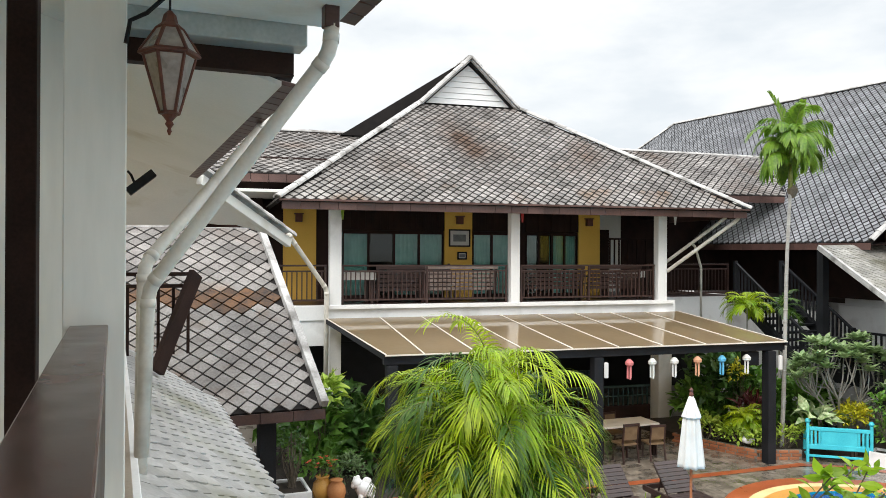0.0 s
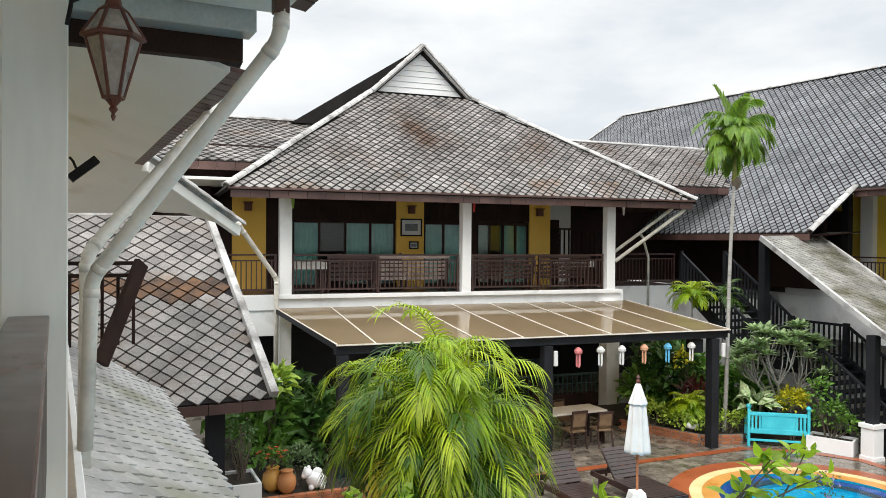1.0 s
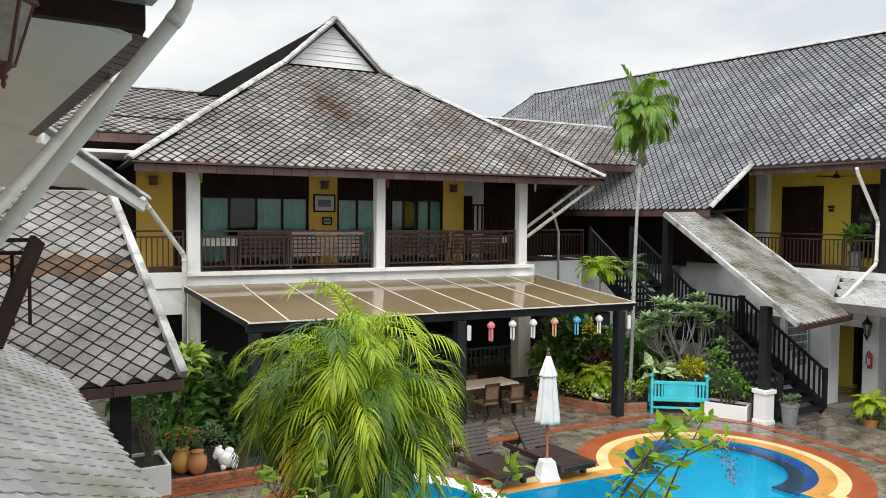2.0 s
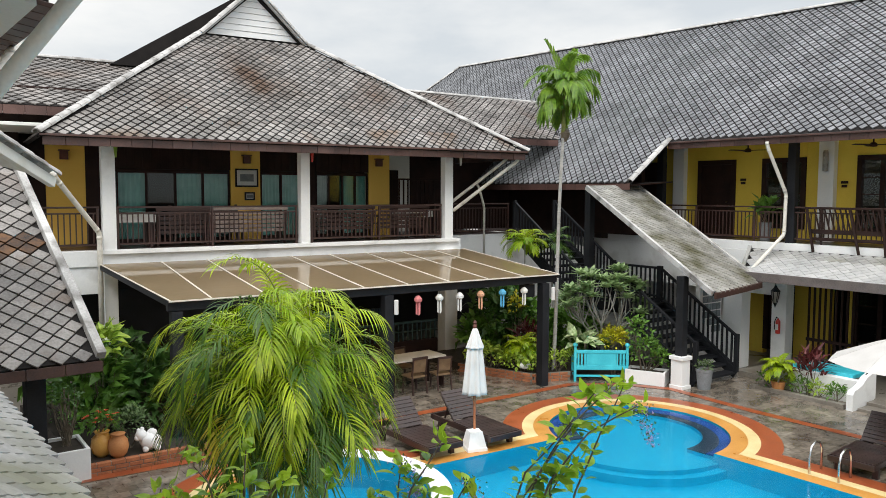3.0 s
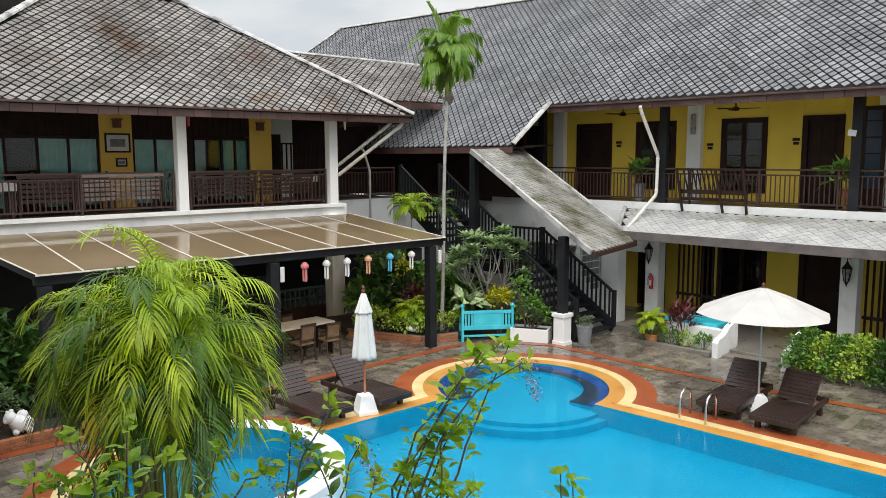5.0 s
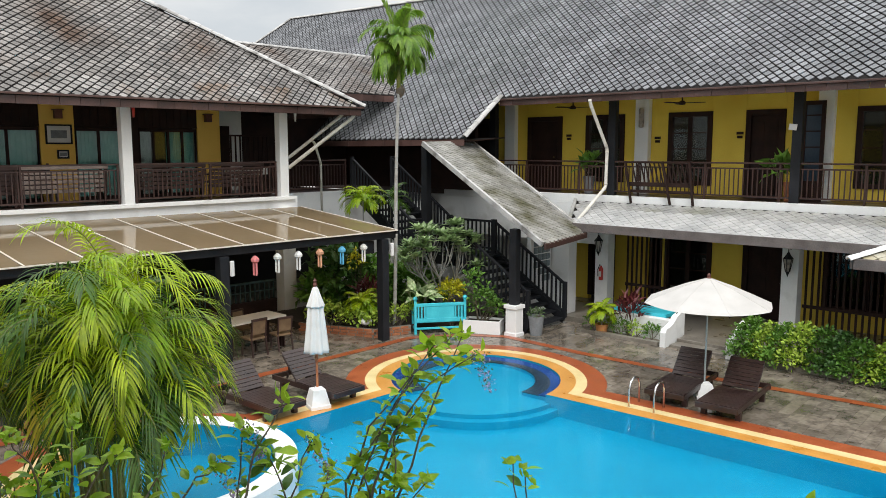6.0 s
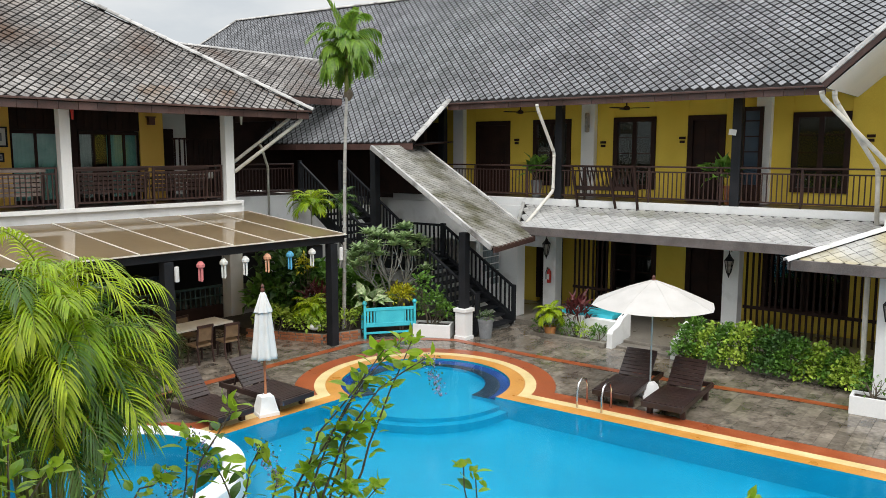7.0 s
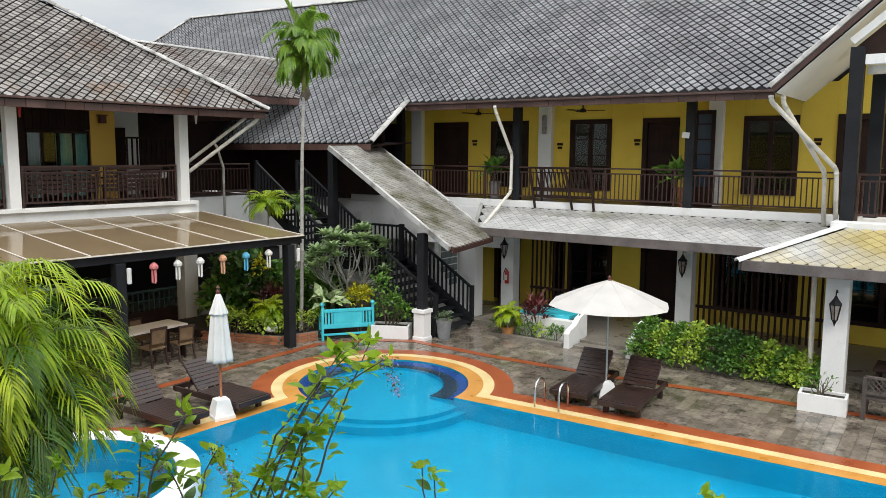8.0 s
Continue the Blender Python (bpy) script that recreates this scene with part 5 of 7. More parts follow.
for x in (2.15, 6.6, 10.6):
    lp = thing("wall_lamp", pose(x, WALL_Y - 0.09, 5.45), "small dark wooden wall lamp on the ochre wall", "lamp", "wooden wall lamps")
    Form().box(-0.09, -0.07, -0.1, 0.09, 0.07, 0.1).box(-0.12, -0.09, 0.1, 0.12, 0.09, 0.13).make("shade", RUST, lp)
for x, mt in ((2.86, LEAF_LIME), (7.42, REDPAINT), (11.84, CLOTH)):
    h = thing("paper_tassel", pose(x + 0.05, Y0 - 0.06, 5.75), "long paper tassel hung from the column head", "decoration")
    Form().lathe([(0.02, 0.1), (0.05, 0.05), (0.055, -0.1), (0.035, -0.12), (0.04, -0.2), (0.02, -0.42)], 8).make("tassel", mt, h)

# paper lanterns along the canopy's front beam
HUES = [surface("paper_%s" % n, c, tuple(min(1, v * 1.25) for v in c), scale=6, rough=0.8) for n, c in (("pink", (0.62, 0.20, 0.20)), ("pale", (0.60, 0.62, 0.58)), ("white", (0.66, 0.66, 0.64)), ("peach", (0.62, 0.33, 0.20)), ("blue", (0.10, 0.38, 0.58)), ("ivory", (0.64, 0.64, 0.60)))]
for k, x in enumerate((8.20, 8.735, 9.26, 9.82, 10.425, 11.05)):
    t = thing("paper_lantern", pose(x, CF + 0.03, 2.46), ("%s paper lantern with hanging tails under the beam" % ("pink", "pale", "white", "peach", "blue", "ivory")[k]), "lantern", "paper lanterns")
    Form().tube([(0, 0, 0), (0, 0, -0.07)], 0.004, 5).make("string", BLACK, t)
    Form().lathe([(0.02, -0.06), (0.05, -0.08), (0.09, -0.13), (0.085, -0.18), (0.04, -0.21)], 8).make("body", HUES[k], t)
    for j in range(4):
        a = j * math.pi / 2
        Form().box(0.04 * math.cos(a) - 0.016, 0.04 * math.sin(a) - 0.004, -0.46 - 0.02 * (j % 2), 0.04 * math.cos(a) + 0.016, 0.04 * math.sin(a) + 0.004, -0.2).make("tail", HUES[k], t)
for x in (7.58, 11.78):
    t = thing("lamp_tube", pose(x, CF - 0.14, 2.06), "white tubular lamp on the canopy post", "lamp")
    Form().lathe([(0.03, 0), (0.045, 0.01), (0.045, 0.3), (0.03, 0.31)], 10).make("tube", CLOTH, t)

# ---------------------------------------------------------------- verandah furniture


def slat_bench(m, w=1.9, back=0.95, pale=False):
    mt, mb = RAILWOOD, BENCHSHEEN if pale else RAILWOOD
    t = thing("slat_bench", m, "dark wooden slatted bench on the verandah", "bench", "verandah benches")
    for x in (-w / 2 + 0.05, w / 2 - 0.05):
        Form().box(x - 0.03, -0.28, 0, x + 0.03, -0.22, 0.62).make("leg", mt, t)
        Form().beam((x, 0.2, 0), (x, 0.32, back), 0.06, 0.06, (1, 0, 0)).make("leg", mt, t)
        Form().box(x - 0.03, -0.28, 0.62, x + 0.03, 0.26, 0.66).make("armrest", mt, t)
    for k in range(4):
        Form().box(-w / 2, -0.26 + k * 0.13, 0.42, w / 2, -0.16 + k * 0.13, 0.45).make("seat_slat", mt, t)
    for k in range(6):
        Form().box(-w / 2, 0.21 + 0.022 * k, 0.30 + k * 0.108, w / 2, 0.235 + 0.022 * k, 0.38 + k * 0.108).make("back_slat", mb, t)
    return t


slat_bench(pose(4.45, 18.9, FLOOR, 0, 0, 180), 1.25)
slat_bench(pose(6.05, 18.95, FLOOR, 0, 0, 180), 1.95, pale=True)
slat_bench(pose(8.6, 18.95, FLOOR, 0, 0, 180), 1.8)
slat_bench(pose(10.4, 18.95, FLOOR, 0, 0, 180), 1.6)
slat_bench(pose(5.4, 20.1, FLOOR), 1.8)
for x, y in ((3.35, 18.85), (11.05, 19.3)):
    t = thing("verandah_table", pose(x, y, FLOOR), "small table under a white cloth on the verandah", "table")
    Form().box(-0.42, -0.35, 0.72, 0.42, 0.35, 0.75).make("tabletop", RAILWOOD, t)
    for sx in (-0.36, 0.36):
        for sy in (-0.29, 0.29):
            Form().box(sx - 0.03, sy - 0.03, 0, sx + 0.03, sy + 0.03, 0.72).make("leg", RAILWOOD, t)
    c = thing("tablecloth", pose(x, y, FLOOR + 0.75), "white tablecloth hanging over the table", "tablecloth")
    Form().box(-0.45, -0.38, 0.002, 0.45, 0.38, 0.01).box(-0.45, -0.385, -0.16, 0.45, -0.378, 0.008).box(-0.455, -0.38, -0.16, -0.448, 0.38, 0.008).make("cloth", CLOTH, c)
# the raked bench in front of the wing's rail
t = thing("garden_bench", WING @ pose(18.93, 0, 0), "dark wooden bench with raked slats leaning over the rail", "bench")
for s1, s0 in ((10.35, 10.11), (9.28, 8.99), (8.53, 8.37)):
    Form().beam((-0.06, s0, 3.12), (0.0, s1, 4.25), 0.055, 0.06, (1, 0, 0)).make("post", DARKWOOD, t)
Form().beam((0.02, 10.24, 3.64), (0.02, 8.42, 3.64), 0.05, 0.11).make("seat_rail", DARKWOOD, t)
Form().beam((0.03, 10.2, 3.46), (0.03, 8.40, 3.46), 0.05, 0.06).make("lower_rail", DARKWOOD, t)
Form().beam((0.02, 10.36, 4.22), (0.02, 8.50, 4.22), 0.05, 0.05).make("top_rail", DARKWOOD, t)
for k in range(13):
    s = 10.10 - k * 0.128
    Form().beam((0.0, s - 0.10, 3.66), (0.03, s + 0.06, 4.20), 0.035, 0.03, (1, 0, 0)).make("back_slat", DARKWOOD, t)
for k in range(13):
    Form().box(0.05, 10.08 - k * 0.128 - 0.045, 3.62, 0.40, 10.08 - k * 0.128 + 0.045, 3.65).make("seat_slat", DARKWOOD, t)
dark = thing("open_shutter", WING @ pose(19.9, 5.62, FLOOR), "dark glazed door leaf standing open beside the verandah post", "shutter")
Form().box(-0.03, 0, 0, 0.03, 0.09, 2.42).box(-0.03, 0.43, 0, 0.03, 0.52, 2.42).box(-0.03, 0.09, 2.32, 0.03, 0.43, 2.42).box(-0.03, 0.09, 0, 0.03, 0.43, 0.5).make("frame", DARKWOOD, dark)
for k in range(4):
    Form().box(-0.02, 0.09, 0.92 + 0.38 * k, 0.02, 0.43, 0.95 + 0.38 * k).make("glazing_bar", DARKWOOD, dark)
Form().box(-0.004, 0.09, 0.5, 0.004, 0.43, 2.32).make("pane", POOLBLACK, dark)
note = thing("paper_notice", WING @ pose(18.97, 6.06, 5.08, 8, 0, 0), "white paper notice pinned to the black post", "notice")
Form().box(-0.004, -0.09, -0.07, 0.004, 0.09, 0.07).make("sheet", CLOTH, note)

# ---------------------------------------------------------------- terrace furniture


def lounger(m):
    t = thing("sun_lounger", m, "dark wet wooden sun lounger with a raised slatted back", "sun lounger", "sun loungers")
    w, ln = 0.355, 0.88
    for y in (-w + 0.025, w - 0.025):
        Form().box(-ln, y - 0.025, 0.19, ln, y + 0.025, 0.285).make("side_rail", LOUNGE, t)
    for x in (-ln - 0.04, ln):
        Form().box(x, -w - 0.01, 0.20, x + 0.04, w + 0.01, 0.295).make("end_rail", LOUNGE, t)
    for x in (-0.66, 0.66):
        for y in (-w + 0.06, w - 0.06):
            Form().box(x - 0.045, y - 0.045, 0, x + 0.045, y + 0.045, 0.20).make("leg", LOUNGE, t)
    sl = Form().box(-0.034, -w + 0.004, 0, 0.034, w - 0.004, 0.018).mesh("slat")
    bs = Form().box(-0.034, -w + 0.05, 0, 0.034, w - 0.05, 0.018).mesh("back_slat")
    for me in (sl, bs):
        me.materials.append(LOUNGE)
    for k in range(15):
        put("slat", sl, None, t, at=pose(-0.84 + 0.0735 * k, 0, 0.287 + 0.0012 * (k % 2)))
    a = 46
    for k in range(8):
        d = 0.05 + k * 0.078
        put("back_slat", bs, None, t, at=pose(0.24 + d * math.cos(radians(a)), 0, 0.30 + d * math.sin(radians(a)), 0, -a, 0))
    for y in (-w + 0.07, w - 0.07):
        Form().beam((0.24, y, 0.285), (0.66, y, 0.72), 0.05, 0.035).make("back_rail", LOUNGE, t)
        Form().beam((0.66, y * 0.7, 0.24), (0.54, y * 0.7, 0.58), 0.03, 0.03, (1, 0, 0)).make("prop", LOUNGE, t)
    return t


first = lounger(pose(12.95, 6.93, 0, 0, 0, 8))
copy_thing(first, pose(12.93, 5.92, 0, 0, 0, 7))
copy_thing(first, pose(8.06, 11.73, 0, 0, 0, 94))
copy_thing(first, pose(6.82, 11.78, 0, 0, 0, 94))


def foot(t, h):
    Form().lathe([(0.0, 0.0), (0.26, 0.0), (0.26, 0.22 * h), (0.24, 0.27 * h), (0.16, 0.92 * h), (0.07, 0.95 * h), (0.05, h)], 4).make("base", WHITE, t, "white concrete umbrella foot")


t = thing("closed_umbrella", pose(7.62, 11.09, 0, 0, 0, 30), "closed white canvas umbrella on a white foot", "umbrella")
foot(t, 0.40)
Form().tube([(0, 0, 0.25), (0, 0, 2.24)], 0.022, 10).make("pole", BRICK, t, "reddish wooden pole")
Form().lathe([(0.21, 1.04), (0.20, 1.10), (0.155, 1.55), (0.12, 1.9), (0.10, 1.95), (0.06, 2.1), (0.03, 2.2)], 48, wave=0.16, waves=8).make("canopy", CLOTH, t, smooth=True)
Form().lathe([(0.155, 1.86), (0.15, 1.88), (0.10, 2.02), (0.055, 2.16), (0.03, 2.21)], 48, wave=0.12, waves=8).make("vent", CLOTH, t, smooth=True)
Form().lathe([(0.03, 2.2), (0.04, 2.24), (0.025, 2.28), (0.035, 2.31), (0.01, 2.35)], 12).make("finial", RUST, t)
t = thing("open_umbrella", pose(13.12, 6.585, 0), "open white canvas umbrella on a white foot", "umbrella")
foot(t, 0.30)
Form().tube([(0, 0, 0.25), (0, 0, 2.22)], 0.017, 10).make("pole", METAL, t, "grey metal pole")
c = Form()
n, RR = 32, 1.16
prof = [(0.04, 2.245), (0.45, 2.10), (0.8, 1.95), (RR, 1.79)]
for r, z in prof:
    for j in range(n):
        a = 2 * math.pi * j / n
        dip = abs(math.sin(4 * a)) ** 0.7
        c.v.append((r * (1 - 0.06 * dip * r / RR) * math.cos(a), r * (1 - 0.06 * dip * r / RR) * math.sin(a), z - 0.012 * dip * r))
for i in range(3):
    for j in range(n):
        c.f.append((i * n + j, i * n + (j + 1) % n, (i + 1) * n + (j + 1) % n, (i + 1) * n + j))
c.f.append(tuple(range(n))[::-1])
c.make("canopy", CANVAS, t)
for j in range(8):
    a = math.pi * j / 4
    Form().tube([(0.03, 0, 2.20), (RR * 0.98, 0, 1.755)], 0.009, 5).make("rib", DARKWOOD, t, at=pose(0, 0, 0, 0, 0, 45 * j))
    Form().tube([(0.05, 0, 2.244), (0.45, 0, 2.100), (0.8, 0, 1.950), (RR, 0, 1.790)], 0.004, 4).make("seam", CANVAS, t, at=pose(0, 0, 0, 0, 0, 45 * j))
Form().lathe([(0.03, 2.2), (0.05, 2.23), (0.03, 2.27), (0.03, 2.31), (0.008, 2.34)], 12).make("finial", RUST, t)


def chair(m):
    t = thing("dining_chair", m, "brown dining chair with woven cane back", "chair", "dining chairs")
    for x in (-0.2, 0.2):
        Form().beam((x, -0.2, 0), (x * 0.95, -0.19, 0.45), 0.04, 0.04, (0, 1, 0)).make("leg", RAILWOOD, t)
        Form().beam((x * 1.05, 0.28, 0), (x, 0.20, 0.45), 0.04, 0.04, (0, 1, 0)).make("leg", RAILWOOD, t)
        Form().beam((x, 0.20, 0.45), (x * 0.98, 0.27, 0.93), 0.04, 0.04, (0, 1, 0)).make("back_post", RAILWOOD, t)
    Form().box(-0.23, -0.23, 0.42, 0.23, 0.22, 0.47).make("seat", CANE, t)
    Form().beam((0, 0.215, 0.56), (0, 0.262, 0.90), 0.36, 0.02, (0, 1, 0)).make("backrest", CANE, t)
    Form().box(-0.22, 0.245, 0.89, 0.22, 0.29, 0.95).make("top_rail", RAILWOOD, t)
    return t


tb = thing("dining_table", pose(8.85, 15.55, 0, 0, 0, 4), "dining table with a pale top and dark legs", "table")
Form().box(-0.78, -0.36, 0.71, 0.78, 0.36, 0.75).make("tabletop", TABLE, tb)
for sx in (-0.68, 0.68):
    for sy in (-0.28, 0.28):
        Form().box(sx - 0.04, sy - 0.04, 0, sx + 0.04, sy + 0.04, 0.71).make("leg", DARKWOOD, tb)
ch = chair(pose(8.68, 15.08, 0, 0, 0, 184) @ Matrix.Diagonal((0.92, 0.92, 0.92, 1)))
for x, y, r in ((9.40, 15.10, 176), (8.35, 16.10, 5), (9.05, 16.15, 12), (7.80, 15.45, 94)):
    copy_thing(ch, pose(x, y, 0, 0, 0, r) @ Matrix.Diagonal((0.92, 0.92, 0.92, 1)))

t = thing("swing_bench", pose(13.08, 13.62, 0, 0, 0, -33), "turquoise painted wooden swing bench", "bench")
for x in (-0.63, 0.63):
    Form().box(x - 0.03, -0.05, 0, x + 0.03, 0.03, 0.86).make("post", TURQ, t)
    Form().box(x - 0.03, 0.36, 0, x + 0.03, 0.43, 0.62).make("post", TURQ, t)
    Form().lathe([(0.03, 0.86), (0.055, 0.88), (0.06, 0.91), (0.04, 0.95), (0.01, 0.965)], 12, (x, -0.01, 0)).make("knob", TURQ, t)
    Form().box(x - 0.026, -0.04, 0.55, x + 0.026, 0.42, 0.60).make("arm", TURQ, t)
    Form().box(x - 0.025, -0.04, 0.12, x + 0.025, 0.42, 0.17).make("foot_rail", TURQ, t)
Form().box(-0.60, -0.03, 0.70, 0.60, 0.02, 0.78).make("back_rail", TURQ, t)
Form().box(-0.60, -0.03, 0.30, 0.60, 0.02, 0.40).make("back_rail", TURQ, t)
Form().box(-0.36, -0.018, 0.40, 0.36, 0.012, 0.70).make("back_panel", TURQ, t)
for k in (-0.55, -0.47, -0.39, 0.39, 0.47, 0.55):
    Form().box(k - 0.022, -0.016, 0.40, k + 0.022, 0.010, 0.70).make("back_slat", TURQ, t)
Form().box(-0.60, 0.02, 0.28, 0.60, 0.42, 0.33).make("seat", TURQ, t)
Form().box(-0.60, -0.02, 0.12, 0.60, 0.02, 0.17).make("stretcher", TURQ, t)

def lattice_bench(m):
    t = thing("lattice_bench", m, "dark weathered bench with a lattice back under the porch", "bench")
    for x in (-0.62, 0.62):
        for y in (-0.22, 0.22):
            Form().box(x - 0.035, y - 0.035, 0, x + 0.035, y + 0.035, 0.40 if y < 0 else 0.78).make("leg", GREYWOOD, t)
        Form().box(x - 0.03, -0.25, 0.54, x + 0.03, 0.20, 0.58).make("armrest", GREYWOOD, t)
    Form().box(-0.68, -0.26, 0.38, 0.68, 0.24, 0.43).make("seat", GREYWOOD, t)
    for z in (0.48, 0.76):
        Form().box(-0.62, 0.20, z, 0.62, 0.25, z + 0.05).make("back_rail", GREYWOOD, t)
    for k in range(13):
        for lean in (-0.11, 0.11):
            x = -0.54 + k * 0.09
            Form().beam((x - lean, 0.222 + 0.02 * (lean > 0), 0.53), (x + lean, 0.222 + 0.02 * (lean > 0), 0.76), 0.02, 0.014, (0, 1, 0)).make("lattice_bar", GREYWOOD, t)


GREYWOOD = surface("grey_weathered_wood", (0.045, 0.036, 0.032), (0.11, 0.092, 0.084), scale=6, rough=0.6, grain=60)
lattice_bench(WING @ pose(15.15, 0.82, 0, 0, 0, 90))
pt = thing("porch_table", WING @ pose(16.6, 0.9, 0), "dark low table under the porch", "table")
Form().box(-0.4, -0.55, 0.58, 0.4, 0.55, 0.63).make("tabletop", DARKWOOD, pt)
for x in (-0.33, 0.33):
    for y in (-0.48, 0.48):
        Form().box(x - 0.03, y - 0.03, 0, x + 0.03, y + 0.03, 0.58).make("leg", DARKWOOD, pt)

ladder = thing("pool_ladder", WING @ pose(12.10, 6.15, 0.03), "pair of polished steel pool handrails", "pool ladder")
for s in (-0.24, 0.24):
    Form().tube([(0.35, s, 0), (0.35, s, 0.35), (0.28, s, 0.47), (0.14, s, 0.50), (0.02, s, 0.44), (-0.03, s, 0.3), (-0.03, s, -0.9)], 0.02, 10).make("handrail", STEEL, ladder, smooth=True)
for z in (-0.3, -0.6):
    Form().box(-0.06, -0.24, z, 0.0, 0.24, z + 0.03).make("tread", STEEL, ladder)

# verandah steps with curved side walls
st = thing("verandah_steps", WING, "pale concrete steps between curved white cheek walls", "steps")
for k in range(2):
    Form().box(16.5 + 0.4 * k, 6.4, 0, 17.3, 7.75, 0.07 * (k + 1)).make("step", JOINT, st)
for s in (6.3, 7.85):
    c = Form()
    pr = [(16.35, 0.0), (16.35, 0.36), (16.42, 0.44), (16.55, 0.46), (16.75, 0.52), (16.95, 0.66), (17.2, 0.72), (17.35, 0.72), (17.35, 0.0)]
    c.slab([(p, s + 0.07, z) for p, z in pr], (0, -0.14, 0))
    c.make("cheek_wall", WHITE, st)
Form().box(17.0, 7.95, 0, 17.2, 10.0, 0.52).make("planter_wall", WHITE, st)
Form().box(17.2, 8.2, 0.5, 17.9, 9.6, 0.60).make("basin_top", TURQ, st)
Form().box(16.4, 8.0, 0, 16.55, 10.2, 0.10).make("kerb", JOINT, st)
Form().box(16.35, 3.0, 0, 16.5, 6.2, 0.12).make("kerb", JOINT, st)


def trough(m, w, d, h, label, mt=None):
    t = thing("planter_box", m, label, "planter")
    f = Form()
    f.box(-w / 2, -d / 2, 0, w / 2, -d / 2 + 0.05, h).box(-w / 2, d / 2 - 0.05, 0, w / 2, d / 2, h).box(-w / 2, -d / 2 + 0.05, 0, -w / 2 + 0.05, d / 2 - 0.05, h).box(w / 2 - 0.05, -d / 2 + 0.05, 0, w / 2, d / 2 - 0.05, h)
    f.make("box", mt or WHITE, t)
    Form().box(-w / 2 + 0.05, -d / 2 + 0.05, 0, w / 2 - 0.05, d / 2 - 0.05, h - 0.05).make("soil", SOIL, t)
    return t


trough(pose(14.85, 3.15, 0, 0, 0, 97), 0.80, 0.42, 0.34, "white planter box beside the porch column")
trough(pose(13.95, 12.95, 0, 0, 0, -60), 0.95, 0.5, 0.34, "white planter box beside the stairs")
trough(pose(1.30, 13.55, 0, 0, 0, 4), 0.58, 0.9, 0.52, "white planter box beside the pavilion post")


def pot(m, r, h, mt, label):
    t = thing("plant_pot", m, label, "plant pot")
    Form().lathe([(r * 0.68, 0), (r * 0.74, h * 0.06), (r * 0.95, h * 0.85), (r, h * 0.88), (r * 1.02, h), (r * 0.9, h), (r * 0.85, h * 0.88), (0.01, h * 0.87)], 18).make("pot_body", mt, t, smooth=False)
    return t


pot(pose(14.62, 11.80, 0), 0.20, 0.50, GREYPOT, "grey cement pot beside the white plinth")
pot(pose(15.9, 10.75, 0), 0.16, 0.26, TERRA, "weathered clay pot of a feathery palm")
pot(WING @ pose(19.4, 11.75, FLOOR), 0.17, 0.5, GREYPOT, "tall grey pot on the verandah")
pot(WING @ pose(19.4, 6.2, FLOOR), 0.15, 0.48, BRICK, "tall brown pot on the verandah")
for x, y, k, mt, words in ((2.08, 13.44, 0.80, TERRA, "round orange terracotta jar on the brick bed"), (1.86, 13.62, 0.86, OCHREPOT, "yellow-ochre glazed jar holding red flowers")):
    jar = thing("clay_jar", pose(x, y, 0.20) @ Matrix.Diagonal((k, k, k, 1)), words, "jar")
    Form().lathe([(0.10, 0), (0.17, 0.08), (0.21, 0.22), (0.19, 0.36), (0.12, 0.44), (0.13, 0.47), (0.15, 0.5), (0.11, 0.5)], 20).make("jar_body", mt, jar, smooth=True)
rnd = random.Random(140)
f = Form()
for c, r in (((0, 0, 0.17), 0.15), ((0.10, 0.02, 0.15), 0.12), ((-0.13, 0, 0.29), 0.095), ((-0.19, -0.01, 0.25), 0.05), ((0.05, 0.03, 0.28), 0.09), ((-0.07, -0.08, 0.06), 0.055), ((0.12, -0.08, 0.06), 0.055), ((-0.10, 0.05, 0.38), 0.035), ((-0.16, 0.04, 0.37), 0.03)):
    rings = 8
    k0 = len(f.v)
    for i in range(rings + 1):
        a = math.pi * i / rings
        for j in range(12):
            b = 2 * math.pi * j / 12
            q = r * (1 + rnd.uniform(-0.10, 0.10))
            f.v.append((c[0] + q * math.sin(a) * math.cos(b), c[1] + q * math.sin(a) * math.sin(b), max(0.0, c[2] + q * math.cos(a))))
    for i in range(rings):
        for j in range(12):
            f.f.append((k0 + i * 12 + j, k0 + (i + 1) * 12 + j, k0 + (i + 1) * 12 + (j + 1) % 12, k0 + i * 12 + (j + 1) % 12))
st2 = f.make("garden_statue", WHITE, None, at=pose(2.58, 13.50, 0.20), smooth=True)
tagged(st2, "small rough white plaster animal figure on the bed", "statue")
st3 = Form().lathe([(0.05, 0), (0.14, 0.04), (0.15, 0.12), (0.08, 0.18), (0.035, 0.22), (0.05, 0.27), (0.02, 0.31)], 14).make("garden_statue", WHITE, None, at=pose(11.62, 14.75, 0.27), smooth=True)
tagged(st3, "white plaster garden bird among the plants", "statue")


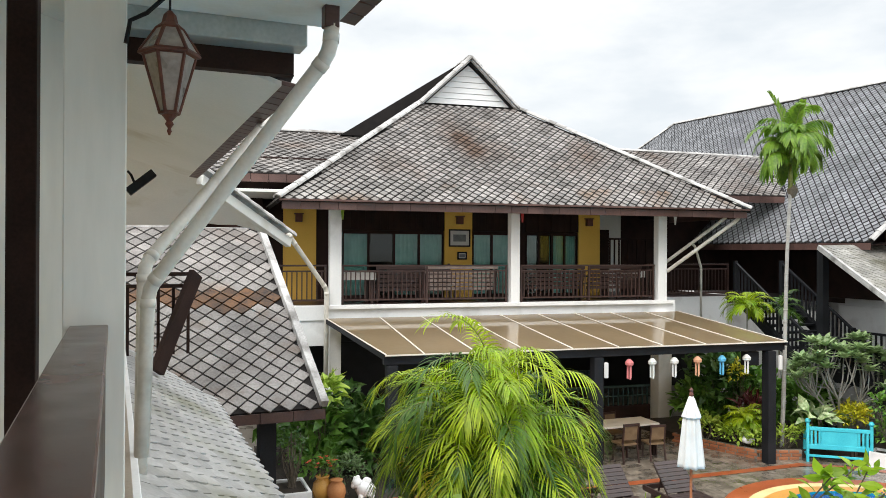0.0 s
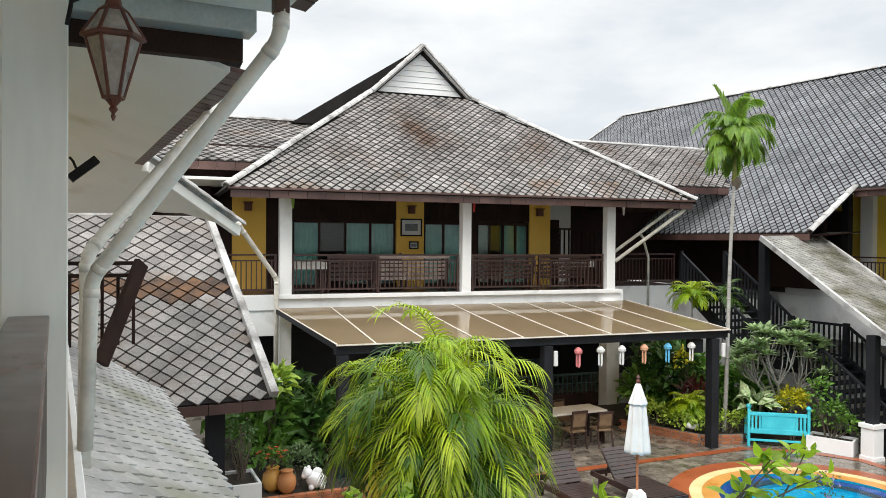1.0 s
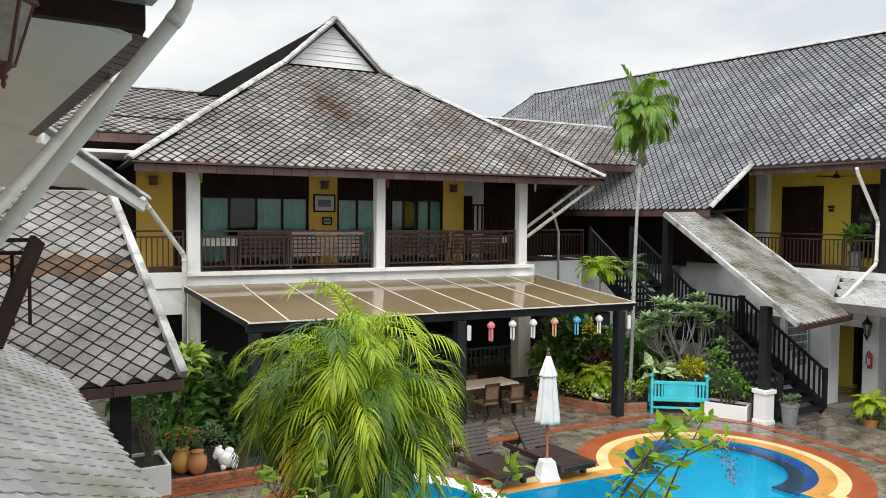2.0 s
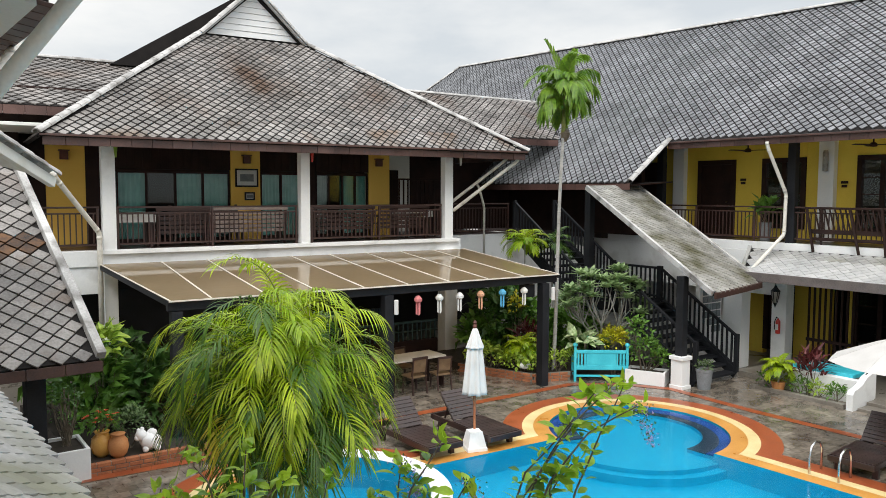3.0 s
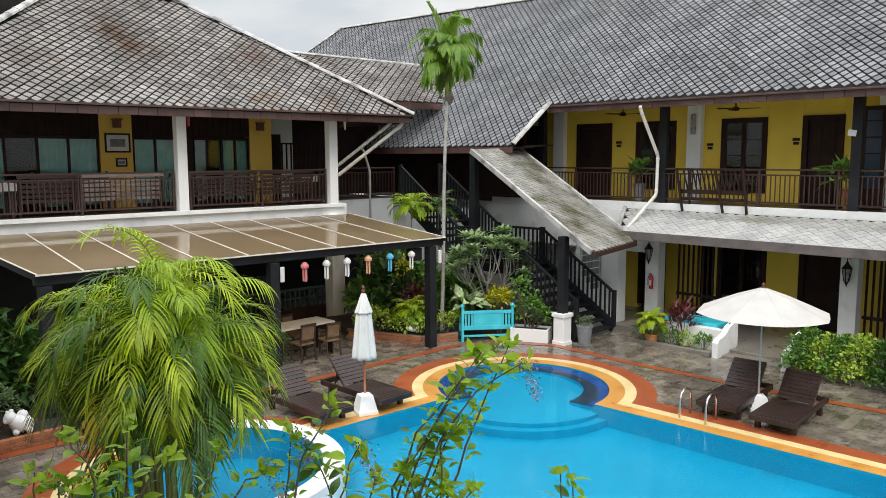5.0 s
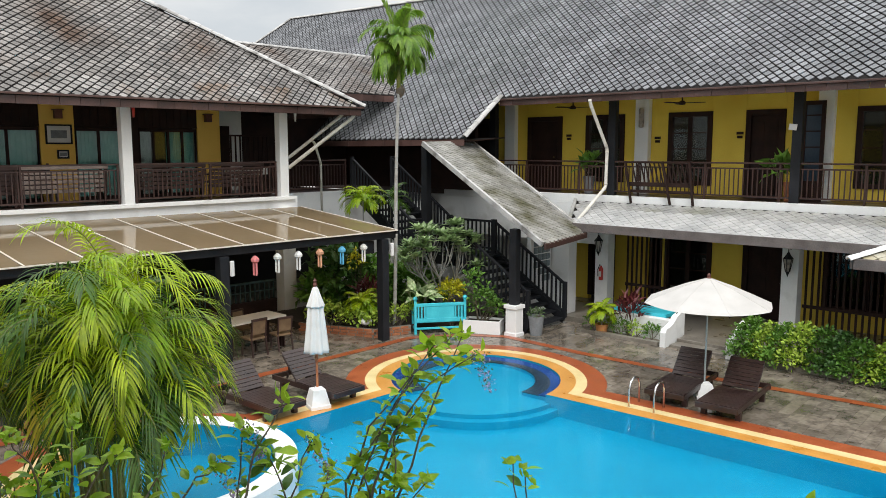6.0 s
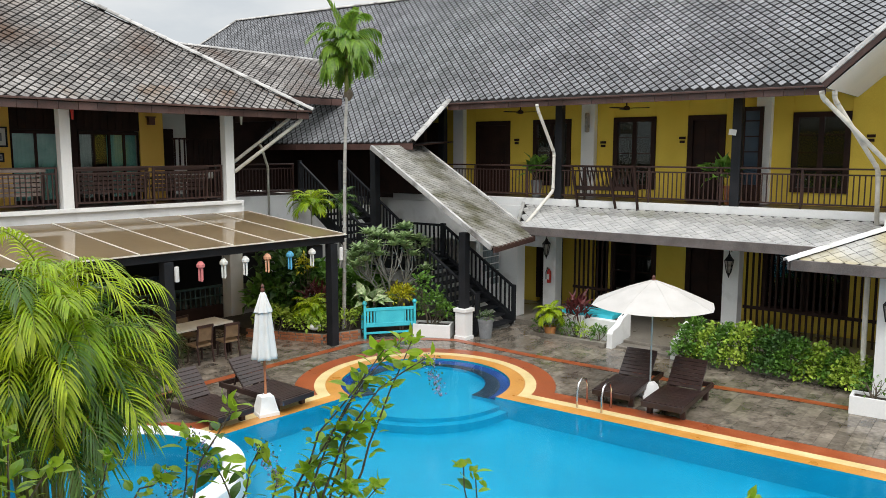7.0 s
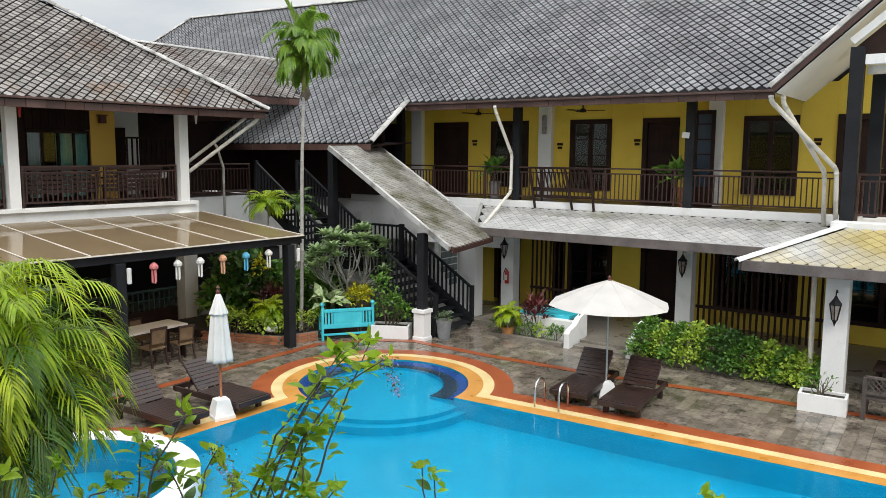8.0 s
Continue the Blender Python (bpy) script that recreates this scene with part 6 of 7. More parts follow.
def brick_edge(name, line, h, label):
    t = thing(name, WORLD, label, "brick border")
    me = Form().box(-0.105, -0.055, 0.0, 0.105, 0.055, 0.064).mesh("brick")
    me.materials.append(BRICK)
    rows = round(h / 0.074)
    for a, b in zip(line, line[1:]):
        a, b = Vector(a), Vector(b)
        n = max(1, round((b - a).length / 0.222))
        yaw = math.degrees(math.atan2(b.y - a.y, b.x - a.x))
        for r in range(rows):
            for k in range(n):
                c = a + (b - a) * ((k + (0.5 if r % 2 else 0.25)) / n)
                put("brick", me, None, t, at=pose(c.x, c.y, r * 0.074 + 0.003, 0, 0, yaw))
        f = Form().beam((*a, h / 2), (*b, h / 2), 0.09, h - 0.02)
        f.make("mortar", JOINT, t)


brick_edge("brick_border", [(1.55, 13.25), (4.2, 13.40)], 0.22, "low orange brick wall round the flower bed")
brick_edge("brick_border", [(10.75, 16.3), (11.62, 14.4), (12.55, 14.15)], 0.23, "low orange brick border round the plants")
bed = Form().slab([(1.6, 13.28, 0.20), (5.6, 13.45, 0.20), (5.6, 17.8, 0.20), (0.9, 17.8, 0.20)], (0, 0, -0.18)).make("flower_bed", SOIL)
tagged(bed, "dark soil of the raised flower bed", "flower bed", kind="structure")
bed = Form().slab([(10.8, 16.4, 0.19), (11.66, 14.44, 0.19), (12.6, 14.2, 0.19), (13.6, 14.1, 0.19), (15.2, 13.6, 0.19), (15.2, 18.2, 0.19), (10.6, 18.0, 0.19)], (0, 0, -0.17)).make("flower_bed", SOIL)
tagged(bed, "dark soil of the planted bed by the stairs", "flower bed", kind="structure")

box = thing("loudspeaker", pose(11.25, CF + 0.18, 2.14), "black loudspeaker hung under the canopy beam", "loudspeaker")
Form().box(-0.16, -0.1, 0, 0.16, 0.1, 0.30).make("cabinet", BLACK, box)
Form().box(-0.05, -0.03, 0.30, 0.05, 0.03, 0.34).make("bracket", BLACK, box)

# the ground floor under the main house: a white column and a low lattice
t = thing("terrace_column", pose(11.56, 18.2, 0), "white plastered column behind the dining terrace", "column")
Form().box(-0.2, -0.2, 0, 0.2, 0.2, 3.0).make("shaft", WHITE, t)
t = thing("lattice_fence", pose(5.5, 18.3, 0), "low dark wall topped with a teal lattice", "fence")
Form().box(0, 0, 0, 5.8, 0.15, 0.50).make("base_wall", DARKWOOD, t)
Form().box(0, 0.03, 0.98, 5.8, 0.11, 1.03).make("top_rail", LATTICE, t)
Form().box(0, 0.05, 0.74, 5.8, 0.09, 0.77).make("mid_rail", LATTICE, t)
bar = Form().box(-0.015, 0.05, 0.50, 0.015, 0.09, 0.98).mesh("lattice_bar")
bar.materials.append(LATTICE)
for k in range(40):
    put("lattice_bar", bar, None, t, at=pose(0.05 + k * 0.146, 0, 0))


def ceiling_fan(m):
    t = thing("ceiling_fan", m, "dark ceiling fan at rest under the verandah roof", "fan", "ceiling fans")
    Form().tube([(0, 0, 0.0), (0, 0, 0.28)], 0.02, 8).make("rod", DARKWOOD, t)
    Form().lathe([(0.0, -0.06), (0.08, -0.05), (0.10, 0.0), (0.05, 0.05), (0.0, 0.06)], 14).make("motor_housing", DARKWOOD, t)
    for k in range(3):
        Form().box(0.09, -0.055, -0.012, 0.60, 0.055, 0.0).make("blade", DARKWOOD, t, at=pose(0, 0, 0, 8, 0, 40 + 120 * k))


for s in (9.05, 12.4):
    ceiling_fan(WING @ pose(19.5, s, 5.78))


# ---------------------------------------------------------------- plants
def leaf_verts(base, d, n, ln, wd, droop=0.25):
    """A pointed leaf from base along d, with face normal n: two bent halves."""
    side = d.cross(n).normalized() * (wd / 2)
    mid = base + d * ln * 0.5 + n * ln * 0.06
    tip = base + d * ln - n * ln * droop
    q1 = base + d * ln * 0.22
    return [base, q1 + side * 0.75, mid + side, tip, mid - side, q1 - side * 0.75, mid - n * wd * 0.12], [(0, 1, 2, 6), (2, 3, 6), (3, 4, 6), (4, 5, 0, 6)]


def oval_leaf(base, d, n, ln, wd, droop=0.25):
    """A smooth pointed oval leaf, folded along its midrib, its tip bent down."""
    side = d.cross(n).normalized() * (wd / 2)
    vs, fs = [], []
    for t, w in ((0.0, 0.12), (0.18, 0.66), (0.40, 1.0), (0.62, 0.88), (0.82, 0.48), (1.0, 0.03)):
        c = base + d * (ln * t) + n * ln * (0.16 * t - (0.16 + droop) * t * t)
        vs += [c + side * w + n * wd * 0.10 * w, c, c - side * w + n * wd * 0.10 * w]
    for i in range(5):
        a = 3 * i
        fs += [(a, a + 3, a + 4, a + 1), (a + 1, a + 4, a + 5, a + 2)]
    return vs, fs


def unit(rnd):
    while True:
        v = Vector((rnd.uniform(-1, 1), rnd.uniform(-1, 1), rnd.uniform(-1, 1)))
        if 0.05 < v.length < 1:
            return v.normalized()


def clump(form, rnd, c, r, count, ln, wd, flat=0.75, up=0.35, droop=0.3):
    """Leaves scattered through an uneven ball, most of them near its skin."""
    c = Vector(c)
    for _ in range(count):
        u = unit(rnd)
        if u.z < -0.45:
            u.z *= -0.6
        k = 0.45 + 0.6 * rnd.random() ** 0.6
        p = c + Vector((u.x * r[0], u.y * r[1], u.z * r[2])) * k
        d = (u * flat + unit(rnd) * 0.8 + Vector((0, 0, up))).normalized()
        n = (Vector((0, 0, 1)) + unit(rnd) * 0.7)
        n = (n - d * n.dot(d)).normalized()
        s = rnd.uniform(0.65, 1.25)
        form.add(*leaf_verts(p, d, n, ln * s, wd * s, droop))


def shrub(name, at, balls, count, ln, wd, material, label, category="shrub", seed=1, twigs=5, group="", flowers=None, up=0.35):
    rnd = random.Random(seed)
    t = thing(name, pose(*at), label, category, group)
    st = Form()
    for c, r in balls:
        for _ in range(twigs):
            u = unit(rnd)
            e = Vector(c) + Vector((u.x * r[0], u.y * r[1], abs(u.z) * r[2] * 0.6))
            b = Vector((c[0] * 0.3 + rnd.gauss(0, 0.03), c[1] * 0.3 + rnd.gauss(0, 0.03), 0))
            st.tube([b, (b + e) / 2 + unit(rnd) * 0.05, e], 0.012, 5, 0.004)
    tagged(st.make("stem", TWIG, t), kind="stuff")
    f = Form()
    total = sum(r[0] * r[1] + r[2] * r[0] for _, r in balls)
    for c, r in balls:
        clump(f, rnd, c, r, int(count * (r[0] * r[1] + r[2] * r[0]) / total), ln, wd, up=up)
    tagged(f.make("foliage", material, t), kind="stuff")
    if flowers:
        g = Form()
        mt, num, fl = flowers
        for c, r in balls:
            for _ in range(num):
                u = unit(rnd)
                p = Vector(c) + Vector((u.x * r[0], u.y * r[1], abs(u.z) * r[2])) * 1.03
                for k in range(5):
                    d = (Vector((math.cos(k * 1.257), math.sin(k * 1.257), 0.5)) + u * 0.5).normalized()
                    n = (Vector((0, 0, 1)) - d * d.z).normalized()
                    g.add(*leaf_verts(p, d, n, fl, fl * 0.6))
        tagged(g.make("blossom", mt, t), kind="stuff")
    return t


def frond(fm, fl, rnd, base, yaw, rise, ln, leaflets, leaf_ln, leaf_wd, sag, vee=0.5, hang=0.5):
    """A feather leaf: an arched midrib in fm, leaflets in fl."""
    base = Vector(base)
    dirh = Vector((math.cos(yaw), math.sin(yaw), 0))
    pts = []
    seg = 14
    p, a = base.copy(), rise
    for i in range(seg + 1):
        pts.append(p.copy())
        p = p + (dirh * math.cos(a) + Vector((0, 0, math.sin(a)))) * (ln / seg)
        a -= sag / seg * (0.5 + 1.2 * i / seg)
    fm.tube(pts, 0.011, 5, 0.003)
    side = Vector((-dirh.y, dirh.x, 0))
    for k in range(leaflets):
        s = 0.16 + 0.84 * k / leaflets
        x = s * seg
        i = min(int(x), seg - 1)
        q = pts[i].lerp(pts[i + 1], x - i)
        tan = (pts[i + 1] - pts[i]).normalized()
        nrm = side.cross(tan).normalized()
        if nrm.z < 0:
            nrm = -nrm
        size = leaf_ln * math.sin(math.pi * (0.12 + 0.80 * s)) ** 0.7 * rnd.uniform(0.85, 1.12)
        for sg in (-1, 1):
            d = (side * sg * (0.9 - 0.35 * s) + tan * (0.35 + 0.75 * s) + nrm * vee * rnd.uniform(0.5, 1.2)).normalized()
            w = d.cross(nrm).normalized() * leaf_wd * 0.5
            vs = []
            for t, k2 in ((0.0, 0.4), (0.3, 1.0), (0.58, 0.95), (0.82, 0.6)):
                c = q + d * size * t - Vector((0, 0, size * hang * 0.72 * t * t))
                vs += [c - w * k2, c + w * k2]
            vs.append(q + d * size - Vector((0, 0, size * hang * 0.76)))
            fl.add(vs, [(0, 1, 3, 2), (2, 3, 5, 4), (4, 5, 7, 6), (6, 7, 8)])


# the golden cane palm beside the pool
rnd = random.Random(17)
palm = thing("cane_palm", pose(2.87, 7.90, 0), "bushy lime-green cane palm with many arching fronds", "palm")
canes, mids, fresh, deep, dry = Form(), Form(), Form(), Form(), Form()
for k in range(30):
    a = 2 * math.pi * k / 30 * 2 + rnd.uniform(-0.2, 0.2)
    tier = k % 3
    r0, r1 = rnd.uniform(0.05, 0.30), rnd.uniform(0.05, 0.34) + (0.22, 0.08, 0.0)[tier]
    top = Vector((math.cos(a) * r1, math.sin(a) * r1, (1.95, 2.32, 2.92)[tier] + rnd.uniform(-0.3, 0.35) - 0.4 * r1))
    foot_p = Vector((math.cos(a) * r0, math.sin(a) * r0, 0))
    canes.tube([foot_p, foot_p.lerp(top, 0.5) + Vector((math.cos(a), math.sin(a), 0)) * 0.04, top], 0.026, 7, 0.017)
    for j in range((3, 7, 8)[tier]):
        yaw = a + rnd.uniform(-2.0, 2.0)
        old = j / 5
        pick = rnd.random()
        # lower tiers mostly get the dark leaf, shade put into their colour
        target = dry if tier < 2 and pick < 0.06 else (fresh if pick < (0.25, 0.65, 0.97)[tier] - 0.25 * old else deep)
        frond(mids, target, rnd, top + Vector((0, 0, -0.04 * j)), yaw, radians(86 - 40 * old + rnd.uniform(-8, 8)), (0.82, 1.06, 1.02)[tier] * rnd.uniform(1.0, 1.42), 26, 0.34, 0.019, radians(124 + 60 * old), vee=rnd.uniform(0.4, 0.8), hang=rnd.uniform(0.7, 1.4))
tagged(canes.make("cane_clump", STEM, palm), kind="stuff")
tagged(mids.make("midrib", STEM, palm), kind="stuff")
tagged(fresh.make("fresh_foliage", FROND, palm), kind="stuff")
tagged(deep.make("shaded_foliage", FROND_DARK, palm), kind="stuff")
tagged(dry.make("yellow_foliage", FROND_DRY, palm), kind="stuff")

# the tall thin palm
rnd = random.Random(11)
tall = thing("tall_palm", pose(12.36, 14.55, 0), "tall slim palm with a pale ringed trunk", "palm")
trunk = Form()
line = [Vector((0.0 + 0.14 * (z / 6.0) ** 1.5 + 0.02 * math.sin(z), -0.1 * z / 6, z)) for z in [6.05 * i / 22 for i in range(23)]]
trunk.tube(line, 0.052, 10, 0.036)
for i in range(1, 22):
    trunk.tube([line[i] - Vector((0, 0, 0.012)), line[i] + Vector((0, 0, 0.012))], 0.057 - 0.019 * i / 22, 10)
trunk.make("trunk", BARK, tall, smooth=True)
top = line[-1]
Form().tube([top - Vector((0, 0, 0.05)), top + Vector((0, 0, 0.55))], 0.06, 10, 0.035).make("crownshaft", STEM, tall, smooth=True)
mids, fl = Form(), Form()
for k in range(26):
    yaw = k * 2.4 + rnd.uniform(-0.4, 0.4)
    old = k / 25
    frond(mids, fl, rnd, top + Vector((0, 0, 1.06 - 0.42 * old)), yaw, radians(88 - 50 * old + rnd.uniform(-8, 8)), rnd.uniform(0.85, 1.35), 24, 0.36, 0.052, radians(105 + 70 * old), vee=rnd.uniform(-0.7, 0.7), hang=rnd.uniform(0.8, 1.5))
for yaw, rise, ln, sag in ((2.9, 86, 1.65, 38), (4.6, 82, 1.35, 30), (0.6, 78, 1.2, 55)):
    frond(mids, fl, rnd, top + Vector((0, 0, 0.65)), yaw, radians(rise), ln, 22, 0.30, 0.055, radians(sag), vee=0.2, hang=0.25)
mids.make("midrib", STEM, tall)
tagged(fl.make("foliage", FROND_TALL, tall), kind="stuff")
Form().lathe([(0.03, -0.2), (0.10, -0.1), (0.12, 0.0), (0.05, 0.1)], 10, tuple(top + Vector((0.05, 0, -0.02)))).make("fruit_stalk", TWIG, tall)


def small_palm(at, h, n, ln, label, mt, seed, stem=0.03):
    rnd = random.Random(seed)
    t = thing("small_palm", pose(*at), label, "palm", "small palms")
    Form().tube([(0, 0, 0), (0.02, 0.01, h * 0.5), (0, 0, h)], stem, 8, stem * 0.6).make("trunk", BARK, t)
    mids, fl = Form(), Form()
    for k in range(n):
        old = k / n
        frond(mids, fl, rnd, (0, 0, h), k * 2.4, radians(78 - 60 * old), ln * rnd.uniform(0.8, 1.1), 18, ln * 0.34, 0.03, radians(90 + 40 * old), vee=0.3, hang=0.7)
    mids.make("midrib", STEM, t)
    tagged(fl.make("foliage", mt, t), kind="stuff")


small_palm((13.35, 17.0, 0.19), 2.95, 18, 0.78, "young bright green palm beside the verandah", FROND, 21)
small_palm((14.35, 17.0, 0.19), 2.85, 11, 0.85, "young dark green palm behind the canopy", FROND_DARK, 22)
small_palm((15.9, 10.75, 0.22), 0.32, 18, 0.50, "feathery green palm in a clay pot", FROND, 23, 0.02)
small_palm((11.75, 15.05, 0.19), 0.5, 22, 0.62, "light green fern among the bed plants", FROND, 24, 0.03)

# frangipani by the stairs
rnd = random.Random(31)
tree = thing("frangipani_tree", pose(13.75, 14.3, 0.19), "frangipani tree with bare forked limbs and leaf rosettes", "tree")
limbs, fol, fw = Form(), Form(), Form()


def rosette(q, d):
    for k in range(17):
        a = k * 2.4 + rnd.uniform(-0.25, 0.25)
        e = (Vector((math.cos(a), math.sin(a), -0.15 + 0.06 * k)) + d * 0.25).normalized()
        n = (Vector((0, 0, 1)) - e * e.z).normalized()
        fol.add(*oval_leaf(q, e, n, rnd.uniform(0.22, 0.36), rnd.uniform(0.09, 0.125), 0.10))
    if rnd.random() < 0.12:
        for k in range(5):
            e = Vector((math.cos(k * 1.257), math.sin(k * 1.257), 0.6)).normalized()
            fw.add(*leaf_verts(q + Vector((0, 0, 0.1)), e, (Vector((0, 0, 1)) - e * e.z).normalized(), 0.07, 0.05))


limbs.tube([(0, 0, 0), (0.03, 0, 0.3), (-0.02, 0.02, 0.62)], 0.06, 9, 0.045)
for k in range(8):
    a = k * 2 * math.pi / 8 + rnd.uniform(-0.25, 0.25)
    reach = rnd.uniform(0.45, 0.8)
    elbow = Vector((math.cos(a) * reach, math.sin(a) * reach * 0.7, rnd.uniform(0.95, 1.25)))
    limbs.tube([(-0.02, 0.02, 0.60), elbow * 0.55 + Vector((0, 0, 0.22)), elbow], 0.032, 7, 0.022)
    for j in range(8):
        b = a + rnd.uniform(-0.8, 0.8)
        out = rnd.uniform(0.1, 1.0)
        tip = Vector((math.cos(b) * (0.25 + 1.05 * out), math.sin(b) * (0.2 + 0.7 * out), 2.40 - 0.85 * out ** 2 + rnd.uniform(-0.3, 0.12)))
        mid = elbow.lerp(tip, 0.5) + Vector((math.cos(b), math.sin(b), -0.4)) * 0.10
        limbs.tube([elbow, mid, tip], 0.018, 6, 0.012)
        rosette(tip, (tip - mid).normalized())
limbs.make("limb", LIMB, tree)
tagged(fol.make("foliage", LEAF_FRANG, tree), kind="stuff")
tagged(fw.make("blossom", PETAL_W, tree), kind="stuff")

# bed by the stairs
shrub("croton", (11.2, 15.65, 0.19), [((0, 0, 0.3), (0.35, 0.35, 0.3)), ((0.3, -0.5, 0.25), (0.35, 0.35, 0.28)), ((-0.1, 0.4, 0.3), (0.3, 0.35, 0.3))], 420, 0.12, 0.07, LEAF_LIME, "variegated lime and cream shrub behind the brick border", seed=41)
shrub("croton", (11.55, 14.95, 0.19), [((0, 0, 0.28), (0.3, 0.3, 0.26)), ((0.28, -0.38, 0.22), (0.28, 0.28, 0.22))], 330, 0.11, 0.07, LEAF_LIME, "lime and cream shrub along the brick border", seed=47)
shrub("croton", (12.35, 14.45, 0.19), [((0, 0, 0.25), (0.3, 0.2, 0.25)), ((0.4, -0.1, 0.3), (0.25, 0.2, 0.28))], 260, 0.13, 0.05, LEAF_LIME, "light green tufted plant behind the canopy post", seed=48)
shrub("croton", (11.95, 14.75, 0.19), [((0, 0, 0.25), (0.3, 0.3, 0.28))], 150, 0.13, 0.06, LEAF_MID, "low green shrub behind the brick border", seed=42)
shrub("cordyline", (12.3, 15.5, 0.19), [((0, 0, 0.6), (0.3, 0.3, 0.42))], 90, 0.3, 0.06, LEAF_RED, "maroon strap-leaved shrub behind the canopy post", seed=43, up=0.8)
shrub("dieffenbachia", (12.98, 14.25, 0.19), [((0, 0, 0.72), (0.34, 0.30, 0.18))], 30, 0.42, 0.19, LEAF_PALE, "pale striped large-leaved plant behind the turquoise bench", seed=44)
shrub("yellow_croton", (13.80, 13.95, 0.0), [((0, 0, 0.93), (0.34, 0.34, 0.30))], 460, 0.12, 0.05, LEAF_YEL, "yellow-leaved croton bush behind the turquoise bench", seed=45)
shrub("green_shrub", (13.95, 13.0, 0.29), [((0, 0, 0.5), (0.36, 0.36, 0.5)), ((-0.15, 0.2, 1.0), (0.25, 0.25, 0.4)), ((0.2, -0.25, 0.3), (0.25, 0.25, 0.3))], 460, 0.12, 0.06, LEAF_MID, "green shrub filling the white planter box", seed=46)
for k, (x, y, z, r) in enumerate(((11.75, 16.9, 0.55, 0.5), (12.3, 16.5, 1.0, 0.7), (13.1, 16.2, 0.8, 0.7), (12.6, 17.4, 1.25, 0.65), (14.0, 15.6, 0.7, 0.7))):
    shrub("leafy_shrub", (x, y, 0.19), [((0, 0, z), (r, r * 0.8, z * 0.9)), ((0.2, -0.3, z * 0.5), (r * 0.8, r * 0.6, z * 0.5))], 330, 0.34, 0.15, LEAF if k % 2 else LEAF_MID, "dense dark green large-leaved shrub", group="dark shrubs", seed=50 + k)
shrub("yellow_croton", (12.25, 15.9, 0.19), [((0, 0, 1.45), (0.2, 0.2, 0.32))], 120, 0.13, 0.05, LEAF_YEL, "tall yellow-green croton among dark shrubs", seed=56)
shrub("pot_plant", (14.62, 11.80, 0.44), [((0, 0, 0.12), (0.17, 0.17, 0.14))], 110, 0.09, 0.03, LEAF_GREY, "tufted grey-green plant in the grey pot", "pot plant", seed=57)
# hedge and small plants along the wing
for k in range(11):
    s = 6.0 - 0.36 * k
    tall_k = (0.46, 0.40, 0.44, 0.48, 0.44, 0.42, 0.38, 0.34, 0.30, 0.30, 0.26)[k]
    r = 0.40 + 0.06 * math.sin(k * 2.2)
    at = WING @ Vector((16.55 + 0.1 * math.sin(k * 1.9), s, 0.0))
    shrub("hedge_bush", (at.x, at.y, 0), [((0, 0, tall_k), (r * 0.85, r * 0.8, tall_k)), ((-0.22, 0.06, tall_k * 0.5), (0.25, 0.3, tall_k * 0.55)), ((0.1, -0.1, tall_k * 1.7), (0.2, 0.2, 0.2))], 760, 0.088, 0.062, (LEAF_MID, LEAF_LIME, LEAF_MID, LEAF_LIME, LEAF_MID, LEAF)[k % 6], "leafy green bush in the hedge along the verandah", "hedge", group="hedge bushes", seed=60 + k)
for k in range(5):
    at = WING @ Vector((16.75, 10.0 - 0.42 * k, 0.05))
    shrub("low_plant", (at.x, at.y, 0.02), [((0, 0, 0.2), (0.22, 0.2, 0.22))], 80, 0.11, 0.05, LEAF_LIME if k % 2 else LEAF_MID, "small green plant below the white planter wall", "plant", group="border plants", seed=70 + k)
shrub("cordyline", (16.25, 10.2, 0.0), [((0, 0, 0.55), (0.28, 0.28, 0.4))], 70, 0.4, 0.07, LEAF_RED, "dark red strap-leaved plant beside the clay pot", seed=76, up=0.8)
shrub("twiggy_plant", (14.85, 3.15, 0.29), [((0, 0.1, 0.2), (0.2, 0.3, 0.3))], 60, 0.09, 0.05, LEAF_MID, "sparse green plant in the white planter box", "pot plant", seed=77, twigs=12)
at = WING @ Vector((16.5, 0.95, 0.63))
shrub("spiky_plant", tuple(at), [((0, 0, 0.16), (0.10, 0.10, 0.10))], 70, 0.36, 0.03, LEAF_GREY, "spiky grey-green plant on the porch table", "pot plant", seed=79, up=0.5)
for s, h in ((11.75, 0.5), (6.45, 0.52)):
    at = WING @ Vector((19.4, s, FLOOR + h * 0.9))
    shrub("pot_plant", tuple(at), [((0, 0, 0.30), (0.24, 0.24, 0.26))], 30, 0.38, 0.17, LEAF_MID, "broad-leaved green plant in a tall verandah pot", "pot plant", group="verandah pot plants", seed=int(80 + s), up=0.7)
# bed by the pavilion
for k, (x, y, z, r) in enumerate(((1.9, 15.2, 0.85, 0.6), (2.9, 15.4, 0.7, 0.7), (3.9, 15.3, 0.65, 0.7), (1.6, 16.6, 0.9, 0.7), (2.6, 16.9, 0.75, 0.8), (4.6, 14.6, 0.6, 0.6))):
    shrub("leafy_shrub", (x, y, 0.19), [((0, 0, z), (r, r * 0.8, z * 0.95)), ((0.1, -0.4, z * 0.45), (r * 0.8, r * 0.5, z * 0.5))], 300, 0.34, 0.16, LEAF if k % 3 else LEAF_MID, "dense dark green large-leaved shrub", group="dark shrubs", seed=90 + k)
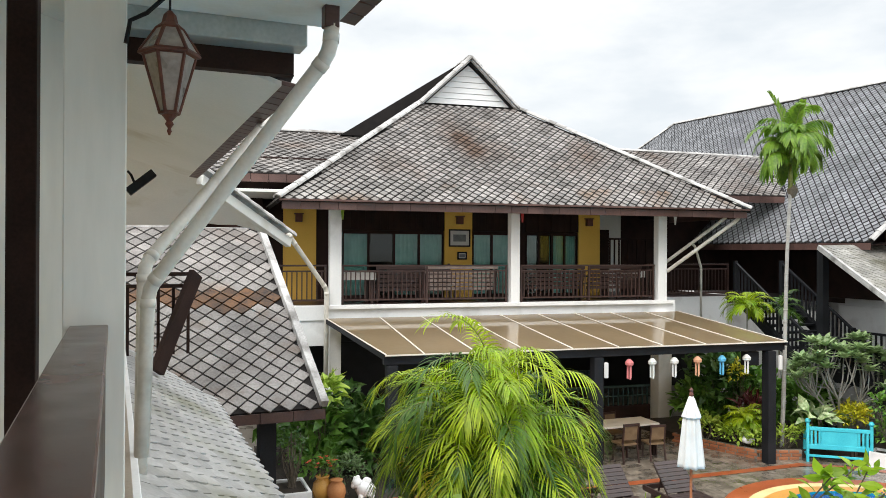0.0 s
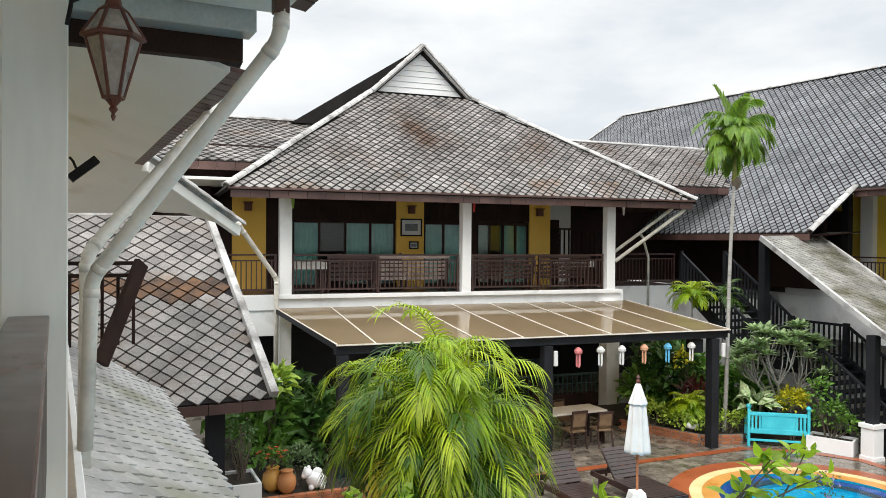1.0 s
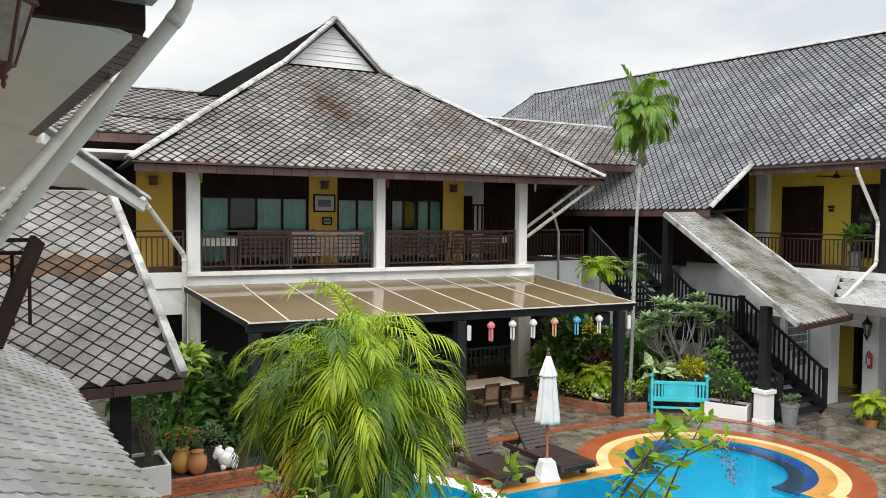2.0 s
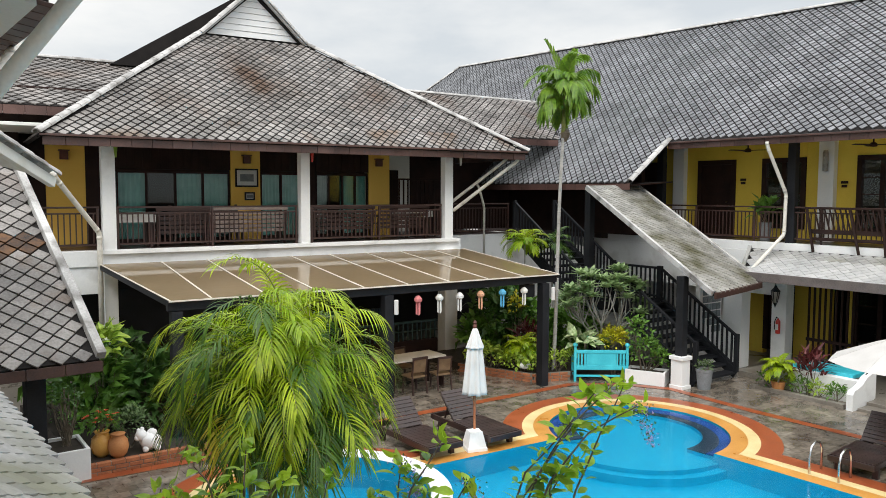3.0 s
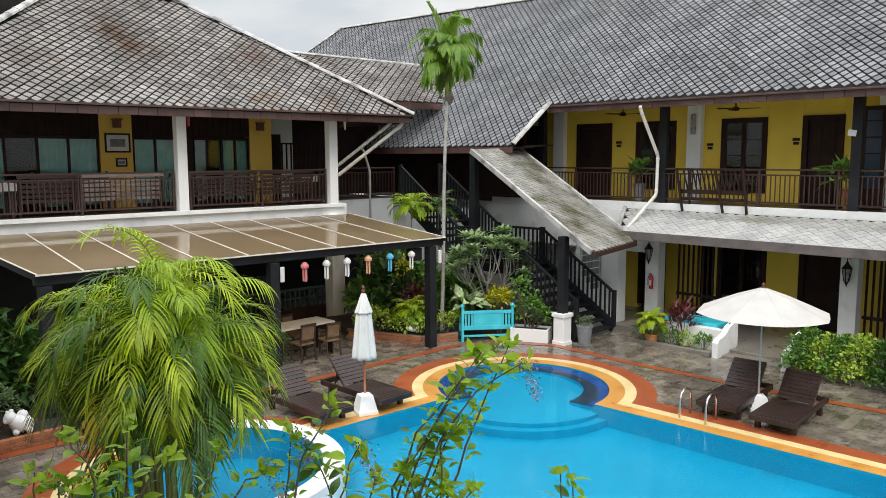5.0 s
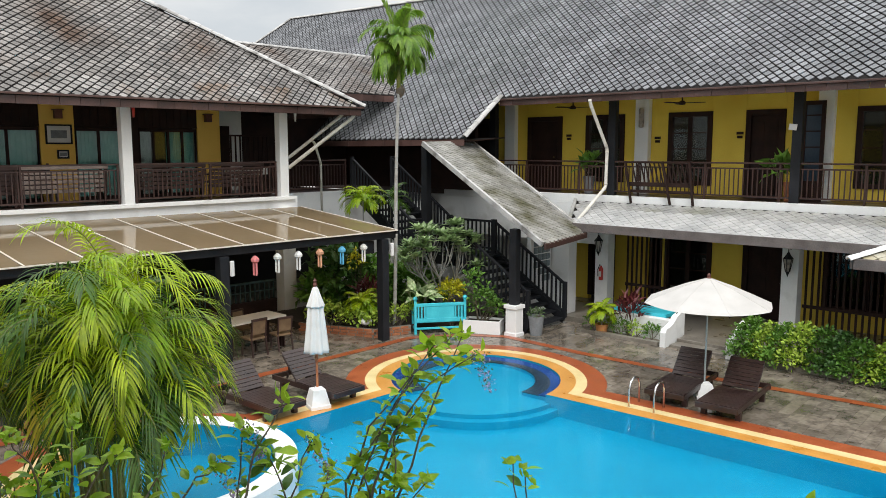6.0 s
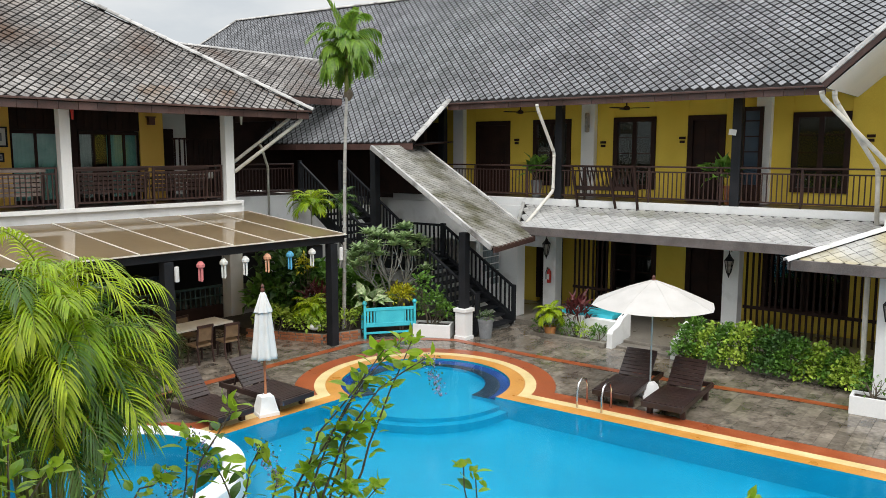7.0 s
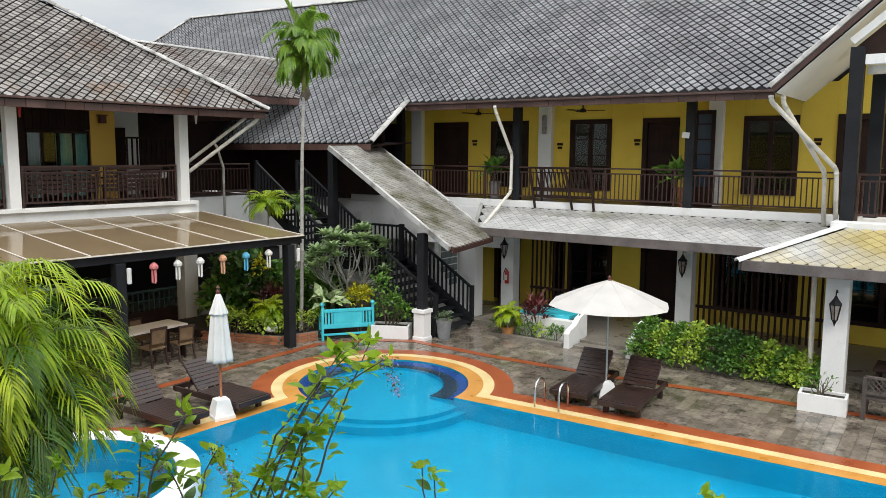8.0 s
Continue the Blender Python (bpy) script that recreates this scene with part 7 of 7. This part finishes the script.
shrub("red_flowers", (1.86, 13.62, 0.60), [((0, 0, 0.18), (0.28, 0.25, 0.18))], 140, 0.10, 0.05, LEAF_MID, "orange-red flowers in the ochre jar", "flowers", seed=101, flowers=(PETAL_R, 16, 0.05))
shrub("silver_bush", (2.36, 13.85, 0.19), [((0, 0, 0.4), (0.3, 0.28, 0.38))], 420, 0.07, 0.035, LEAF_GREY, "silver-green bushy plant in the flower bed", seed=102)
shrub("red_flowers", (3.7, 14.2, 0.19), [((0, 0, 0.5), (0.45, 0.35, 0.4))], 260, 0.14, 0.07, LEAF, "dark bush with scattered red flowers", "flowers", seed=103, flowers=(PETAL_R, 9, 0.05))
shrub("white_flower_shrub", (2.05, 14.9, 0.19), [((0, 0, 1.65), (0.35, 0.3, 0.3))], 60, 0.34, 0.13, LEAF_LIME, "lime-leaved shrub with white blossoms", seed=104, flowers=(PETAL_W, 5, 0.09), twigs=7)
shrub("climber", (1.34, 13.6, 0.46), [((0, 0.1, 0.6), (0.25, 0.25, 0.6))], 90, 0.10, 0.05, LEAF, "thin twiggy climber in the white planter box", "pot plant", seed=105, twigs=26)

# flowering sprays just below the rail
rnd = random.Random(120)


def spray(at, arcs, label, seed, leaf_n=11, violet=(), bare=0.40):
    r = random.Random(seed)
    t = thing("flowering_spray", pose(*at), label, "shrub", "flowering sprays")
    lf, sh, vi, bd = Form(), Form(), Form(), Form()
    stalk = Form()
    for i, (end, bend) in enumerate(arcs):
        e = Vector(end)
        sway = unit(r) * 0.09
        pts = [Vector((0, 0, 0)).lerp(e, k / 10) + (Vector(bend) * 1.6 + sway) * math.sin(math.pi * k / 10) + unit(r) * 0.014 for k in range(11)]
        Form().tube(pts, 0.008, 5, 0.0025).make("twig", TWIG, t)
        stalk.tube([(0.06 * math.cos(i * 2.2), 0.06 * math.sin(i * 2.2), -at[2]), (0.02, 0.02, -at[2] * 0.5), (0, 0, 0.01)], 0.014, 5, 0.009)
        for k in range(leaf_n):
            s = bare + (1 - bare) * (k + r.random()) / leaf_n
            j = min(int(s * 10), 9)
            p = pts[j].lerp(pts[j + 1], s * 10 - j)
            d0 = (pts[j + 1] - pts[j]).normalized()
            for sg in (0, 1):
                a = k * 1.7 + sg * 3.14 + r.uniform(-0.4, 0.4)
                d = (d0 * 0.45 + Vector((math.cos(a), math.sin(a), r.uniform(-0.15, 0.4)))).normalized()
                n = (Vector((0, 0, 1)) + unit(r) * 0.6)
                n = (n - d * n.dot(d)).normalized()
                z = r.uniform(0.036, 0.095)
                b = p + d * r.uniform(0.006, 0.035)
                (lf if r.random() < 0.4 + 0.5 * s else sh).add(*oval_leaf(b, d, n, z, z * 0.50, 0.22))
        for k in range(7):
            d = (unit(r) + Vector((0, 0, 0.35))).normalized()
            n = unit(r)
            n = (n - d * n.dot(d)).normalized()
            z = r.uniform(0.035, 0.085)
            lf.add(*oval_leaf(pts[-1] + unit(r) * 0.03, d, n, z, z * 0.48, 0.2))
        if i in violet:
            q = pts[-1]
            for k in range(170):
                s = k / 170
                w = 0.030 * (1 - 0.7 * s)
                p = q + Vector((0.07 * s + r.gauss(0, w), -0.03 * s + r.gauss(0, w), 0.02 - 0.19 * s))
                (vi if r.random() < 0.25 + 0.6 * s else bd).add(*leaf_verts(p, unit(r), unit(r).orthogonal().normalized(), 0.012, 0.009))
    tagged(stalk.make("stalk", TWIG, t), kind="stuff")
    tagged(lf.make("foliage", LEAF_SPRAY, t), kind="stuff")
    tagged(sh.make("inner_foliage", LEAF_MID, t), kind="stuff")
    if vi.f:
        tagged(vi.make("blossom", PETAL_V, t), kind="stuff")
        tagged(bd.make("bud", LEAF_GREY, t), kind="stuff")


spray((1.84, 2.32, 2.6), [((0.40, -0.04, 1.20), (-0.06, 0.06, 0.02)), ((0.36, 0.0, 1.16), (-0.08, 0.06, 0)), ((0.46, -0.14, 1.15), (-0.04, 0.04, 0.08)), ((0.27, 0.02, 1.05), (-0.06, 0.05, 0)), ((0.22, -0.02, 0.92), (-0.04, 0.04, 0)), ((0.16, 0.03, 0.86), (-0.03, 0.02, 0)), ((0.44, -0.08, 1.22), (-0.06, 0.05, 0.04))], "leafy flowering spray with violet blossom", 121, leaf_n=13, violet=(2, 8), bare=0.50)
spray((1.72, 2.42, 2.6), [((0.16, 0.0, 0.72), (0, 0, 0)), ((0.26, -0.12, 0.66), (0, 0, 0)), ((0.04, 0.06, 0.70), (0, 0, 0)), ((0.34, -0.2, 0.64), (0, 0, 0))], "low leafy shoots below the tall spray", 128, leaf_n=11, bare=0.6)
spray((1.42, 2.66, 2.74), [((0.06, 0.0, 0.78), (0, 0, 0)), ((0.20, -0.08, 0.86), (0, 0, 0.03)), ((0.14, -0.05, 0.64), (0.03, 0, 0)), ((0.28, -0.16, 0.70), (0, 0, 0.03))], "low leafy spray with violet blossom", 122, violet=(0, 3))
spray((1.12, 2.78, 2.74), [((0.10, 0.0, 0.72), (0, 0, 0)), ((0.25, -0.1, 0.62), (0, 0, 0.05))], "green flowering spray with hanging buds", 127, violet=(1,))
spray((0.82, 2.92, 2.74), [((0.1, 0.0, 0.84), (0, 0, 0)), ((-0.10, 0.05, 0.86), (0, 0, 0.05)), ((0.22, -0.08, 0.74), (0, 0, 0.05)), ((0.0, 0.02, 0.70), (0, 0, 0)), ((-0.15, 0.06, 0.68), (0, 0, 0.1))], "lime-leaved spray rising below the rail", 123, violet=(4,))
spray((0.52, 3.0, 2.74), [((0.08, 0.0, 0.72), (0, 0, 0)), ((-0.15, 0.05, 0.64), (0, 0, 0.05)), ((0.2, -0.08, 0.66), (0, 0, 0.05))], "lime-leaved spray beside the low roof", 126)
spray((2.28, 1.94, 2.75), [((0.0, 0.0, 0.58), (0, 0, 0)), ((0.05, -0.03, 0.54), (0, 0, 0))], "short green sprig tip", 124, leaf_n=4)
spray((2.80, 0.98, 2.7), [((0.0, 0.0, 0.60), (0, 0, 0)), ((0.07, -0.06, 0.56), (0, 0, 0))], "lime sprig at the edge of the planting", 125, leaf_n=5)


# ---------------------------------------------------------------- paving stones, last
OUTER = shore(0.86)
rnd = random.Random(200)
pav = thing("paving", WORLD, "wet grey-brown stone paving laid in offset rows", "paving", kind="structure")
SIZE = (0.31, 0.21)
singles, rest = 0, Form()
vs = [(-SIZE[0] / 2 + 0.0015, -SIZE[1] / 2 + 0.0015, 0), (SIZE[0] / 2 - 0.0015, -SIZE[1] / 2 + 0.0015, 0), (SIZE[0] / 2 - 0.0015, SIZE[1] / 2 - 0.0015, 0), (-SIZE[0] / 2 + 0.0015, SIZE[1] / 2 - 0.0015, 0)]
stone_v = [(x * 0.985, y * 0.98, 0.0) for x, y, _ in vs] + [(x, y, -0.004) for x, y, _ in vs] + [(x, y, -0.014) for x, y, _ in vs]
stone_f = [(0, 1, 2, 3)] + [(i, 4 + i, 4 + (i + 1) % 4, (i + 1) % 4) for i in range(4)] + [(4 + i, 8 + i, 8 + (i + 1) % 4, 4 + (i + 1) % 4) for i in range(4)]
me = Form().add(stone_v, stone_f).mesh("paving_stone")
me.materials.append(PAVING_ONE)
turn = pose(0, 0, 0, 0, 0, 5)
for i in range(-4, 66):
    for j in range(-40, 100):
        c = turn @ Vector((i * SIZE[0] + (SIZE[0] / 2 if j % 2 else 0), j * SIZE[1], 0))
        if not (0.9 < c.x < 18.0 and -4 < c.y < 18.0) or inside(c, OUTER):
            continue
        if (WING.inverted() @ c).x > 17.25 or (NEAR.inverted() @ c).x < 1.4:
            continue
        z = 0.014 + rnd.uniform(-0.002, 0.002)
        tilt = (rnd.gauss(0, 0.4), rnd.gauss(0, 0.4))
        if 12.9 < c.x < 16.3 and 2.4 < c.y < 7.0 and singles < 290:
            put("paving_stone", me, None, pav, at=pose(c.x, c.y, z, *tilt, 5))
            singles += 1
        else:
            m4 = pose(c.x, c.y, z, *tilt, 5)
            rest.add([m4 @ Vector(v) for v in stone_v], stone_f)
tagged(rest.make("paving_stones", PAVING, pav), kind="stuff")
